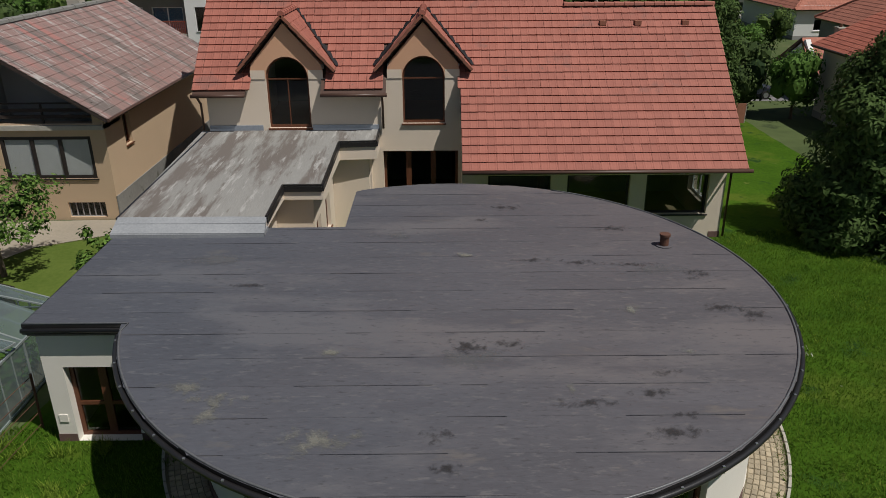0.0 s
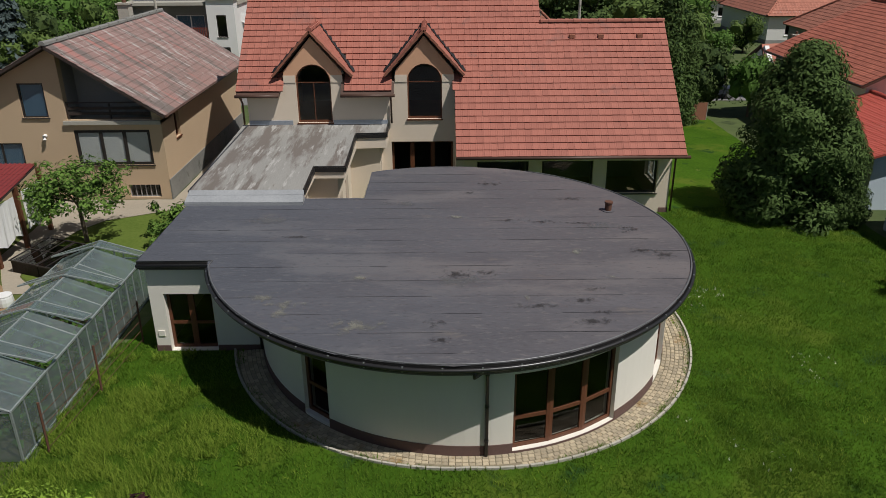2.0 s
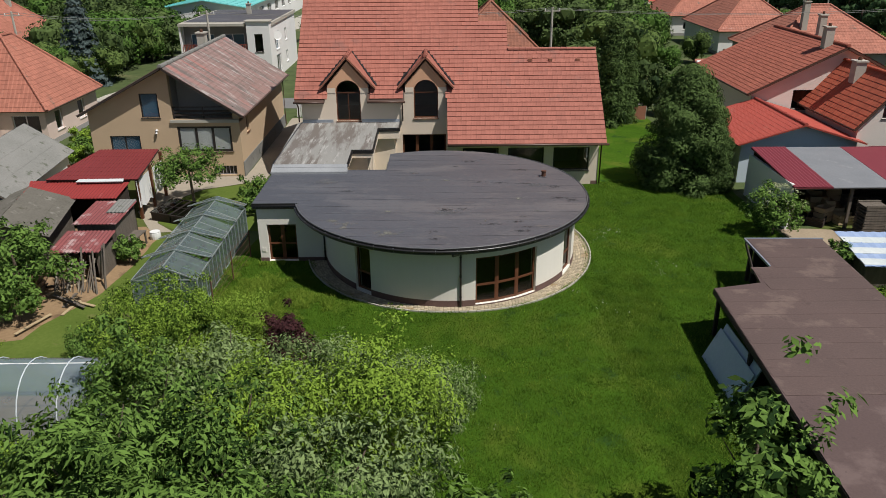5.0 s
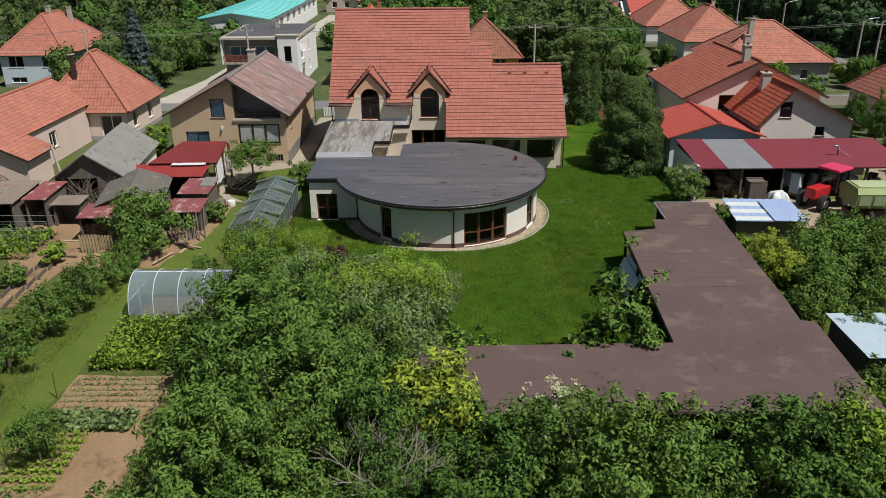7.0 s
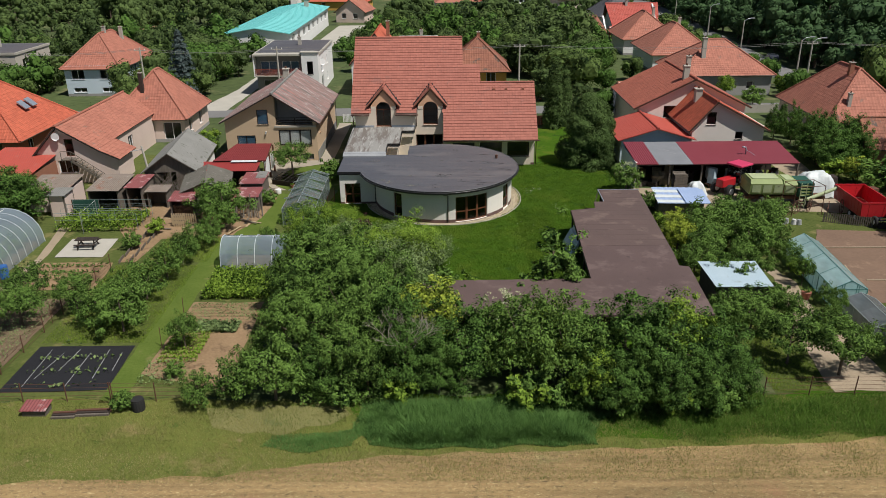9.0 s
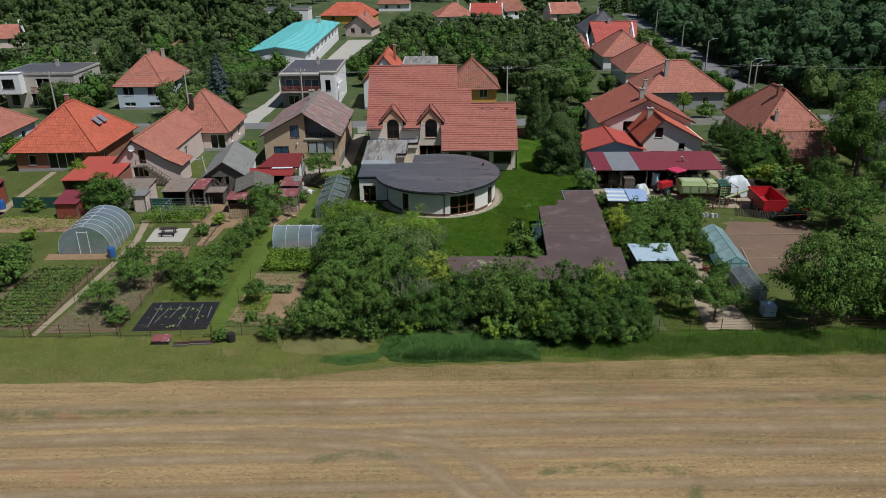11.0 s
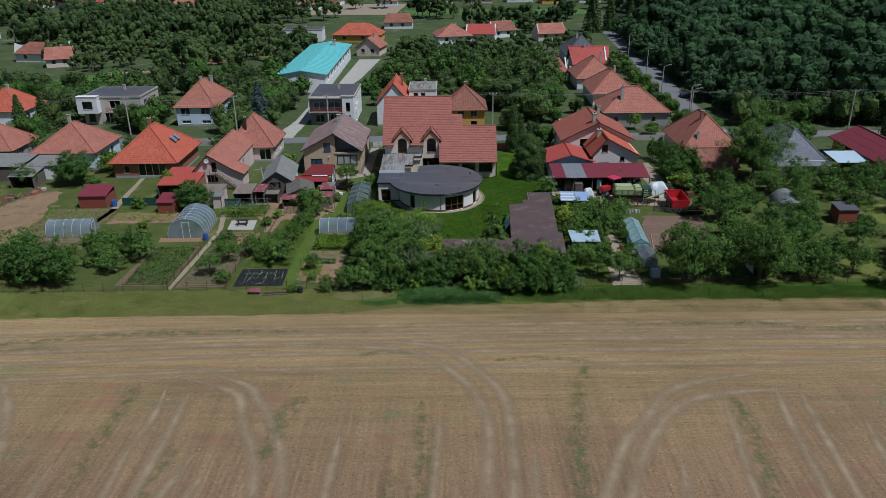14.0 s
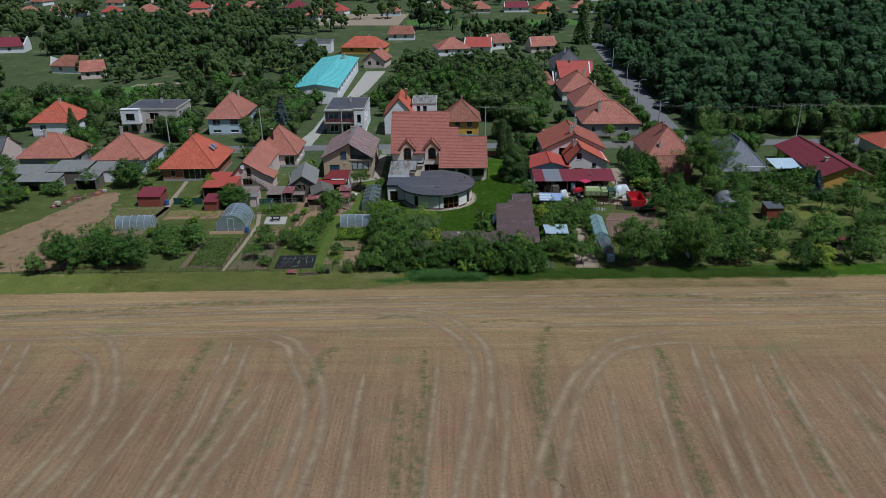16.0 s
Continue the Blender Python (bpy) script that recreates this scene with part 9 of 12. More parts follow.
def make_conifer(name, label, seed, h, w, material, n, leaf, tiers=0, core=0.35):
    r = np.random.RandomState(seed)
    t = thing(name, label, "conifer", (0, 0, -500))
    part("trunk", Geo().tube([(0, 0, -0.05), (0, 0, h * 0.5), (0, 0, h * 0.95)], [0.16, 0.1, 0.02], 8), "bark", t)
    z = r.rand(n) ** 1.3
    if tiers:
        z = np.clip(np.floor(z * tiers) / tiers + r.normal(0, 0.012, n), 0.02, 1)
    a = r.uniform(0, 6.283, n)
    edge = w * (1 - z) ** (0.85 if tiers else 0.6) * (1 + 0.22 * np.sin(a * 5 + z * 9) * (tiers > 0))
    rr = edge * (core + (1 - core) * r.rand(n) ** 0.45) * (1 + (0 if tiers else 0.3) * (np.modf(np.abs(np.sin(np.floor(a * 2.6) * 12.99 + np.floor(z * 11 + np.floor(a * 2.6) * 0.37) * 78.2)) * 437.5)[0] - 0.6))
    P = np.stack([np.cos(a) * rr, np.sin(a) * rr, 0.15 + z * (h - 0.2) - (0.25 * rr if tiers else 0)], 1)
    N = np.stack([np.cos(a), np.sin(a), np.full(n, 0.5 if tiers else 0.35)], 1)
    leaf_cloud("crown", P, N, leaf, material, r, 0.6, 1.8, t)
    return t


def make_yew(name, label, seed, h, w, material, boughs, per, leaf, full=1.7, plume=1.0):
    """A broad evergreen, leafy to the ground: many upswept boughs round a tapering outline, each a plume of short sprays."""
    r = np.random.RandomState(seed)
    t = thing(name, label, "conifer", (0, 0, -500))
    part("trunk", Geo().tube([(0, 0, -0.05), (0, 0, h * 0.5), (0, 0, h * 0.9)], [0.2, 0.13, 0.03], 8), "bark", t)
    P, N = [], []
    for i in range(boughs):
        a, z = r.uniform(0, 6.283), r.rand() ** 1.15
        edge = w * (1 - z ** full) ** 0.75 * r.uniform(0.72, 1.12) * (1 + 0.22 * noise.noise(Vector((math.cos(a) * 1.3, math.sin(a) * 1.3, z * 3 + seed))))
        tip = np.array((math.cos(a) * edge, math.sin(a) * edge, 0.25 + z * (h - 0.5)))
        root = np.array((tip[0] * 0.35, tip[1] * 0.35, max(0.1, tip[2] - 0.55)))
        u = r.rand(per) ** 0.6
        girth = (0.16 + 0.42 * np.sin(np.pi * np.clip(u, 0, 1)) ** 0.8) * r.uniform(0.8, 1.35) * plume
        o = r.normal(0, 1, (per, 3))
        o /= np.linalg.norm(o, axis=1)[:, None]
        P.append(root + (tip - root) * u[:, None] + o * girth[:, None] * (1, 1, 0.75))
        N.append(o + np.array((math.cos(a) * 0.4, math.sin(a) * 0.4, 0.5)))
    P = np.concatenate(P)
    P[:, 2] = np.maximum(P[:, 2], 0.06)
    leaf_cloud("crown", P, np.concatenate(N), leaf, material, r, 0.35, 2.0, t)
    return t


K = {}
K["lush"] = [make_tree("broadleaf_tree", "broad bright green leafy tree", "tree", 40 + i, 4.6, (2.5, 2.5, 1.9), 0.15, "leaf_a", 220, 28, 0.28, lump=0.4) for i in range(2)]
K["near"] = [make_tree("broadleaf_tree", "broad bright green leafy tree in the orchard", "tree", 44 + i, 4.6, (2.5, 2.5, 1.9), 0.088, "leaf_a", 380, 50, 0.27, lump=0.4) for i in range(2)]
K["mid"] = [make_tree("broadleaf_tree", "dense mid-green garden tree", "tree", 50 + i, 5.6, (2.6, 2.6, 2.3), 0.125, "leaf_b", 230, 48, 0.28, lump=0.4) for i in range(2)]
K["dark"] = [make_tree("hedge_tree", "dense dark green hedge tree", "tree", 60 + i, 5.8, (2.3, 2.3, 2.8), 0.125, "leaf_c", 210, 58, 0.28, lump=0.45, zc=2.9) for i in range(2)]
K["mid_far"] = [make_tree("broadleaf_tree", "dense mid-green garden tree", "tree", 54 + i, 5.6, (2.6, 2.6, 2.3), 0.17, ("leaf_b", "leaf_c")[i], 170, 34, 0.34, lump=0.45) for i in range(2)]
K["row_far"] = [make_tree("fruit_tree", "bushy fruit tree in a garden row", "tree", 87 + i, 3.8, (1.9, 1.9, 1.6), 0.20, "leaf_b", 90, 22, 0.28, 0.08, 5, zc=1.9) for i in range(2)]
K["willow"] = [make_tree("willow_shrub", "grey-green narrow-leaved willow shrub", "shrub", 70, 3.4, (2.6, 2.4, 1.6), 0.082, "leaf_grey", 330, 50, 0.30, lump=0.35, long=2.0)]
K["peach"] = [make_tree("peach_tree", "peach tree with long hanging leaves", "tree", 71, 5.0, (2.6, 2.6, 2.1), 0.105, "leaf_b", 220, 66, 0.28, lump=0.4, long=2.4)]
K["slim"] = [make_tree("young_tree", "slender young tree beside the brown shed", "tree", 76, 4.6, (0.85, 0.85, 1.9), 0.14, "leaf_b", 70, 22, 0.18, 0.05, 5, lump=0.6, zc=2.5)]
K["yellow"] = [make_tree("yellow_bush", "yellow-green leafy garden bush", "shrub", 72, 4.6, (1.7, 1.7, 2.2), 0.15, "leaf_yel", 150, 30, 0.26)]
K["purple"] = [make_tree("purple_plum", "small dark purple-leaved plum tree", "shrub", 73, 3.0, (1.05, 1.0, 1.45), 0.085, "leaf_purple", 130, 60, 0.17, lump=0.45, zc=1.5)]
K["fruit"] = [make_tree("fruit_tree", "small round fruit tree on bare soil", "tree", 80 + i, 3.2, (1.55, 1.55, 1.05), 0.095, "leaf_b", 120, 50, 0.22, 0.07, 5, zc=2.1) for i in range(2)]
K["row"] = [make_tree("fruit_tree", "bushy fruit tree in a garden row", "tree", 84 + i, 3.8, (1.9, 1.9, 1.6), 0.14, "leaf_b", 105, 36, 0.26, 0.08, 5, zc=1.9) for i in range(2)]
K["walnut"] = [make_tree("walnut_tree", "big spreading olive-green walnut tree", "tree", 90 + i, 9.0, (5.0, 5.0, 4.0), 0.19, "leaf_b", 640, 36, 0.46, 0.26, 8, lump=0.35, zc=4.9) for i in range(2)]
K["tall"] = [make_tree("tall_tree", "tall thin-leaved tree over the sheds", "tree", 94, 12.0, (5.2, 4.8, 5.0), 0.19, "leaf_b", 520, 36, 0.5, 0.28, 9, lump=0.45, zc=6.8)]
K["shrub"] = [make_tree("shrub", "low rounded green garden shrub", "shrub", 100 + i, 1.9, (1.1, 1.1, 0.9), 0.15, ("leaf_b", "leaf_b", "leaf_a")[i], 70, 26, 0.18, 0.05, 4, zc=0.95) for i in range(3)]
K["flower"] = [make_tree("flowering_bush", "pale flowering bush at the shed corner", "shrub", 104, 2.8, (1.4, 1.4, 1.3), 0.11, "leaf_b", 130, 40, 0.2, 0.06, 5, zc=1.45)]
K["juniper"] = [make_yew("juniper", "large dense dark green juniper tree", 106, 8.0, 2.75, "needle", 150, 300, 0.13, 3.2, 1.45)]
K["thuja"] = [make_yew("thuja", "tall dark columnar thuja", 107, 8.8, 1.15, "needle", 150, 110, 0.14)]
K["spruce"] = [make_conifer("blue_spruce", "blue-grey tiered spruce tree", 108, 10.5, 3.2, "needle_blue", 5000, 0.34, 13)]
K["fir"] = [make_conifer("spruce", "dark pointed spruce tree", 109, 13.0, 3.2, "needle", 4200, 0.42, 14)]


def lobed_crown(r, R, zc, n, lobes, fine=1.0):
    """Leaf places on the rounded boughs of a full crown, and the way out from each bough."""
    c = r.normal(0, 1, (lobes, 3))
    c /= np.linalg.norm(c, axis=1)[:, None]
    girth = r.uniform(0.36, 0.60, lobes) * fine
    c = c * ((1 - girth * 0.75) * r.uniform(0.72, 1.06, lobes))[:, None]
    pick = r.choice(lobes, n, p=girth ** 2 / (girth ** 2).sum())
    d = r.normal(0, 1, (n, 3)) + (0, 0, 0.25)
    d /= np.linalg.norm(d, axis=1)[:, None]
    P = (c[pick] + d * (girth[pick] * (1.04 - 0.3 * r.rand(n) ** 2))[:, None]) * np.array(R) + (0, 0, zc)
    P[:, 2] = np.maximum(P[:, 2], 0.12)
    return P, d, c, girth


ICO = bmesh.new()
bmesh.ops.create_icosphere(ICO, subdivisions=1, radius=1.0)
ICO_V, ICO_F = np.array([v.co[:] for v in ICO.verts]), [tuple(v.index for v in f.verts) for f in ICO.faces]
ICO.free()


def bough_mass(r, R, zc, c, girth, g):
    """The leafy inner mass of each bough: a rough, dented lump."""
    for p, q in zip(c, girth):
        if p[2] < -0.45:
            continue
        V = ICO_V * (q * (0.83 + 0.36 * (r.rand(len(ICO_V)) - 0.5)))[:, None] + p
        g.add([tuple(v) for v in V * np.array(R) + (0, 0, zc)], ICO_F)


def make_village_tree(seed, material, n, leaf, lobes):
    r = np.random.RandomState(seed)
    t = thing("village_tree", "round leafy village tree", "tree", (0, 0, -500), 0, "trees between the village houses")
    part("trunk", trunk_geo(r, 4.2, 0.14, 5, 2.2, 3.2), "bark", t)
    P, N, c, girth = lobed_crown(r, (2.9, 2.9, 3.1), 3.4, n, lobes)
    leaf_cloud("crown", P, N, leaf, material, r, 0.32, 1.3, t)
    g = Geo()
    bough_mass(r, (2.9, 2.9, 3.1), 3.4, c, girth * 0.9, g)
    part("inner_crown", g, material, t)
    return t


K["far"] = [make_village_tree(110 + i, ("belt_leaf", "leaf_c", "village_leaf")[i], 1150, 0.40, 13) for i in range(3)]

K["elder"] = [make_tree("elder_bush", "dark green elder bush with flat white flower heads", "shrub", 131, 4.6, (2.0, 2.0, 2.2), 0.12, "leaf_b", 170, 50, 0.27, lump=0.35, zc=2.3)]
er = np.random.RandomState(132)
ea, eb = er.uniform(0, 6.283, 34), er.uniform(0, 0.9, 34)
heads = np.repeat(np.stack([np.cos(ea) * np.sin(eb) * 2.3, np.sin(ea) * np.sin(eb) * 2.3, 2.5 + np.cos(eb) * 2.2], 1), 14, 0) + er.normal(0, 0.07, (34 * 14, 3)) * (1, 1, 0.3)
leaf_cloud("blossom", heads, np.tile((0, 0, 1.0), (len(heads), 1)), 0.07, "petal", er, 0.3, 1.0, K["elder"][0])["label"] = "creamy white flower heads"
fa, fb = er.uniform(0, 6.283, 70), er.uniform(0, 1.3, 70)
heads = np.repeat(np.stack([np.cos(fa) * np.sin(fb) * 1.5, np.sin(fa) * np.sin(fb) * 1.5, 1.5 + np.cos(fb) * 1.35], 1), 10, 0) + er.normal(0, 0.06, (700, 3))
leaf_cloud("blossom", heads, np.tile((0, 0, 1.0), (len(heads), 1)), 0.06, "petal", er, 0.4, 1.0, K["flower"][0])["label"] = "creamy white blossom"
K["village"] = [make_village_tree(120 + i, ("belt_leaf", "leaf_c", "village_leaf")[i], 2000, 0.27, 17) for i in range(3)]
prng = random.Random(5)


def plant(kind, x, y, h, w=None):
    """A copy of a tree at its place, h high and w times as wide as it comes."""
    src = prng.choice(K[kind + "_far" if kind in ("mid", "row") and abs(x + 2) > 30 else kind])
    own = {"lush": 4.6, "near": 4.6, "mid": 5.6, "dark": 5.8, "willow": 3.4, "peach": 5.0, "slim": 4.6, "yellow": 4.6, "purple": 3.0, "fruit": 3.2, "row": 3.8, "walnut": 9, "tall": 12, "shrub": 1.9, "flower": 2.8, "juniper": 8, "thuja": 8.8, "spruce": 10.5, "fir": 13, "far": 6.5, "village": 6.5, "elder": 4.6}[kind]
    s = h / own
    ws = s * (w or 1.0)
    return copy_thing(src, pose(x, y, 0, 0, 0, prng.uniform(0, 360)) @ Matrix.Diagonal((ws, ws, s, 1)))


def planting(text):
    """Plants one plot: kind, place, height and width of each, told in a line."""
    for line in text.split(";"):
        q = line.split()
        plant(q[0], *map(float, q[1:]))


# orchard before the hall
planting("near -11.0 -5.0 4.0 0.8; near -9.4 -6.2 3.5 0.8; willow -4.4 -9.0 3.4 0.9; near -2.6 -11.2 4.6 0.85; willow -1.6 -8.6 2.8 0.8; willow -7.4 -10.4 4.2 0.8; purple -6.8 -4.6 2.6 1.15; near -8.4 -5.4 3.3 0.75; near -10.0 -8.4 4.2 0.75; row -13.6 -5.2 2.0 0.8; row -14.6 -3.8 1.6 0.8; near -5.4 -12.2 4.8 0.8")
# orchard middle
planting("mid -9.2 -11.6 5.2 0.75; mid -6.2 -14.4 5.4 0.85; willow -3.6 -14.6 4.6 0.8; shrub 0.8 -13.2 1.5; shrub 2.2 -14.4 1.2; shrub -0.2 -14.4 1.4; peach -9.0 -15.6 5.6 0.85; peach -6.2 -18.0 5.8 0.85; mid -3.9 -17.4 5.0 0.75; yellow -1.2 -20.2 4.3 1.15; yellow -0.4 -18.6 3.2 0.6")
# dead fruit tree with bare grey twigs in the hedge
dead = thing("dead_tree", "dead fruit tree with bare grey twigs in the hedge", "tree", (-2.4, -25.2, 0))
drng = random.Random(71)


def twigs(g, p, d, length, rad, depth):
    q = p + d * length
    g.tube([p, p.lerp(q, 0.5) + Vector((drng.uniform(-1, 1), drng.uniform(-1, 1), drng.uniform(-0.4, 0.8))) * length * 0.07, q], [rad, rad * 0.8, rad * 0.6], 5)
    if depth:
        for _ in range(3 if depth > 1 else 4):
            e = (d + Vector((drng.uniform(-1, 1), drng.uniform(-1, 1), drng.uniform(-0.35, 0.7))) * 0.8).normalized()
            twigs(g, p.lerp(q, drng.uniform(0.45, 1.0)), e, length * drng.uniform(0.55, 0.8), rad * 0.55, depth - 1)


part("trunk", Geo().tube([(0, 0, -0.05), (0.05, 0.05, 1.6), (0, 0.1, 2.6)], [0.11, 0.08, 0.06], 7), "bark", dead)
for i in range(6):
    a = i * 1.05 + 0.3
    g = Geo()
    twigs(g, Vector((0, 0.1, 2.2 + 0.08 * i)), Vector((math.cos(a) * 0.75, math.sin(a) * 0.75, 0.8)).normalized(), 1.35, 0.045, 3)
    part("limb", g, "dead_wood", dead)
# field hedge
planting("peach -8.6 -19.4 5.6 0.85; mid -5.4 -21.6 5.9 0.8; dark -2.6 -22.6 5.6 0.8; peach -8.4 -23.0 5.2 0.8; dark 0.6 -24.0 4.7; mid 4.4 -24.6 5.4 0.85; mid 6.6 -25.2 5.5 0.85; dark 9.4 -25.0 5.4; dark 11.8 -25.0 5.2; dark 14.4 -25.2 4.2; mid -5.6 -24.6 4.8 0.8; dark -2.4 -25.2 4.6 0.8; row -11.4 -25.6 3.0 0.9; row -13.4 -26.2 2.3 0.8")
planting("dark 8.6 -27.2 3.4 0.9; dark 11.2 -27.4 3.5 0.9; dark 13.4 -27.0 3.4 0.9; dark 15.2 -26.2 3.0 0.8; dark -7.0 -25.4 3.4 0.8; mid -4.4 -25.6 3.2 0.8; dark -0.6 -25.4 3.4 0.8; shrub -5.8 -26.2 1.7; shrub -2.8 -26.2 1.6; row -9.4 -25.8 3.6 0.9; shrub 3.9 -26.8 2.0; shrub 4.8 -26.4 2.2; lush 7.6 -26.4 3.4 0.7; lush 12.4 -23.8 4.8 0.7")
# vegetable garden rows
planting("row -20.6 -18.2 3.6 0.9; row -20.6 -16.6 3.4 0.85; row -22.6 -17.0 3.0 0.85; row -20.8 -13.6 3.1 0.85; row -20.4 -10.6 3.0 0.8; row -20.2 -7.8 2.9 0.8; row -19.8 -5.2 2.6 0.8; row -22.2 -14.2 2.6 0.8; row -19.4 -2.8 2.3 0.75; row -18.8 -0.6 2.1 0.7; row -18.9 -4.0 2.0 0.7; shrub -17.3 -26.5 1.0; fruit -16.0 -20.4 2.4 0.8; shrub -15.6 -23.4 1.0")
# west gardens
planting("fruit -27.4 -17.4 3.1; fruit -28.6 -21.6 2.9; fruit -28.4 -14.4 3.0; fruit -24.8 -15.4 2.8; mid -37.6 2.0 4.4 1.2; row -19.2 0.8 4.2; row -20.6 1.8 3.6; fruit -15.93 14.5 3.5 1.1; shrub -11.9 14.2 1.8; shrub -11.6 12.6 1.5; shrub -24.4 -1.6 1.4; shrub -25.2 -4.6 1.3; shrub -16.5 5.6 1.3; shrub -26.6 22.5 1.6")
planting("shrub -27.2 25.0 1.5; shrub -28.2 27.4 1.8")
# far west gardens
planting("row -39.2 -16.4 3.6; row -41.2 -20.4 3.2; mid -56.4 -24.6 5.2; row -60.6 -26.0 3.4; mid -50.2 -23.4 5.6; mid -46.4 -24.2 5.0; row -56.6 -16.2 4.0; row -52.2 -19.4 3.6; row -44.2 -13.8 3.2; row -40.6 -11.6 2.6; mid -62.6 15.8 5.6 1.2; lush -59.4 22.6 3.8; mid -87.0 15.6 4.4; row -67.8 -24.6 2.8")
planting("row -72 -24 2.6; shrub -45 -18.5 1.6; shrub -48.4 -11.4 1.6; shrub -43.0 -5.5 1.4; mid -40.0 6.2 3.2; shrub -44.8 10.0 1.8; mid -78 -8 3.2; mid -88 -2 3.6; mid -92 -16 4; row -96 4 4; far -104 8 5; far -100 -12 5; shrub -82.6 24.8 2.4 1.6; shrub -47 3.4 1.8")
# beside the house
planting("juniper 14.7 17.4 7.6 1.0; juniper 16.2 16.2 4.6 0.8; juniper 16.4 19.6 6.4 0.8; thuja 13.4 33.6 9.0; thuja 14.9 34.5 7.2; village 17.6 38.6 5.2 0.8; village 20.2 36.4 4.6 0.8; flower 17.1 8.6 2.7; shrub 18.0 3.6 1.5; shrub 17.6 -1.2 1.4")
# beside the brown shed
planting("slim 7.0 -14.0 6.0 1.1; slim 7.8 -14.7 4.4 1.1; slim 6.3 -14.8 3.2 1.1; shrub 5.4 -15.2 2.2; shrub -0.6 -14.9 2.6; shrub 0.6 -15.0 2.3; elder 3.2 -22.6 4.6 1.0; lush 5.2 -24.0 4.4 0.7; dark 7.4 -26.2 3.6 0.8; dark 9.8 -26.5 3.8 0.8; dark 12.2 -26.4 3.6 0.8; dark 14.6 -26.0 3.2 0.8; shrub 8.6 -27.0 2.0; shrub 11.2 -27.0 1.8; shrub 13.6 -26.8 1.9")
# east gardens
planting("yellow 18.4 -3.0 2.4 1.0; row 20.8 -3.2 2.8; row 22.8 -3.6 3.8; row 25.0 -4.4 3.6; row 20.0 -6.4 3.4; row 22.6 -7.4 3.4; yellow 17.8 -6.0 2.8; row 24.2 -7.0 2.8 0.8; row 18.0 -9.8 2.8; fruit 24.7 -12.4 2.2 0.6; fruit 24.5 -17.6 2.2 0.6; row 17.9 -17.0 2.5 1.0; row 19.5 -17.1 2.4 1.0; row 21.0 -16.9 2.3 0.9; row 16.9 -18.6 2.4 0.9; row 25.0 -9.6 2.4 0.7; row 22.0 -11.6 2.4 0.8; row 24.9 -15.4 1.8 0.6; shrub 21.9 -14.8 1.3; row 23.0 -19.6 2.4 0.8; row 25.4 -6.6 2.4 0.8; row 18.6 -19.0 2.8; fruit 19.4 -22.6 3.2; fruit 21.8 -23.8 3.4")
planting("row 24.2 -22.0 2.4 0.8; shrub 25.2 -11.0 1.4; shrub 23.2 -19.0 1.6; fruit 26.6 -1.8 2.8")
# far east gardens
planting("walnut 29.3 -24.4 7.7 0.74; walnut 38.4 -24.6 7.8 0.78; row 34.0 -22.6 5.4; row 43.6 -24.0 3.8; tall 51.6 13.0 12.2 0.88; walnut 53.2 17.0 6.6 0.6; walnut 44.4 7.2 4.6 0.6; shrub 41.0 8.4 3.2 1.3; dark 38.9 13.8 4.8 1.1; dark 41.2 16.8 5.2 1.1; shrub 38.4 11.8 2.2 1.2; shrub 38.9 16.4 2.4 1.2; dark 39.6 19.0 4.6 0.9; mid 38.6 -3.6 4.4; mid 42.4 -4.6 4.8; mid 45.6 -9.0 4.2; row 39.6 -10.6 4.0")
planting("row 48.2 -11.4 4.2; row 50.4 -17.8 3.4; mid 54.0 -26.6 4.4; yellow 57.2 -25.4 3.4 1.3; mid 60.4 -18.6 5.0 1.2; row 66.2 -22.6 3.8; row 58.6 -9.8 3.0; row 53.2 -4.2 3.4; mid 55.4 4.2 4.4; row 62.0 10.0 4.2; spruce 70.4 6.0 5.4 1.1; mid 74.4 2.6 4.6; mid 72.6 -3.8 4.4; mid 78.4 5.0 4.8")
planting("mid 80.2 -1.0 4.6; mid 84 -6 4.8; mid 76.4 -7.6 4.0; row 88 4 4; mid 92 -12 4.6; far 96 2 6; far 88 12 6; far 90 -22 5.4; row 52.8 8.8 3.8; row 46.6 2.8 3.6")
# farm side
planting("thuja 41.0 27.0 3.6 1.3; thuja 40.6 29.8 3.6 1.3; mid 42.0 22.4 4.0 0.8; shrub 43.0 45.0 2.6; shrub 50.0 50.6 2.4; lush 40.6 49.6 3.6 0.7")
# street side
planting("spruce -39.6 54.5 10.4 0.95; fir -43.4 60.0 8.4; fir -108 50 12; fir -86 53 9; far -64 58 6.4; far -62 50 4.6; far -66 52 5.0; far -70 55 5.2; fir 60 210 17; fir 68 214 15; fir 74 205 14; far -10 49 2.6; far -36 72 5")

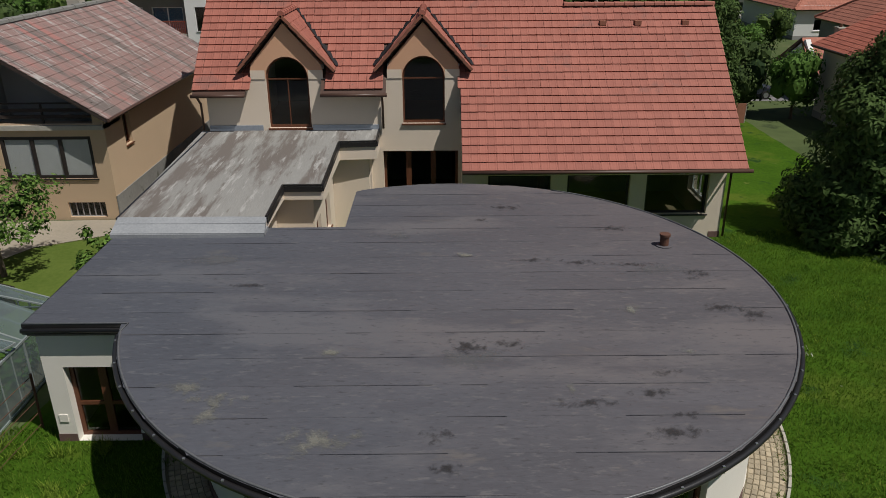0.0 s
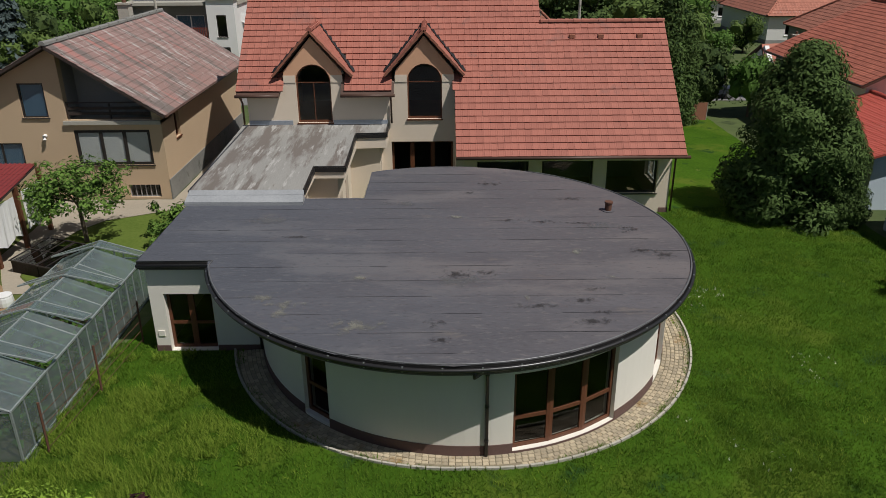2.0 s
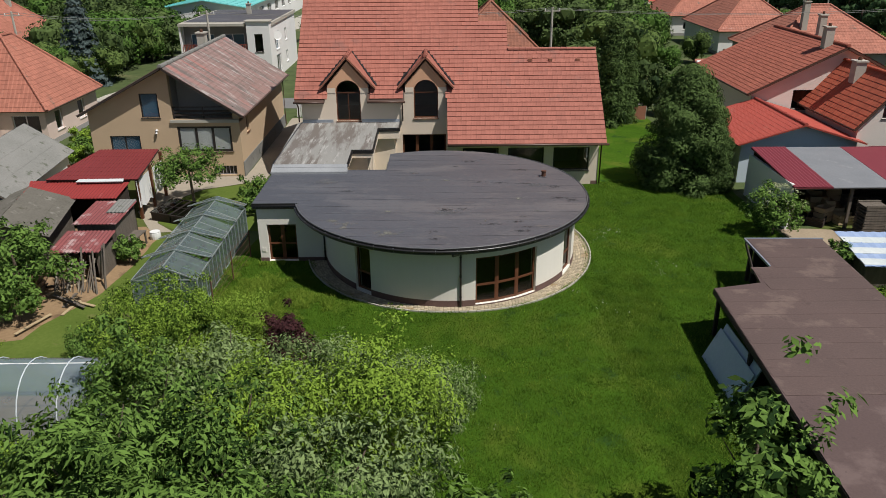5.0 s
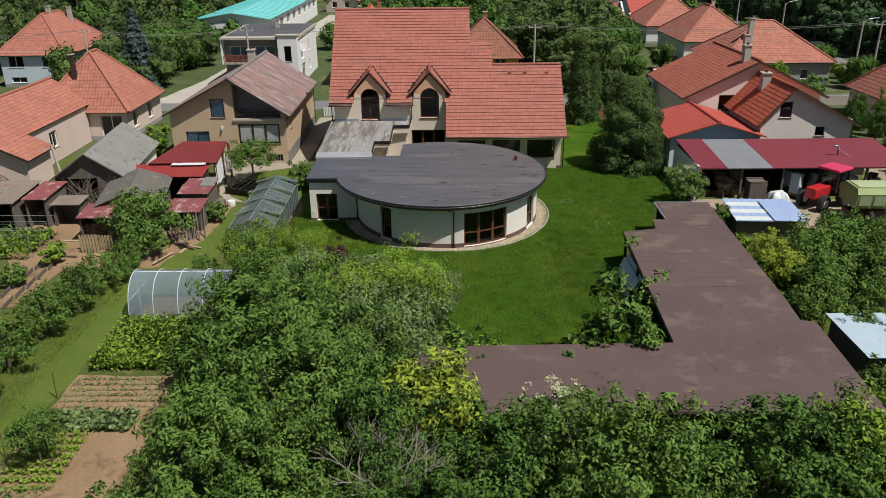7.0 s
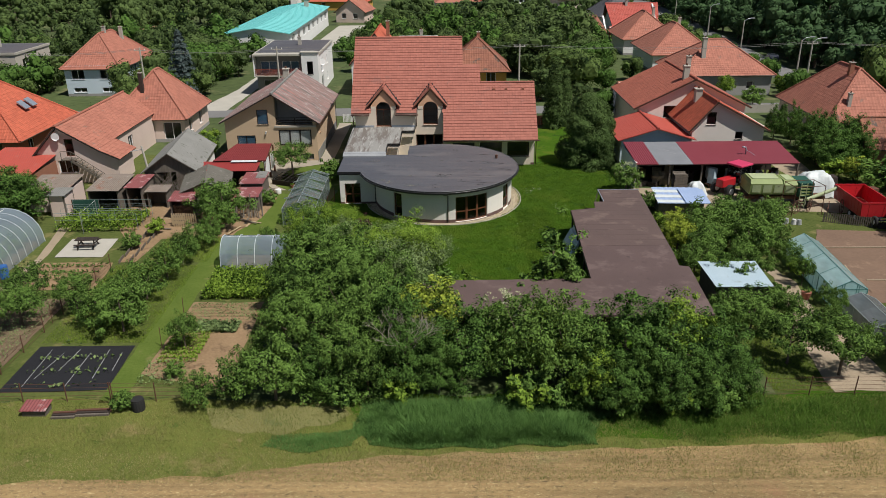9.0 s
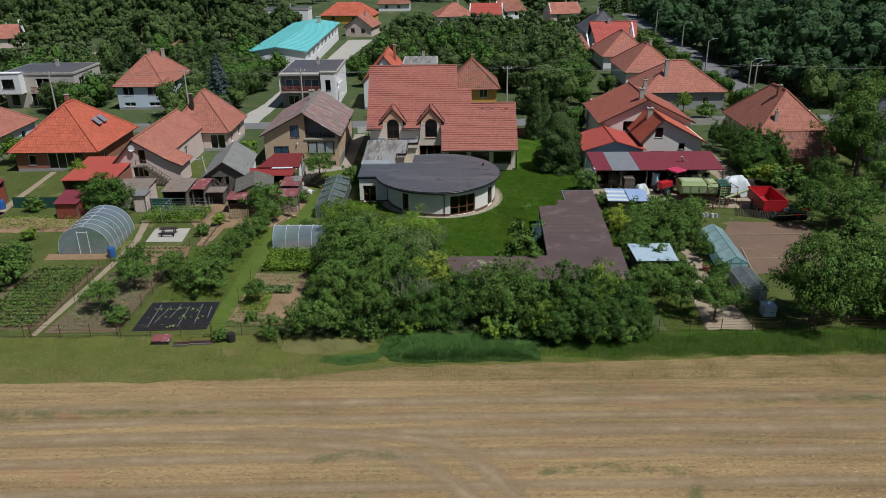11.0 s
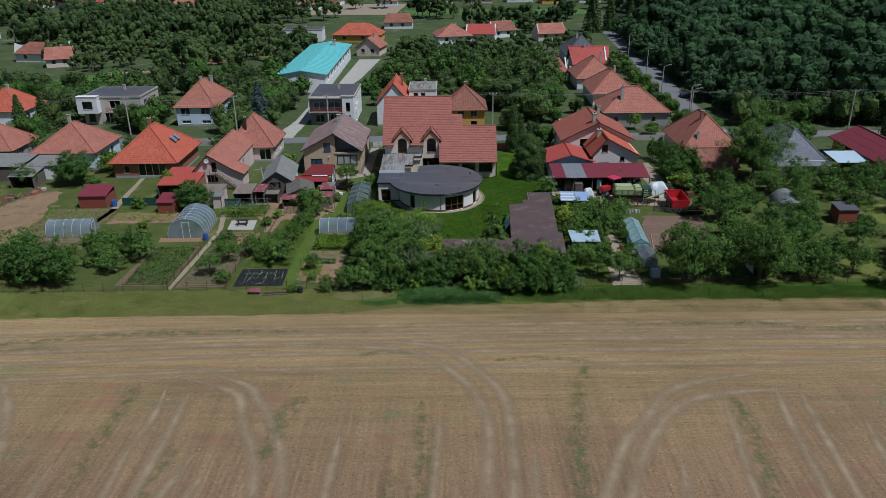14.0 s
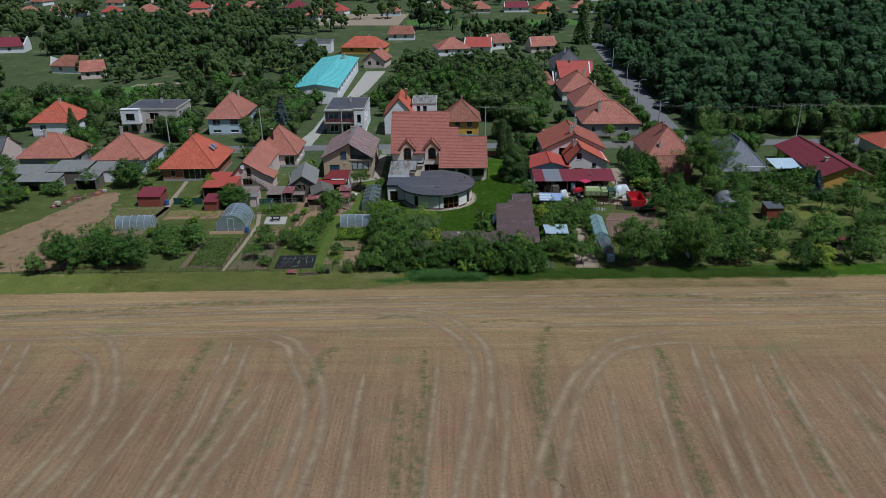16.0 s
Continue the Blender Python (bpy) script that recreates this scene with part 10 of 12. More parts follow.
# trees and hedges along the street and the side road
trng_ = random.Random(83)
for i in range(15):
    plant("village", 64.5 + i * 3.4, trng_.uniform(50.5, 55), trng_.uniform(5.5, 9.0), trng_.uniform(0.8, 1.2))
for i in range(26):
    t_ = i / 25
    plant("shrub" if i % 3 else "village", 51.2 + 3.8 * t_ + trng_.uniform(-1, 1.2), 50 + 92 * t_, trng_.uniform(1.6, 2.6) if i % 3 else trng_.uniform(3, 4.6), trng_.uniform(0.8, 1.3))
planting("village 68.4 34.6 5.4; village 70.6 37.0 4.6; village 67.0 38.2 5.0; dark 66.0 34.4 3.6; village 86.4 35.4 6.0; village 90.0 37.6 6.6; village 85.4 31.0 4.4; dark 71.6 25.4 3.0; mid 68.6 10.4 4.2; village 50.4 36.8 4.6; dark 54.6 33.0 3.6; dark 54.8 28.6 3.4; dark 55.0 24.6 3.6; village 53.8 40.0 5.0")
# dark hedge between the farm and its east neighbour, and dense growth behind the farmyard
planting("dark 38.6 27.0 4.2 0.6; dark 39.6 24.6 4.4 0.6; dark 40.4 22.2 4.6 0.6; dark 41.2 19.8 4.8 0.65; dark 42.0 17.4 4.8 0.65; dark 42.8 15.2 4.4 0.7; yellow 39.8 10.6 2.6 1.3; mid 41.0 1.8 3.6 0.9; mid 43.2 -2.4 3.6 0.9; mid 46.4 -0.6 3.4 0.9; mid 44.6 4.6 3.8 0.9")
planting("mid 57.0 8.6 5.2; mid 51.4 6.4 5.0; row 60.8 4.6 3.8; mid 64.4 8.0 4.6; mid 68.0 -1.6 4.4; mid 63.2 -12.4 4.2; mid 70.6 -12.6 4.6; row 76.4 -18.6 3.8; mid 82.6 -16.4 5.0; mid 50.6 -22.6 4.6; row 47.4 -19.0 3.4; mid 86.8 -24.0 4.6; mid 98.0 -8.0 5.0; village 88 20 6; village 92 15 6.5; village 97 22 7; village 86.5 26 4.5; village 102 18 7; dark 85.4 12 4.6; dark 84.8 16 4.2")
planting("row 23.4 -1.4 3.2 0.9; row 25.6 -2.6 3.2 0.8; row 20.2 -4.6 3.8 0.9; row 22.4 -5.6 3.6 0.9; row 19.2 -8.4 3.2 0.8; row 21.0 -10.6 3.0 0.7; slim 19.8 -14.2 3.2; slim 18.6 -12.8 3.4; row 21.6 -18.0 2.6 0.7")
planting("mid -38.4 2.8 4.2 1.1; row -40.6 -14.4 3.2; row -44.2 -16.0 3.6; row -42.6 -18.6 3.2; mid -47.8 -20.4 4.4; row -54.6 -21.0 3.6; shrub -26.4 -23.8 1.6; lush -45.0 11.4 3.4 0.8; mid -59.6 23.4 3.8 0.9; row -62.8 18.4 3.6; row -74.6 10.4 3.4; mid -80.6 6.4 4.0; row -86.4 9.6 3.6; mid -95.6 -22.0 4.2")

planting("mid 58.6 -20.4 5.0; mid 62.8 -23.8 4.8; mid 67.4 -17.6 5.2; mid 73.6 -22.0 5.0; mid 55.0 -14.6 4.4; mid 60.4 -3.0 4.6; mid 66.2 3.8 4.8; mid 70.0 9.4 5.0; mid 79.6 -11.0 5.0; mid 86.0 -1.6 5.2; mid 91.4 6.4 5.4; mid 94.6 -18.0 5.2; mid 53.6 -0.6 4.2; mid 49.8 -7.4 4.2")
planting("dark -50.4 -22.8 5.4 1.0; dark -47.0 -23.4 4.6 1.0; dark -56.2 -24.0 5.0 1.0; dark -41.0 -15.0 3.6 0.9; dark -44.6 -16.4 3.8 0.9; dark -63.0 15.2 5.0 1.1; dark -38.2 2.4 4.2 1.1; mid -70.4 14.8 3.8; mid -90.6 13.0 4.4; mid -100.4 2.0 4.6; mid -104.0 -20.0 5.0; mid -66.4 30.0 3.6; mid -76.6 33.4 4.2; mid -93.4 25.4 4.4; mid -60.2 34.6 3.4; mid -43.6 35.0 3.2")

planting("dark 42.6 -20.4 4.6 1.1; dark 46.4 -16.4 4.8 1.1; dark 39.6 -22.4 4.4 1.0; dark 45.6 -24.0 4.4 1.1; mid 38.6 -16.0 4.6; dark 34.6 -24.0 4.2 0.9; dark 49.6 -11.0 4.4 1.1; dark 31.0 -22.8 4.0 0.9")
# round the far west houses
planting("village -82.0 41.0 7.0 0.9; village -86.4 44.2 6.0; fir -88.0 47.5 9.5; village -78.5 46.4 5.2; far -61.0 45.6 4.6 0.8; village -44.6 45.4 4.4 0.8; village -63.6 60.4 6.2; village -64.0 66.0 5.6; far -84.0 64.0 6.8; village -87.2 58.0 6.4; shrub -58.6 13.6 2.0; shrub -75.6 20.4 2.4 1.3; shrub -81.0 8.0 2.6 1.4; mid -80.6 2.4 4.2; row -84.6 -3.6 3.6; shrub -77.4 11.6 2.2; row -61.6 -17.8 3.8; dark -58.8 -19.6 3.8 1.1; row -55.6 -13.6 3.4")
# trees scattered between the houses behind the street
TAKEN = [(-61, -47, 54, 73), (-82, -65, 56, 72), (-105, -90, 54, 68), (-31, -17, 54, 73), (-45, -29, 90, 149), (-37, -22, 44, 148), (-16, 0, 52, 69), (-1, 11, 51, 64), (33, 50, 50, 66), (34, 48, 70, 88), (33, 47, 90, 107), (36, 49, 112, 149), (52, 72, 40, 240), (-140, 140, 39, 48), (-118, -84, 92, 122), (14, 46, 238, 270), (-62, -44, 186, 200), (-42, -18, 148, 198), (-10, 24, 168, 196)]
srng = random.Random(77)
cands = []
while len(cands) < 330:
    x, y = srng.uniform(-135, 52), srng.uniform(49, 200)
    if any(a - 2 < x < b + 2 and c - 2 < y < d + 2 for a, b, c, d in TAKEN):
        continue
    dense = noise.noise(Vector((x * 0.02, y * 0.02, 3.3)))
    if dense < -0.12 and srng.random() < 0.75:
        continue
    cands.append((x, y, srng.uniform(3.6, 8.2), srng.uniform(0.9, 1.3)))
# thickets: beside the lane, behind the far west houses, behind the street
for a, b, c, d, n in ((-47, -37, 50, 90, 34), (-64, -48, 76, 130, 40), (-130, -66, 74, 92, 40), (-118, -70, 122, 160, 40), (10, 30, 50, 160, 40), (-16, 12, 72, 160, 40)):
    cands += [(srng.uniform(a, b), srng.uniform(c, d), srng.uniform(3.4, 7.4), srng.uniform(0.9, 1.3)) for _ in range(n)]
MEADOW = ((-135, -84, 92, 146), (-84, -52, 104, 132))
cands = [q for q in cands if not any(a < q[0] < b and c < q[1] < d and srng.random() < 0.85 for a, b, c, d in MEADOW)]
cands.sort(key=lambda q: q[1])
for q in cands[:270]:
    plant("village" if q[1] < 84 else "far", *q)
for k, srcs in K.items():
    for s in srcs:
        for o in (*s.children_recursive, s):
            bpy.data.objects.remove(o)


# ---- woods ----
def woods(name, label, spots, leaf, per, material="wood_leaf", seed=7):
    """Many crowns as one body of leaves: lumpy shells, open below, on thin trunks."""
    r = np.random.RandomState(seed)
    PP, NN = [], []
    tg, mass = Geo(), Geo()
    for x, y, h, w in spots:
        n = int(per * min(2.2, max(0.6, (w / 4.5) ** 2)) * (1.0 if y < 140 else 0.75 if y < 230 else 0.55))
        P, d, c, girth = lobed_crown(r, (w, w, h * 0.50), h * 0.54, n, 19 + int(r.rand() * 7), 0.66)
        PP.append(P + (x, y, 0)), NN.append(d)
        k = len(mass.v)
        bough_mass(r, (w, w, h * 0.50), h * 0.54, c, girth * 0.93, mass)
        mass.v[k:] = [(a + x, b + y, max(0.1, e)) for a, b, e in mass.v[k:]]
        tg.tube([(x, y, 0), (x, y, h * 0.6)], [0.25, 0.12], 5)
    ob = tagged(leaf_cloud(name, np.concatenate(PP), np.concatenate(NN), leaf, material, r, 0.18, 1.2), label, "woods", kind="stuff")
    tagged(part("boughs", mass, material, ob), kind="stuff")
    tagged(part("trunks", tg, "bark", ob), kind="stuff")
    return ob


wrng = random.Random(9)
woods("tree_scatter", "scattered leafy trees in the far gardens", [(x, y, h, h * 0.44 * w) for x, y, h, w in cands[270:]], 0.45, 320, "belt_leaf", seed=6)
spots = []
for i in range(18):
    for j in range(25):
        x, y = 68 + i * 10.5 + wrng.uniform(-5, 5), 60 + j * 10.2 + wrng.uniform(-5, 5)
        if x < 67 + max(0, y - 90) * 0.075 or y > 315 or y < 57 or (x > 190 and y > 285):
            continue
        s_ = wrng.uniform(0.6, 1.3)
        spots.append((x, y, 12.5 * s_ * wrng.uniform(0.85, 1.1), 6.2 * s_))
# undergrowth along the edge of the wood
for i in range(70):
    spots.append((wrng.uniform(63.0, 69) + 0.035 * i, 54 + i * 2.1, wrng.uniform(4.5, 9), wrng.uniform(2.6, 4.0)))
for i in range(60):
    spots.append((66 + i * 2.6, wrng.uniform(52, 60), wrng.uniform(4, 7.5), wrng.uniform(2.6, 4.2)))
woods("woodland", "dense dark green deciduous woodland", spots, 0.50, 760)
spots = []
for _ in range(1400):
    x, y = wrng.uniform(-320, 60), wrng.uniform(120, 300)
    if any(a - 5 < x < b + 5 and c - 5 < y < d + 5 for a, b, c, d in TAKEN) or any(a < x < b and c < y < d for a, b, c, d in MEADOW) or noise.noise(Vector((x * 0.013, y * 0.016, 8))) < (-0.08 if x < -40 else 0.05) or (y > 275 and x > -85) or (y < 150 and x > -60):
        continue
    spots.append((x, y, wrng.uniform(6, 12.5), wrng.uniform(3.2, 5.8)))
woods("tree_belt", "belt of mixed green trees behind the gardens", spots[:520], 0.50, 420, "belt_leaf", seed=8)
spots = []
for _ in range(700):
    x, y = wrng.uniform(-420, 420), wrng.uniform(300, 620)
    if 100 < x < 230 and y < 335 or noise.noise(Vector((x * 0.012, y * 0.02, 4))) < -0.15:
        continue
    spots.append((x, y, wrng.uniform(6, 12), wrng.uniform(4, 7)))
woods("distant_trees", "distant trees between village houses", spots[:560], 0.9, 160, "belt_leaf", seed=9)


# ---- far village ----
FAR = (("tile_salmon", "white"), ("tile_salmon", "pinkish"), ("tile_brown", "white"), ("red_sheet", "white"), ("tile_orange", "ochre"), ("maroon", "white"), ("tile_salmon", "paleblue"))
frng = random.Random(31)


def far_house(x, y, w, d, e, rise, rz, k, roof="hip"):
    t, wl = FAR[k % len(FAR)]
    look_ = {"tile_salmon": "salmon tile", "tile_brown": "brown tile", "red_sheet": "bright red", "tile_orange": "orange tile", "maroon": "dark red"}[t]
    h = village_house("far_house", "distant village house with %s roof" % look_, -w / 2, w / 2, -d / 2, d / 2, e, rise, roof, "x" if w > d else "y", wl, t, 0.5, wins=(("s", w * 0.2, w * 0.2 + 1.3, 1, 2.4, 1), ("s", w * 0.6, w * 0.6 + 1.3, 1, 2.4, 1)), step=1.3, wave=1.5, caps=False, plinth=False, chim=((w * 0.1, 0.5, e + rise + 0.5),), group="distant village houses")
    h.matrix_basis = pose(x, y, 0, 0, 0, rz)


for i, (x, y, w, d, rz, k, rf) in enumerate((
        (-255, 350, 13, 11, 8, 0, "hip"), (-240, 362, 12, 10, -5, 1, "gable"), (-228, 352, 14, 11, 12, 0, "gable"), (-205, 352, 10, 10, 0, 3, "hip"), (-182, 352, 14, 11, 5, 1, "hip"), (-158, 372, 13, 10, 0, 3, "hip"), (-138, 360, 14, 10, 6, 3, "gable"),
        (-122, 366, 13, 10, -8, 0, "hip"), (-140, 318, 17, 9, 0, 1, "gable"), (-112, 312, 12, 10, 4, 6, "gable"), (-93, 366, 14, 11, -4, 5, "hip"), (-74, 322, 13, 11, 8, 0, "hip"), (-66, 345, 13, 11, -12, 3, "hip"), (-32, 338, 10, 9, 0, 6, "hip"),
        (-3, 350, 14, 11, 4, 0, "hip"), (20, 348, 14, 11, -3, 1, "hip"), (43, 352, 15, 11, 0, 5, "gable"), (60, 342, 13, 12, 8, 4, "hip"), (82, 345, 12, 10, 0, 0, "hip"), (106, 338, 14, 10, 5, 5, "gable"), (131, 345, 12, 10, 0, 6, "hip"), (150, 350, 14, 10, 6, 2, "hip"), (166, 346, 12, 10, 0, 6, "gable"), (211, 338, 14, 10, 4, 5, "hip"),
        (-276, 330, 13, 10, 0, 3, "hip"), (-290, 345, 13, 10, 6, 0, "hip"), (-190, 205, 16, 10, 10, 5, "gable"), (-135, 152, 16, 9, -10, 2, "gable"), (-124, 140, 8, 7, 20, 1, "gable"), (3, 186, 13, 12, 10, 0, "hip"), (14, 190, 11, 9, -8, 3, "gable"), (22, 200, 10, 8, 20, 2, "gable"), (40, 190, 11, 9, 10, 1, "gable"), (-33, 192, 18, 10, -6, 4, "hip"), (-25, 158, 8, 10, -10, 1, "gable"),
        (22, 112, 7, 5, 4, 1, "gable"), (30, 108, 9, 4, 0, 0, "gable"), (38, 106, 6, 5, 0, 3, "gable"), (26, 44, 5, 4, 6, 0, "gable"), (-20, 232, 12, 9, 0, 2, "gable"), (-310, 372, 13, 11, 0, 0, "hip"), (232, 360, 14, 11, 0, 2, "hip"), (262, 372, 14, 11, 10, 0, "hip"))):
    sc_ = 2.2 if w < 8 else 3.0
    far_house(x, y, w, d, sc_, (3.6 if rf == "hip" else 3.0) * (0.55 if w < 8 else 1), rz, k, rf)
flat_house("far_flat_house", "white flat-roofed house beyond the long hall", -62, -47, 190, 198, 4.4, "white", (("s", 1.5, 4, 1.2, 3, 2), ("s", 6, 8.5, 1.2, 3, 2), ("s", 10.5, 13, 1.2, 3, 2)))
for _ in range(46):
    x, y = frng.uniform(-420, 420), frng.uniform(375, 600)
    far_house(x, y, frng.uniform(10, 15), frng.uniform(8, 11), 3.0, frng.uniform(2.8, 3.8), frng.uniform(-20, 20), frng.randrange(7), frng.choice(("hip", "gable")))

# ---- poles and wires ----
def pole(name, label, x, y, h, lamp=False, arm=True, rz=0):
    p = thing(name, label, "pole", (x, y, 0), rz, "street poles")
    part("mast", Geo().tube([(0, 0, 0), (0, 0, h)], [0.16, 0.10], 8), "concrete", p)
    if lamp:
        part("arm", Geo().tube([(0, 0, h - 0.2), (0.6, 0, h + 0.3), (1.3, 0, h + 0.4)], 0.05, 6), "chrome", p)
        part("lamp_head", Geo().box(1.2, 1.9, -0.14, 0.14, h + 0.33, h + 0.5), "chrome", p, bevel=0.04)
    if arm:
        part("cross_arm", Geo().beam((-0.8, 0, h - 0.4), (0.8, 0, h - 0.4), 0.09), "concrete", p)
        for x_ in (-0.7, 0, 0.7):
            part("insulator", Geo().tube([(x_, 0, h - 0.35), (x_, 0, h - 0.15)], 0.05, 6), "white_frame", p)


LINE = [(-110, 48.6), (-66, 48.8), (-43.5, 49.2), (-24.0, 49.0), (10.5, 49.4), (52.0, 49.4), (85.0, 48.6), (128, 49)]
for i, (x, y) in enumerate(LINE):
    pole("power_pole", "concrete power pole with wires along the street", x, y, 8.2, i in (5,))
for i in range(len(LINE) - 1):
    (xa, ya), (xb, yb) = LINE[i], LINE[i + 1]
    for k in (-0.7, 0.7):
        pts = []
        for j in range(13):
            t = j / 12
            pts.append((xa + (xb - xa) * t, ya + (yb - ya) * t + k, 8.05 - 4 * 0.7 * t * (1 - t)))
        w = mesh_ob("power_wire", Geo().tube(pts, 0.018, 4), "eternit")
        tagged(w, "sagging power wire along the street", "wire", "power wires")
for x, y in ((56.0, 58), (56.8, 84), (59.8, 112), (62.2, 146)):
    pole("street_lamp", "tall street lamp beside the road", x - 1.6, y, 7.2, True, False, 0)

# ---- farmyard machines ----
def wheel(name, parent, x, y, r, w):
    t = part("tyre", Geo().tube([(x - w / 2, y, r), (x - w / 2 + 0.06, y, r), (x + w / 2 - 0.06, y, r), (x + w / 2, y, r)], [r * 0.9, r, r, r * 0.9], 20), "rubber", parent)
    part("rim", Geo().tube([(x - w / 2 - 0.01, y, r), (x + w / 2 + 0.01, y, r)], r * 0.5, 14), "white_frame", t)


tr = thing("tractor", "red tractor with bright pink-red cab roof", "tractor", (27.4, 8.1, 0), 122)
part("cab", Geo().box(-0.75, 0.75, -0.9, 0.6, 1.1, 1.3).box(-0.75, -0.66, -0.9, -0.8, 1.3, 2.6).box(0.66, 0.75, -0.9, -0.8, 1.3, 2.6).box(-0.75, -0.66, 0.5, 0.6, 1.3, 2.6).box(0.66, 0.75, 0.5, 0.6, 1.3, 2.6), "rubber", tr)
for q in ([(-0.7, -0.85, 1.3), (0.7, -0.85, 1.3), (0.7, -0.85, 2.55), (-0.7, -0.85, 2.55)], [(-0.7, 0.55, 1.3), (0.7, 0.55, 1.3), (0.7, 0.55, 2.55), (-0.7, 0.55, 2.55)], [(0.7, -0.8, 1.3), (0.7, 0.5, 1.3), (0.7, 0.5, 2.55), (0.7, -0.8, 2.55)], [(-0.7, -0.8, 1.3), (-0.7, 0.5, 1.3), (-0.7, 0.5, 2.55), (-0.7, -0.8, 2.55)]):
    part("cab_window", Geo().add(q, [(0, 1, 2, 3)]), "glass", tr)
M["cab_roof"] = mat("pink_red_cab_roof", (0.62, 0.05, 0.13), (0.55, 0.045, 0.11), 1, 6, 0.4, 0.0)
part("cab_roof", Geo().box(-0.85, 0.85, -1.0, 0.75, 2.6, 2.82), "cab_roof", tr, "pink-red rounded cab roof", bevel=0.08)
part("bonnet", Geo().box(-0.42, 0.42, 0.6, 2.5, 0.85, 1.65), "tractor_red", tr, bevel=0.1)
part("fender", Geo().box(-1.05, -0.72, -1.2, 0.25, 1.45, 1.55).box(0.72, 1.05, -1.2, 0.25, 1.45, 1.55), "tractor_red", tr)
for s in (-1, 1):
    wheel("tyre", tr, s * 0.88, -0.5, 0.85, 0.5)
    wheel("tyre", tr, s * 0.8, 1.9, 0.6, 0.4)
hv = thing("crop_machine", "large olive-green farm machine with ladder", "farm machine", (29.5, 4.7, 0), -3)
M["machine_pale"] = mat("faded_pale_green_paint", (0.42, 0.47, 0.27), (0.33, 0.38, 0.21), 1.2, 8, 0.6, 0.06, spots=(0.22, 0.22, 0.12), spot_scale=2.0, spot_at=0.62)
for i, (xa, xb, zt) in enumerate(((-2.6, 0.2, 2.55), (0.3, 1.5, 2.45))):
    body = part("hopper", Geo().add([(xa, -1.2, 1.25), (xb, -1.2, 1.25), (xb, 1.2, 1.25), (xa, 1.2, 1.25), (xa, -1.35, zt - 0.3), (xb, -1.35, zt - 0.3), (xb, 1.35, zt - 0.3), (xa, 1.35, zt - 0.3), (xa + 0.1, -0.9, zt), (xb, -0.9, zt), (xb, 0.9, zt), (xa + 0.1, 0.9, zt)],
                                    [(3, 2, 1, 0), (0, 1, 5, 4), (1, 2, 6, 5), (2, 3, 7, 6), (3, 0, 4, 7), (4, 5, 9, 8), (5, 6, 10, 9), (6, 7, 11, 10), (7, 4, 8, 11), (8, 9, 10, 11)]), "machine_green", hv)
    for k in range(3 if i == 0 else 1):
        x = xa + 0.2 + k * 0.95
        part("cover_panel", Geo().slab([(x, -1.30, zt - 0.34), (x + 0.75, -1.30, zt - 0.34), (x + 0.75, -1.235, 1.45), (x, -1.235, 1.45)], 0.04), "machine_pale", body)
    part("roof_panel", Geo().box(xa + 0.3, xb - 0.2, -0.75, 0.75, zt + 0.003, zt + 0.05), "machine_pale", body)
part("side_panel", Geo().box(1.7, 3.0, -1.2, 1.1, 1.0, 2.3), "green_mesh", hv, "dark green engine housing", bevel=0.05)
for k in range(4):
    part("vent_slat", Geo().box(1.85, 2.85, -1.24, -1.2, 1.2 + k * 0.26, 1.32 + k * 0.26), "machine_green", hv)
part("auger", Geo().tube([(2.4, -1.5, 0.9), (5.2, -1.0, 1.9)], 0.16, 10), "machine_pale", hv, "slanting pale unloading pipe")
g = Geo()
for z in np.linspace(0.3, 2.2, 7):
    g.beam((1.75, -1.5, z), (2.25, -1.5, z), 0.04)
g.beam((1.75, -1.5, 0.1), (1.75, -1.5, 2.4), 0.05).beam((2.25, -1.5, 0.1), (2.25, -1.5, 2.4), 0.05)
part("ladder", g, "machine_pale", hv)
part("chassis", Geo().box(-2.6, 4.4, -0.5, 0.5, 0.6, 0.85).beam((2.6, -1.2, 0.9), (5.0, -0.4, 1.5), 0.15), "rust", hv)
for x in (-1.4, 2.6):
    for s in (-1, 1):
        wheel("tyre", hv, x, s * 1.1, 0.5, 0.3)
tp_ = thing("covered_load", "machinery under crumpled white tarpaulin", "tarpaulin", (34.3, 7.0, 0))
r_ = np.random.RandomState(3)
vs, n = [], 16
for j in range(n + 1):
    for i in range(n + 1):
        u, v = i / n * 2 - 1, j / n * 2 - 1
        hgt = 2.25 * (1 - max(abs(u), abs(v)) ** 3.0) + 0.22 * noise.noise(Vector((u * 3, v * 3, 1))) * 2
        vs.append((u * 1.95 + 0.1 * noise.noise(Vector((u * 4, v * 4, 8))), v * 1.3 + 0.12 * noise.noise(Vector((u * 5, v * 2, 4))), max(0.03, hgt + 0.10 * math.sin(7 * u + 2 * v))))
part("sheet", Geo().add(vs, [(j * (n + 1) + i, j * (n + 1) + i + 1, (j + 1) * (n + 1) + i + 1, (j + 1) * (n + 1) + i) for j in range(n) for i in range(n)]), "white_tarp", tp_, smooth=True)
tp2 = thing("wrapped_bale", "bale wrapped in pale plastic", "bale", (23.5, 7.6, 0))
part("wrap", Geo().add([(x * 0.45, y * 0.6, z * 0.52) for x, y, z in vs], [(j * (n + 1) + i, j * (n + 1) + i + 1, (j + 1) * (n + 1) + i + 1, (j + 1) * (n + 1) + i) for j in range(n) for i in range(n)]), "white_tarp", tp2, smooth=True)
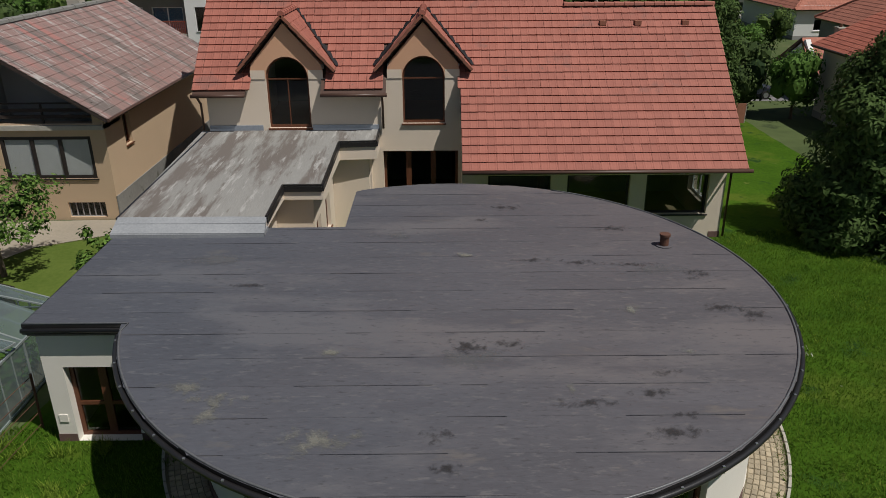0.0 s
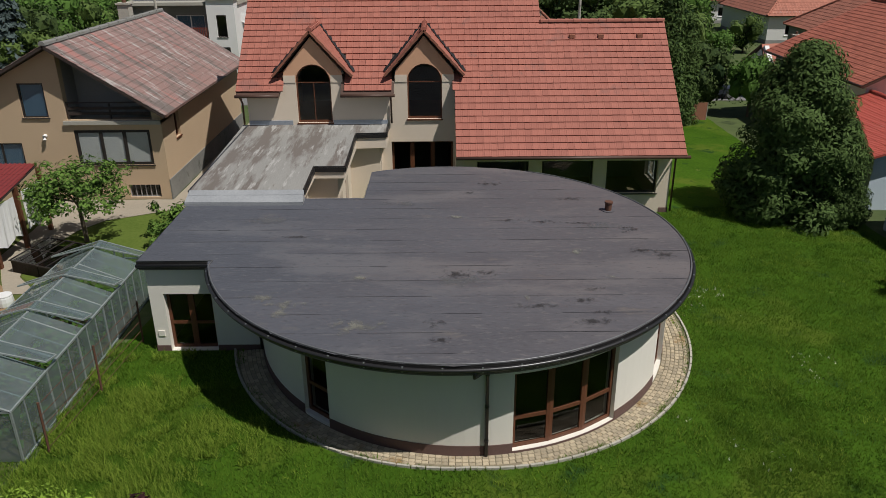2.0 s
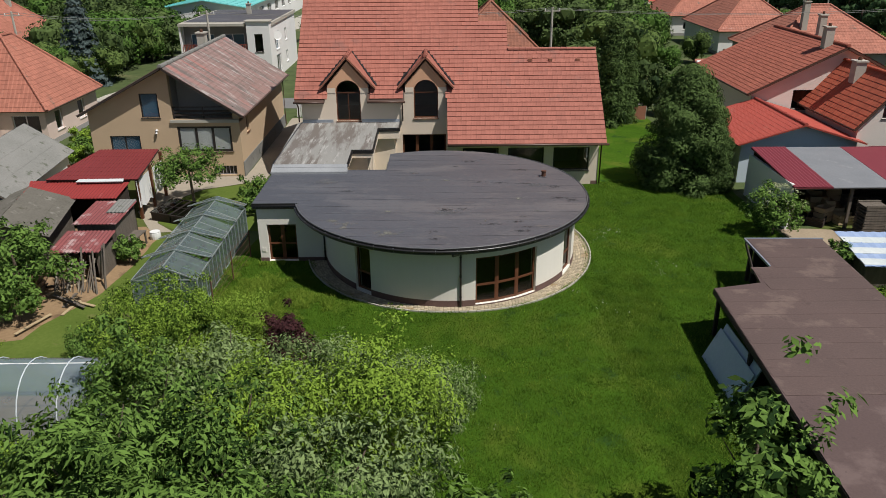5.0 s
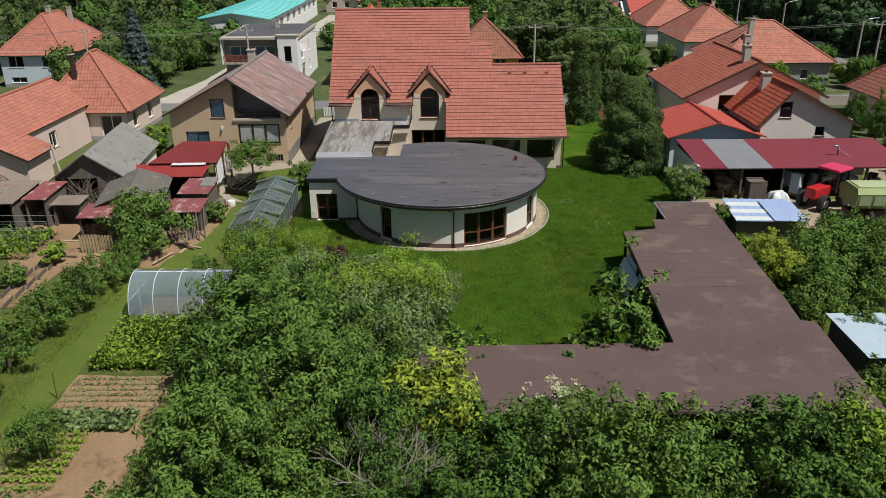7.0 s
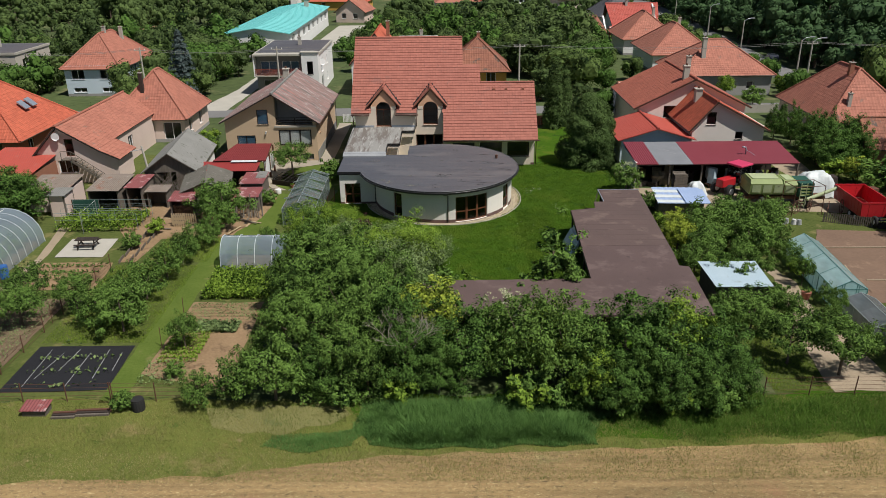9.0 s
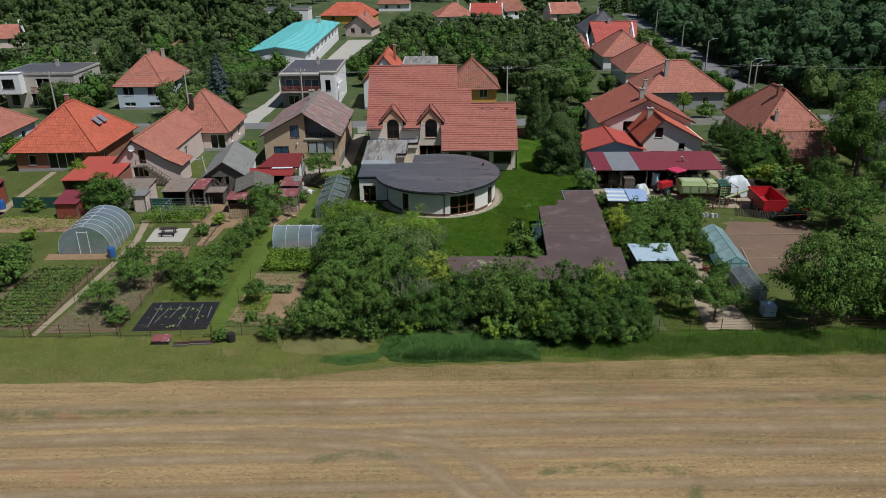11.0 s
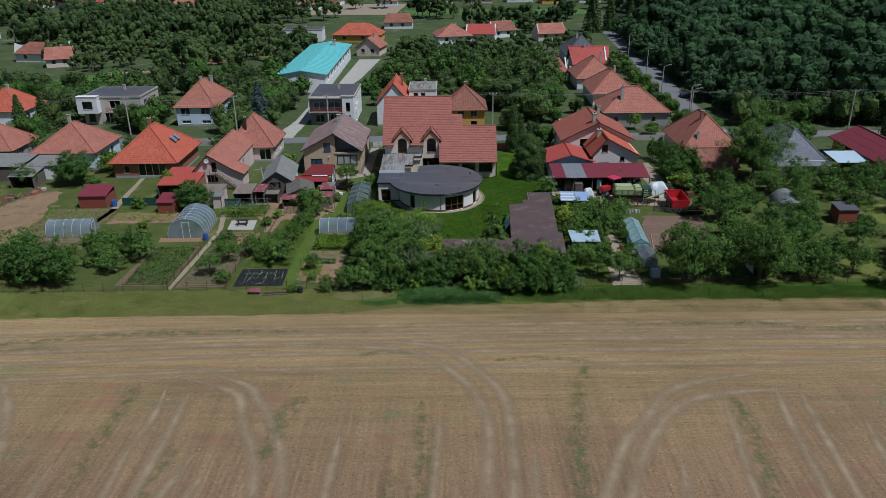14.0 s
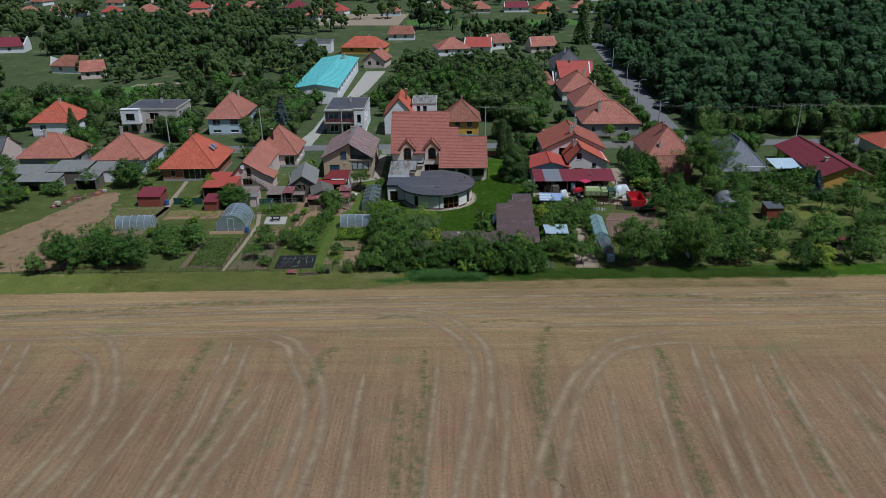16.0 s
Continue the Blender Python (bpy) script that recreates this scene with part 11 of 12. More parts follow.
tl = thing("red_trailer", "bright red open tipping trailer with ribbed sides", "trailer", (35.7, 1.35, 0), -1.5)
for q in ([(-1.15, -2.4), (1.15, -2.4)], [(1.15, -2.4), (1.15, 2.4)], [(1.15, 2.4), (-1.15, 2.4)], [(-1.15, 2.4), (-1.15, -2.4)]):
    (xa, ya), (xb, yb) = q
    bd_ = part("side_board", Geo().slab([(xa, ya, 0.82), (xb, yb, 0.82), (xb * 1.1, yb * 1.03, 2.0), (xa * 1.1, ya * 1.03, 2.0)], 0.05), "tractor_red", tl)
    k = 4 if ya == yb else 9
    for i in range(k + 1):
        f = i / k
        x, y = xa + (xb - xa) * f, ya + (yb - ya) * f
        part("rib", Geo().beam((x * 1.025, y * 1.012, 0.84), (x * 1.125, y * 1.042, 1.98), 0.06), "tractor_red", bd_)
    part("rail", Geo().beam((xa * 1.11, ya * 1.04, 2.02), (xb * 1.11, yb * 1.04, 2.02), 0.09, 0.08), "tractor_red", bd_)
part("floor", Geo().box(-1.15, 1.15, -2.4, 2.4, 0.74, 0.815), "tractor_red", tl)
part("chassis", Geo().box(-0.45, 0.45, -2.2, 2.3, 0.55, 0.735), "rust", tl)
part("drawbar", Geo().beam((0, 2.3, 0.62), (0, 3.7, 0.5), 0.12), "rust", tl)
for y in (-1.3, -0.3):
    for s_ in (-1, 1):
        wheel("tyre", tl, s_ * 0.85, y, 0.36, 0.3)
dh = thing("disc_harrow", "dark folded disc harrow with black wheels", "implement", (37.3, -1.7, 0), 4)
part("frame", Geo().beam((-1.6, 0, 0.75), (1.6, 0, 0.75), 0.14).beam((-1.4, 0.7, 0.7), (1.4, 0.7, 0.7), 0.12).beam((-0.6, -0.2, 0.75), (-0.6, 1.1, 0.85), 0.1).beam((0.6, -0.2, 0.75), (0.6, 1.1, 0.85), 0.1), "car_dark", dh)
for i in range(12):
    part("disc", Geo().tube([(-1.5 + i * 0.27, -0.05, 0.3), (-1.47 + i * 0.27, -0.03, 0.3)], 0.3, 12), "rubber", dh)
part("cover", Geo().slab([(-0.9, -0.3, 0.95), (1.2, -0.3, 0.95), (1.0, 0.6, 1.25), (-0.7, 0.6, 1.2)], 0.05), "car_dark", dh, "dark blue cover sheet")
for x in (-1.75, 1.75):
    wheel("tyre", dh, x, 0.4, 0.48, 0.28)
pl_ = thing("plough", "small red plough lying beside the harrow", "plough", (39.2, 0.4, 0), 35)
part("beam", Geo().beam((-1.2, 0, 0.8), (1.2, 0, 0.7), 0.12), "tractor_red", pl_)
for x in (-0.9, -0.1, 0.7):
    part("share", Geo().slab([(x, -0.05, 0.0), (x + 0.55, -0.35, 0.02), (x + 0.5, -0.25, 0.55), (x + 0.05, 0.0, 0.75)], 0.03), "tractor_red", pl_)
bt = thing("blue_sheeting", "pale and blue sheeting over stored goods", "tarpaulin", (20.35, 3.1, 0), -4)
part("sheet", ribbed(Geo(), -2.0, 2.2, -1.6, 1.9, 1.2, 1.5, 0.5), "blue_tarp", bt)
for k in range(3):
    part("fold", Geo().slab([(-2.0, -1.5 + k * 1.1, 1.245 + k * 0.09), (0.3 + 0.3 * k, -1.5 + k * 1.1, 1.245 + k * 0.09), (0.2 + 0.3 * k, -0.95 + k * 1.1, 1.30 + k * 0.09), (-2.0, -0.9 + k * 1.1, 1.30 + k * 0.09)], 0.03), "white_tarp", bt)
part("sheet", Geo().slab([(0.4, -1.7, 1.30), (2.5, -1.7, 1.27), (2.4, 1.4, 1.56), (0.2, 1.3, 1.60)], 0.04), "blue_tarp", bt)
part("stored_crate", Geo().box(-1.8, 2.0, -1.3, 1.6, 0, 1.15), "timber", bt)
ps = thing("pallet_stack", "stack of grey wooden pallets", "pallets", (22.0, 8.2, 0))
for i in range(13):
    part("pallet", Geo().box(-0.6 + 0.04 * (i % 3), 0.6 + 0.04 * (i % 3), -0.5, 0.5, i * 0.145, i * 0.145 + 0.03).box(-0.6, 0.6, -0.5, -0.4, i * 0.145 + 0.03, i * 0.145 + 0.12).box(-0.6, 0.6, 0.4, 0.5, i * 0.145 + 0.03, i * 0.145 + 0.12), "timber", ps)


def car(x, y, rz, paint, label):
    c = thing("car", label, "car", (x, y, 0), rz, "parked cars")
    body = [(-2.0, 0.35), (2.0, 0.35), (2.05, 0.75), (1.1, 0.85), (0.5, 1.4), (-1.2, 1.42), (-1.95, 0.9)]
    vs = [(px, -0.82, pz) for px, pz in body] + [(px, 0.82, pz) for px, pz in body]
    n = len(body)
    part("body", Geo().add(vs, [tuple(range(n)), tuple(range(n, 2 * n))[::-1]] + [((i + 1) % n, i, n + i, n + (i + 1) % n) for i in range(n)]), paint, c, bevel=0.06)
    for s in (-1, 1):
        part("side_window", Geo().add([(-1.5, s * 0.83, 0.92), (0.85, s * 0.83, 0.92), (0.4, s * 0.83, 1.34), (-1.15, s * 0.83, 1.36)], [(0, 1, 2, 3)]), "panel_blue", c)
    part("windscreen", Geo().slab([(1.06, -0.7, 0.9), (1.06, 0.7, 0.9), (0.56, 0.7, 1.4), (0.56, -0.7, 1.4)], 0.02), "panel_blue", c)
    for wx in (-1.3, 1.3):
        for s in (-1, 1):
            w = part("tyre", Geo().tube([(wx, s * 0.68, 0.31), (wx, s * 0.86, 0.31)], 0.31, 14), "rubber", c)
            part("rim", Geo().tube([(wx, s * 0.67, 0.31), (wx, s * 0.875, 0.31)], 0.18, 10), "chrome", c)


car(60.5, 82.0, 82, "car_dark", "dark parked car on the side road")
car(19.6, 42.8, 4, "car_dark", "dark blue car on the village street")
car(-46.6, 63.0, 60, "tractor_red", "red car beside the blue house")
car(-92.0, 108.0, 20, "tractor_red", "red car at the meadow edge")


# ---- clutter in the farmyard ----
def spoked_wheel(x, y, r, rz, tilt=80):
    w = thing("iron_wheel", "rusty spoked iron implement wheel", "wheel", (x, y, r), rz, "old implement wheels")
    k = 16
    ring = [(r * math.cos(6.2832 * i / k), 0, r * math.sin(6.2832 * i / k)) for i in range(k + 1)]
    part("rim", Geo().tube(ring, 0.035, 5), "rust", w)
    for i in range(6):
        a = math.pi * i / 3
        part("spoke", Geo().tube([(0, 0, 0), (r * math.cos(a), 0, r * math.sin(a))], 0.02, 5), "rust", w)
    part("hub", Geo().tube([(0, -0.08, 0), (0, 0.08, 0)], 0.09, 8), "rust", w)


for i, x in enumerate((30.6, 31.7, 33.0, 34.2, 35.6)):
    spoked_wheel(x - 1.2, 1.5 + 0.45 * (i % 3), 0.62, 20 + 14 * i)


def crate(x, y, z, rz, w, d, h, material="pale_timber", label="slatted wooden crate in the yard"):
    c = thing("crate", label, "crate", (x, y, z), rz, "crates and boxes")
    for k in range(3):
        za = 0.03 + k * h / 3
        for s in (-1, 1):
            part("slat", Geo().box(-w / 2, w / 2, s * d / 2 - 0.012, s * d / 2 + 0.012, za, za + h / 3 - 0.03), material, c)
            part("slat", Geo().box(s * w / 2 - 0.012, s * w / 2 + 0.012, -d / 2 + 0.014, d / 2 - 0.014, za, za + h / 3 - 0.03), material, c)
    part("base", Geo().box(-w / 2 + 0.014, w / 2 - 0.014, -d / 2 + 0.014, d / 2 - 0.014, 0, 0.03), material, c)


crng = random.Random(31)
for i in range(16):
    crate(18.8 + crng.uniform(0, 5.2), 9.6 + crng.uniform(0, 3.6), 0.02, crng.uniform(0, 90), crng.uniform(0.6, 1.2), crng.uniform(0.5, 0.9), crng.uniform(0.4, 1.1), crng.choice(("timber", "pale_timber", "dark_timber")))
for i in range(12):
    crate(26 + crng.uniform(0, 7), 10.5 + crng.uniform(0, 3.0), 0.02, crng.uniform(0, 90), crng.uniform(0.6, 1.1), crng.uniform(0.5, 0.9), crng.uniform(0.4, 1.2), crng.choice(("timber", "white_frame", "dark_timber")))
for i in range(7):
    b = thing("bucket", "pale upturned plastic bucket by the board fence", "bucket", (26.9 + i * 0.45 + crng.uniform(-0.15, 0.15), -0.5 + crng.uniform(-0.3, 0.3), 0.02), 0, "buckets")
    part("shell", Geo().tube([(0, 0, 0), (0, 0, 0.42)], [0.24, 0.17], 12), crng.choice(("blind", "fleece", "eternit")), b)
rf = thing("scaffold_frame", "rusty open steel frame in the yard", "frame", (31.0, 2.2, 0), 8)
for x in (-1.4, 1.4):
    for y in (-0.9, 0.9):
        part("leg", Geo().tube([(x, y, 0), (x * 0.96, y * 0.96, 2.7)], 0.035, 6), "rust", rf)
for y in (-0.87, 0.87):
    part("rail", Geo().tube([(-1.36, y, 2.68), (1.36, y, 2.68)], 0.03, 6), "rust", rf)
for x in (-1.35, 1.35):
    part("cross_bar", Geo().tube([(x, -0.87, 2.66), (x, 0.87, 2.66)], 0.03, 6), "rust", rf)
for k, (x, y, w, d, h, m_) in enumerate(((36.4, 8.4, 1.6, 1.2, 1.4, "dark_timber"), (39.2, 6.2, 1.8, 1.0, 0.9, "rust"), (25.6, 9.6, 0.9, 0.9, 1.9, "pale_sheet"), (41.0, 2.6, 2.4, 1.1, 0.7, "rust"))):
    c = thing("machine_part", "dismantled farm implement standing in the yard", "implement", (x, y, 0), 20 * k)
    part("frame", Geo().beam((-w / 2, -d / 2, 0.3), (w / 2, -d / 2, 0.3), 0.1).beam((-w / 2, d / 2, 0.3), (w / 2, d / 2, 0.3), 0.1).beam((-w / 2, -d / 2, 0.3), (-w / 2, d / 2, 0.3), 0.1).beam((w / 2, -d / 2, 0.3), (w / 2, d / 2, 0.3), 0.1), "rust", c)
    part("casing", Geo().box(-w * 0.35, w * 0.3, -d * 0.4, d * 0.4, 0.35, h), m_, c, bevel=0.06)
    for s in (-1, 1):
        part("leg", Geo().beam((s * w / 2, 0, 0), (s * w / 2, 0, 0.3), 0.08), "rust", c)

# ---- bean frames, trellis and wood heaps before the old sheds ----
for i in range(4):
    y = -0.6 + i * 1.15
    t = thing("bean_frame", "thin grey-green pipe frame over the beds", "trellis", (-29.8, y, 0), 0, "pipe frames")
    for x in (-3.4, -1.1, 1.2, 3.5):
        part("upright", Geo().tube([(x, 0, 0), (x, 0, 1.55)], 0.016, 6), "pipe_grey", t)
    part("rail", Geo().tube([(-3.4, 0, 1.55), (3.5, 0, 1.55)], 0.016, 6), "pipe_grey", t)
    part("rail", Geo().tube([(-3.4, 0, 0.95), (3.5, 0, 0.95)], 0.012, 6), "pipe_grey", t)
leaves("bean_rows", "green beans and vegetables under pipe frames", [(-33.2, -26.4, -0.8, 3.0)], 5200, 0.17, 0.75, "leaf_a", 44, rows=1.1)
brush = thing("brushwood", "heap of grey branches and ladders against the barn gable", "brushwood", (-26.4, 8.2, 0), 6)
for i in range(46):
    x0, x1 = crng.uniform(-2.2, 2.2), crng.uniform(-2.0, 2.0)
    part("branch", Geo().tube([(x0, crng.uniform(-0.9, -0.2), 0.02), ((x0 + x1) / 2 + crng.uniform(-0.2, 0.2), crng.uniform(-0.3, 0.1), crng.uniform(0.8, 1.4)), (x1, crng.uniform(0.1, 0.4), crng.uniform(1.4, 2.7))], [0.04, 0.03, 0.015], 5), crng.choice(("timber", "timber", "bark")), brush)
mast = thing("mast", "leaning pale concrete post with a bracket", "post", (-28.7, 9.2, 0))
part("post", Geo().tube([(0.3, 0, 0), (-0.3, 0.2, 4.6)], [0.12, 0.09], 8), "concrete", mast)
part("bracket", Geo().beam((-0.3, 0.2, 4.3), (-1.6, 0.6, 4.0), 0.06), "white_frame", mast)
for i in range(26):
    x, y = crng.uniform(-25.4, -16.8), crng.uniform(-1.2, 5.4)
    p = thing("plank", "weathered plank lying in the wood yard", "plank", (x, y, 0.03 + 0.05 * (i % 3)), crng.uniform(0, 180), "loose planks")
    part("board", Geo().box(-crng.uniform(0.5, 1.3), crng.uniform(0.5, 1.3), -0.07, 0.07, 0.0, 0.035), crng.choice(("timber", "pale_timber", "dark_timber")), p)
log_stack((-21.6, 1.6, 0), 4, 2.6, 0.9, 5)
log_stack((-20.0, 9.0, 0), 0, 1.6, 1.6, 6)
for x in (-25.2, -24.4):
    for i in range(5):
        p = thing("edging_board", "wooden board edging a narrow bed", "board", (x, -7.0 + i * 1.25, 0), 96, "bed edging boards")
        part("board", Geo().box(-0.62, 0.62, -0.02, 0.02, 0, 0.28), "timber", p)
for x, y, w in ((-18.8, -27.0, 0.9), (-20.2, -27.2, 0.6)):
    p = thing("beam_pile", "weathered brown beams lying by the fence", "beams", (x, y, 0.02), 3)
    for i in range(3):
        part("beam", Geo().box(-w, w, -0.2 + i * 0.16, -0.07 + i * 0.16, 0, 0.12 + 0.04 * i), ("timber", "dark_timber", "rust")[i], p)
dk = thing("dog_kennel", "low kennel with rusty sheet roof", "kennel", (-21.8, -26.8, 0))
part("walls", Geo().box(-0.6, 0.6, -0.35, 0.35, 0, 0.36), "timber", dk)
part("roof_sheet", ribbed(Geo(), -0.7, 0.7, -0.45, 0.45, 0.40, 0.52, 0.16), "old_red", dk)


# ---- small things round the old sheds and the yard ----
def wheelbarrow(x, y, rz):
    b = thing("wheelbarrow", "old green wheelbarrow standing in the yard", "wheelbarrow", (x, y, 0), rz)
    part("tray", Geo().add([(-0.3, -0.22, 0.32), (0.35, -0.22, 0.32), (0.35, 0.22, 0.32), (-0.3, 0.22, 0.32), (-0.42, -0.34, 0.62), (0.55, -0.34, 0.62), (0.55, 0.34, 0.62), (-0.42, 0.34, 0.62)], [(3, 2, 1, 0), (0, 1, 5, 4), (1, 2, 6, 5), (2, 3, 7, 6), (3, 0, 4, 7)]), "green_mesh", b)
    part("wheel", Geo().tube([(0.75, -0.05, 0.19), (0.75, 0.05, 0.19)], 0.19, 12), "rubber", b)
    for s in (-1, 1):
        part("handle", Geo().tube([(0.75, s * 0.07, 0.19), (0.0, s * 0.25, 0.32), (-1.0, s * 0.28, 0.58)], 0.02, 6), "rust", b)
        part("leg", Geo().tube([(-0.25, s * 0.24, 0.32), (-0.35, s * 0.26, 0.0)], 0.02, 6), "rust", b)


def garden_table(x, y, rz, top="pale_timber"):
    t = thing("work_table", "rough wooden work table in the yard", "table", (x, y, 0), rz)
    part("tabletop", Geo().box(-0.7, 0.7, -0.4, 0.4, 0.70, 0.75), top, t)
    for sx in (-0.62, 0.62):
        for sy in (-0.33, 0.33):
            part("leg", Geo().box(sx - 0.04, sx + 0.04, sy - 0.04, sy + 0.04, 0, 0.70), "timber", t)


def stone_pot(x, y, r, material, plant_leaf=None):
    p = thing("flower_pot", "clay flower pot in the yard", "pot", (x, y, 0.02), 0, "pots")
    part("pot", Geo().tube([(0, 0, 0), (0, 0, r * 1.5)], [r * 0.7, r], 12), material, p)
    if plant_leaf:
        q = np.random.RandomState(int(abs(x * 10)))
        leaf_cloud("foliage", q.normal(0, r * 0.5, (60, 3)) * (1, 1, 0.6) + (0, 0, r * 1.9), np.tile((0, 0, 1.0), (60, 1)), 0.12, plant_leaf, q, 0.8, 1.4, p)


wheelbarrow(-31.2, 2.0, -30)
wheelbarrow(27.8, -9.4, 70)
garden_table(-16.9, 7.4, 85, "timber")
garden_table(-30.6, 8.4, 4, "eternit")
for x, y, r in ((-15.2, 10.3, 0.2), (22.0, -19.6, 0.25), (24.1, -14.4, 0.34)):
    stone_pot(x, y, r, crng.choice(("tile_salmon", "white_frame", "rust")), crng.choice(("leaf_a", "leaf_b", None)))
for i in range(14):
    x, y = crng.uniform(-33, -17), crng.uniform(5.0, 10.2)
    if -24.6 < x < -20 or -29 < x < -25:
        continue
    crate(x, y, 0.02, crng.uniform(0, 90), crng.uniform(0.4, 0.8), crng.uniform(0.3, 0.6), crng.uniform(0.3, 0.7), crng.choice(("timber", "pale_timber", "blue_plastic", "dark_timber")), "old crate beside the wood sheds")
for i, (x, y) in enumerate(((-24.2, 4.6), (-27.6, 3.2), (-20.4, 5.4))):
    s_ = thing("log_heap", "loose heap of sawn firewood", "firewood", (x, y, 0.02), 30 * i, "log heaps")
    for k in range(22):
        a, d = crng.uniform(0, 6.28), crng.uniform(0, 0.8)
        z = 0.08 + 0.5 * (1 - d / 0.8) * crng.random()
        r_ = crng.uniform(0, 3.14)
        part("log", Geo().tube([(math.cos(a) * d - math.cos(r_) * 0.2, math.sin(a) * d - math.sin(r_) * 0.2, z), (math.cos(a) * d + math.cos(r_) * 0.2, math.sin(a) * d + math.sin(r_) * 0.2, z + crng.uniform(-0.05, 0.08))], crng.uniform(0.05, 0.09), 6), "log", s_)
# clothes-line posts and wire between the plots
ln = thing("washing_line", "two steel posts with a washing line", "washing line", (-30.6, -1.4, 0), 92)
for x in (-0.0, 3.2):
    part("post", Geo().tube([(x, 0, 0), (x, 0, 1.9)], 0.03, 6), "chrome", ln)
part("line", Geo().tube([(0, 0, 1.86), (1.6, 0, 1.8), (3.2, 0, 1.86)], 0.008, 4), "white_frame", ln)
for x, y, h in ((-31.6, -12.6, 1.4), (-31.8, -16.0, 1.4), (-31.9, -19.6, 1.4), (-25.6, -13.0, 1.5), (-25.7, -17.0, 1.5), (-17.6, -20.0, 1.3), (-17.5, -16.0, 1.3), (-39.4, -14.0, 1.5), (-39.7, -18.0, 1.5), (-39.8, -22.0, 1.5)):
    p = thing("stake", "thin rusty garden stake between plots", "stake", (x, y, 0), 0, "garden stakes")
    part("rod", Geo().tube([(0, 0, 0), (0.04, 0.02, h)], 0.022, 6), "rust", p)

# ---- rubble and scrap along the far west sheds ----
urng = random.Random(61)
for i in range(34):
    t = i / 33
    x, y = -72.4 + 6.0 * t + urng.uniform(-1.3, 1.3), 3.6 + 9.2 * t + urng.uniform(-1.2, 1.2)
    kind_ = urng.choice(("board", "block", "block", "sheet"))
    if kind_ == "board":
        u = thing("board", "weathered loose board on the rubble", "board", (x, y, 0), urng.uniform(0, 180), "scrap by the sheds")
        part("plank", Geo().box(-0.1, 0.1, -1.1, 1.1, 0.02, 0.09), urng.choice(("timber", "log")), u)
        part("batten", Geo().box(-0.16, 0.16, -0.7, -0.55, 0.0, 0.03), "timber", u)
    elif kind_ == "block":
        w = urng.uniform(0.22, 0.5)
        u = thing("rubble_block", "broken masonry block on bare earth", "rubble", (x, y, 0), urng.uniform(0, 180), "scrap by the sheds")
        part("block", Geo().prism([(-w, -w * 0.7), (w * 0.8, -w), (w, w * 0.5), (w * 0.1, w * 0.9), (-w * 0.9, w * 0.6)], 0, w * 1.1), urng.choice(("concrete", "plinth", "brick_wall", "log")), u, bevel=0.04)
    else:
        u = thing("scrap_sheet", "bent rusty metal sheet on bare earth", "scrap", (x, y, 0), urng.uniform(0, 180), "scrap by the sheds")
        part("sheet", Geo().slab([(-0.6, -0.5, 0.02), (0.6, -0.5, 0.02), (0.6, 0.5, 0.45), (-0.6, 0.5, 0.35)], 0.03), "rust", u)
        part("prop", Geo().beam((0, 0.45, 0), (0, 0.45, 0.38), 0.06), "timber", u)


# ---- roof tiles of the main house ----
def tile_geo():
    """One interlocking tile, 0.30 wide, with a shallow roll on its side, lying along +y with its nose down."""
    g = Geo()
    w, l = 0.148, 0.385
    prof = [(-w, 0.001), (-0.11, 0.006), (-0.07, 0.001), (0.07, 0.001), (0.11, 0.007), (w, 0.003)]
    vs = [(x, -0.02, 0.060 + h) for x, h in prof] + [(x, l, 0.012 + h) for x, h in prof] + [(x, -0.02, 0.012) for x, h in prof]
    fs = [(i, i + 1, 7 + i, 6 + i) for i in range(5)] + [(12 + i, 13 + i, i + 1, i) for i in range(5)]
    return g.add(vs, fs)


TG = tile_geo()
tile_me = bpy.data.meshes.new("roof_tile")
tile_me.from_pydata(TG.v, [], TG.f)
tile_me.materials.append(M["tile_red"])
roof_wing = mesh_ob("roof", Geo().box(-0.3, 9.4, 16.15, 16.2, roof_z(16.15) - 0.14, roof_z(16.15) - 0.03), "brown_metal", house, "red concrete tiles in straight rows")
SL = math.atan(TAN)
ROW = 0.35
rest = Geo()
made = 0
n_rows = int((26.3 - 16.1) / math.cos(SL) / ROW) + 1
trng = random.Random(11)
for i in range(n_rows):
    y = 16.1 + i * ROW * math.cos(SL)
    z = roof_z(y)
    x0, x1 = (-0.38, 9.46) if y < 18.5 else ((-10.13, 9.46) if y < 21.45 else ((-10.13, 3.67) if y < 23.2 else (-10.13, 1.8)))
    n = round((x1 - x0) / 0.3)
    off = 0.0
    for k in range(n):
        x = x0 + (k + 0.5) * (x1 - x0) / n
        if any(abs(x - d) < 1.36 for d in XD) and y < 20.1:
            continue
        m = pose(x + trng.uniform(-0.004, 0.004), y, z + trng.uniform(-0.003, 0.006), math.degrees(SL) + trng.uniform(-0.5, 0.5), 0, trng.uniform(-0.5, 0.5))
        if made < 300 and x > -0.4 and y < 20.2:
            ob = new("roof_tile", tile_me)
            ob.parent = roof_wing
            ob.matrix_basis = m
            made += 1
        else:
            rest.add([m @ Vector(v) for v in TG.v], TG.f)
tagged(mesh_ob("roof_tiles", rest, "tile_red", house), kind="stuff")

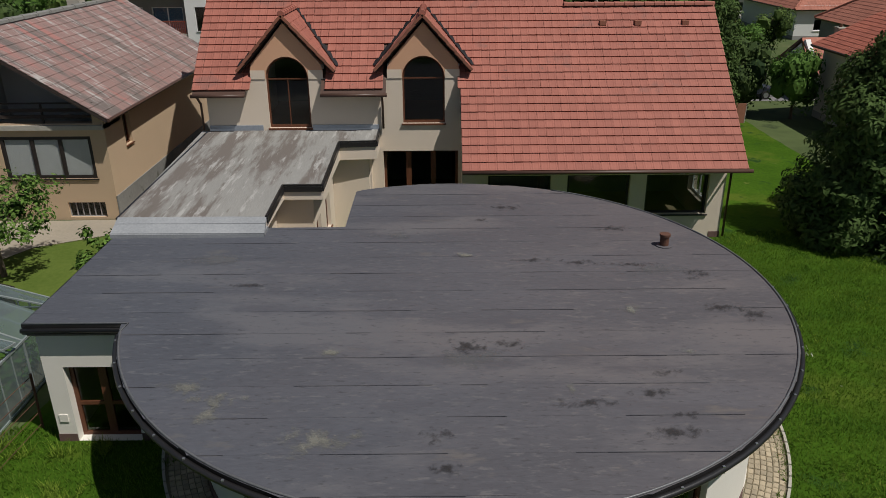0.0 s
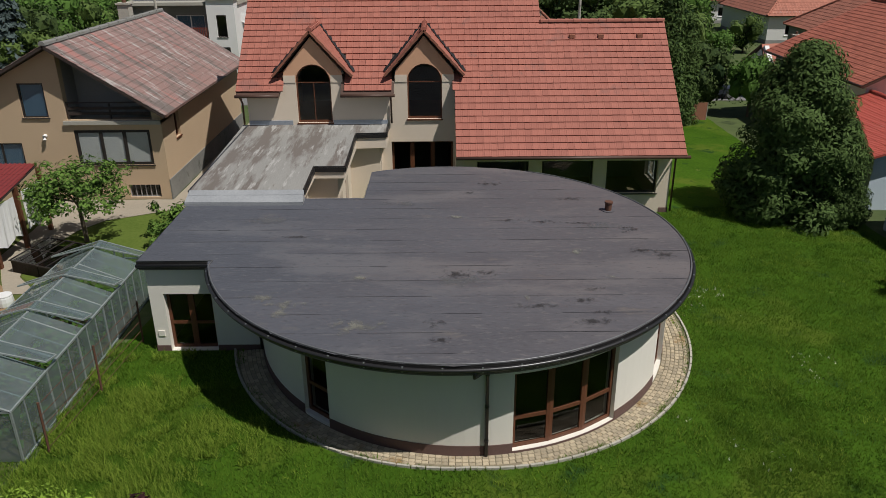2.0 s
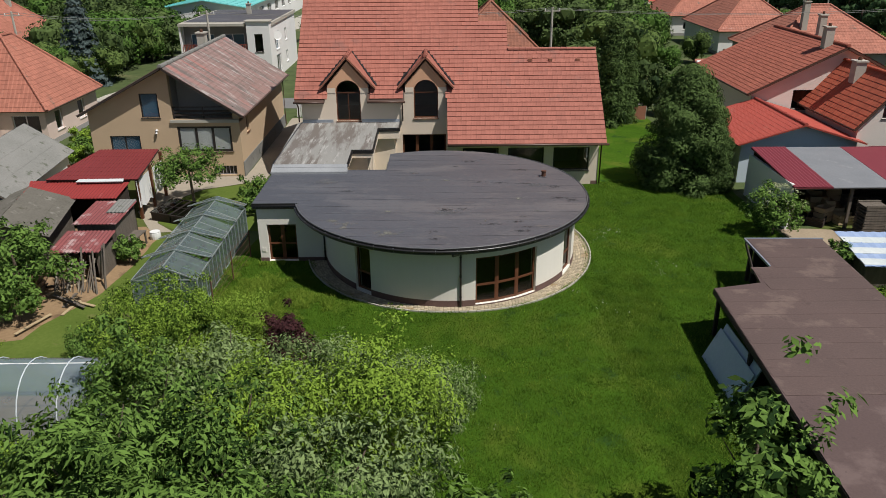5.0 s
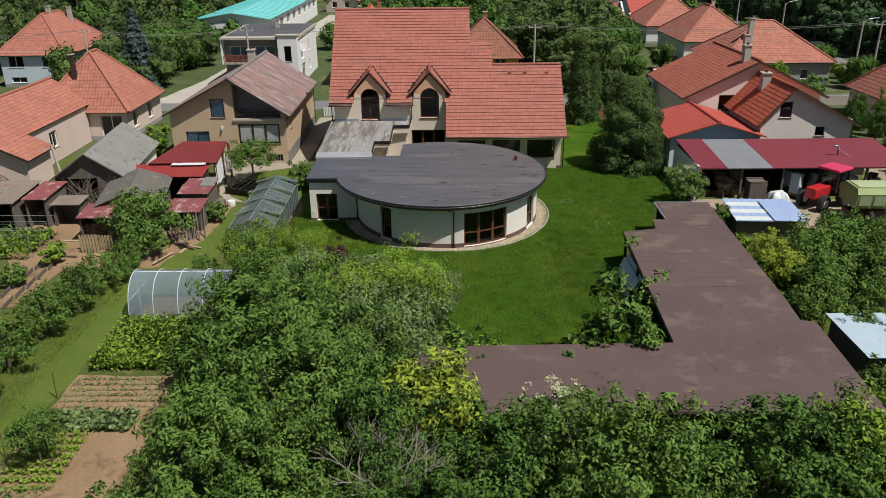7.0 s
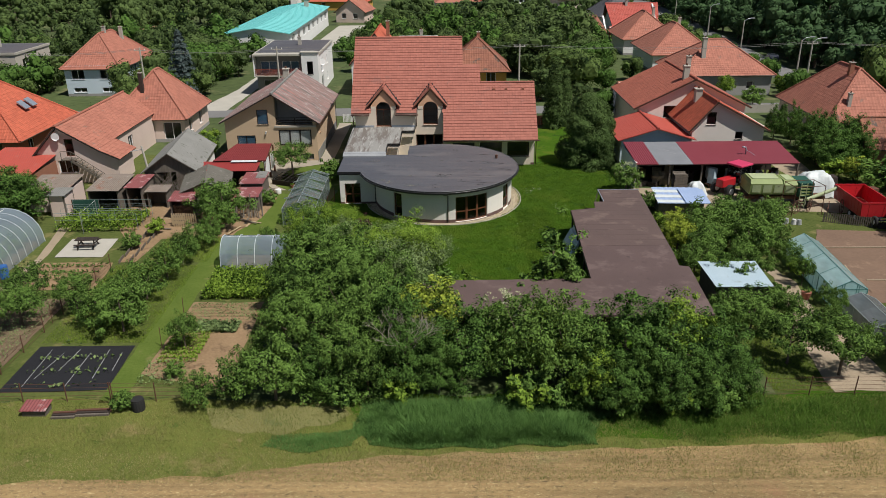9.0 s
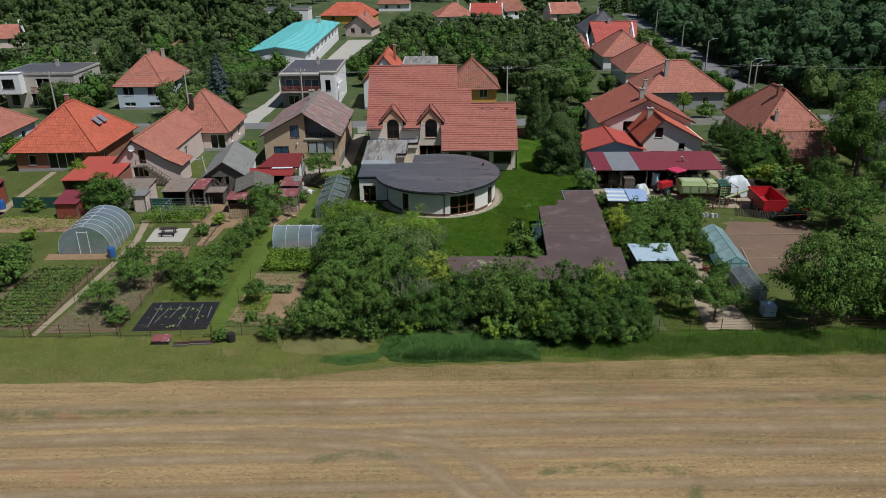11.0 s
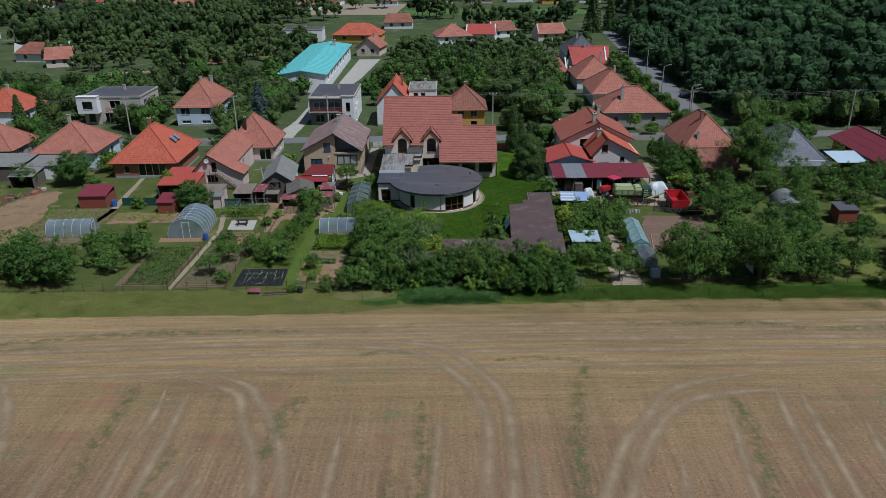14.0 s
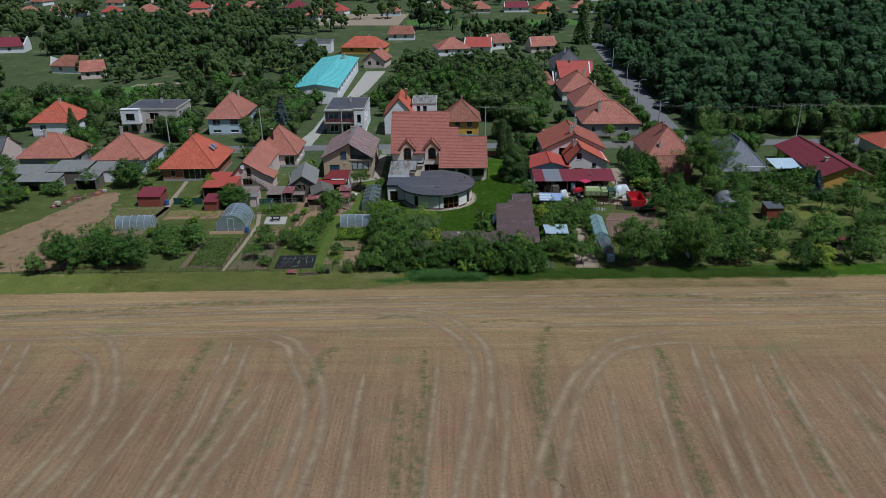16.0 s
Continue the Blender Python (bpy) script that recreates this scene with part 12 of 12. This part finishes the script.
# ---- cobbles of the apron round the hall ----
def apron_w(a):
    return 0.46 + 0.40 * abs(math.sin(radians(a)))


apron = tagged(mesh_ob("pavement", Geo().prism([on_wall(a, apron_w(a)) for a in range(-78, 125, 4)] + [on_wall(a, 0.0) for a in range(121, -79, -4)], 0.0, 0.035), "joint"), "curved apron of pale cobbles round the hall", "pavement", kind="structure")
cg = Geo().box(-0.075, 0.075, -0.055, 0.055, 0.0, 0.05)
stone_me = bpy.data.meshes.new("cobble")
bm = bmesh.new()
vs_ = [bm.verts.new(v) for v in cg.v]
for f in cg.f[1:]:
    bm.faces.new([vs_[i] for i in f])
bmesh.ops.bevel(bm, geom=[e for e in bm.edges if all(v.co.z > 0.04 for v in e.verts)], offset=0.012, segments=1, affect="EDGES")
bm.to_mesh(stone_me)
bm.free()
stone_me.materials.append(M["cobble"])
many = Geo()
SV = [tuple(v.co) for v in stone_me.vertices]
SF = [tuple(p.vertices) for p in stone_me.polygons]
made = 0
for r in range(8):
    a = -76.0
    while a < 122:
        off = 0.08 + r * 0.125
        if off > apron_w(a) - 0.08:
            a += 2
            continue
        step = math.degrees(0.165 / (WA + off))
        x, y = on_wall(a, off)
        p, q = on_wall(a - 0.5, off), on_wall(a + 0.5, off)
        rot = math.degrees(math.atan2(q[1] - p[1], q[0] - p[0]))
        m = pose(x, y, 0.004 + trng.uniform(-0.006, 0.008), trng.uniform(-2, 2), trng.uniform(-2, 2), rot + trng.uniform(-4, 4))
        if made < 300 and r in (2, 4, 6) and 5 < a < 75:
            ob = new("cobble", stone_me)
            ob.parent, ob.matrix_basis = apron, m
            made += 1
        else:
            many.add([m @ Vector(v) for v in SV], SF)
        a += step
tagged(mesh_ob("cobbles", many, "cobble", apron), kind="stuff")
kerb = Geo()
for a in range(-78, 124, 3):
    p, q = on_wall(a + 0.15, apron_w(a) + 0.03), on_wall(a + 2.85, apron_w(a + 3) + 0.03)
    kerb.beam((*p, 0.03), (*q, 0.03), 0.06, 0.12)
part("kerb", kerb, "concrete", apron)
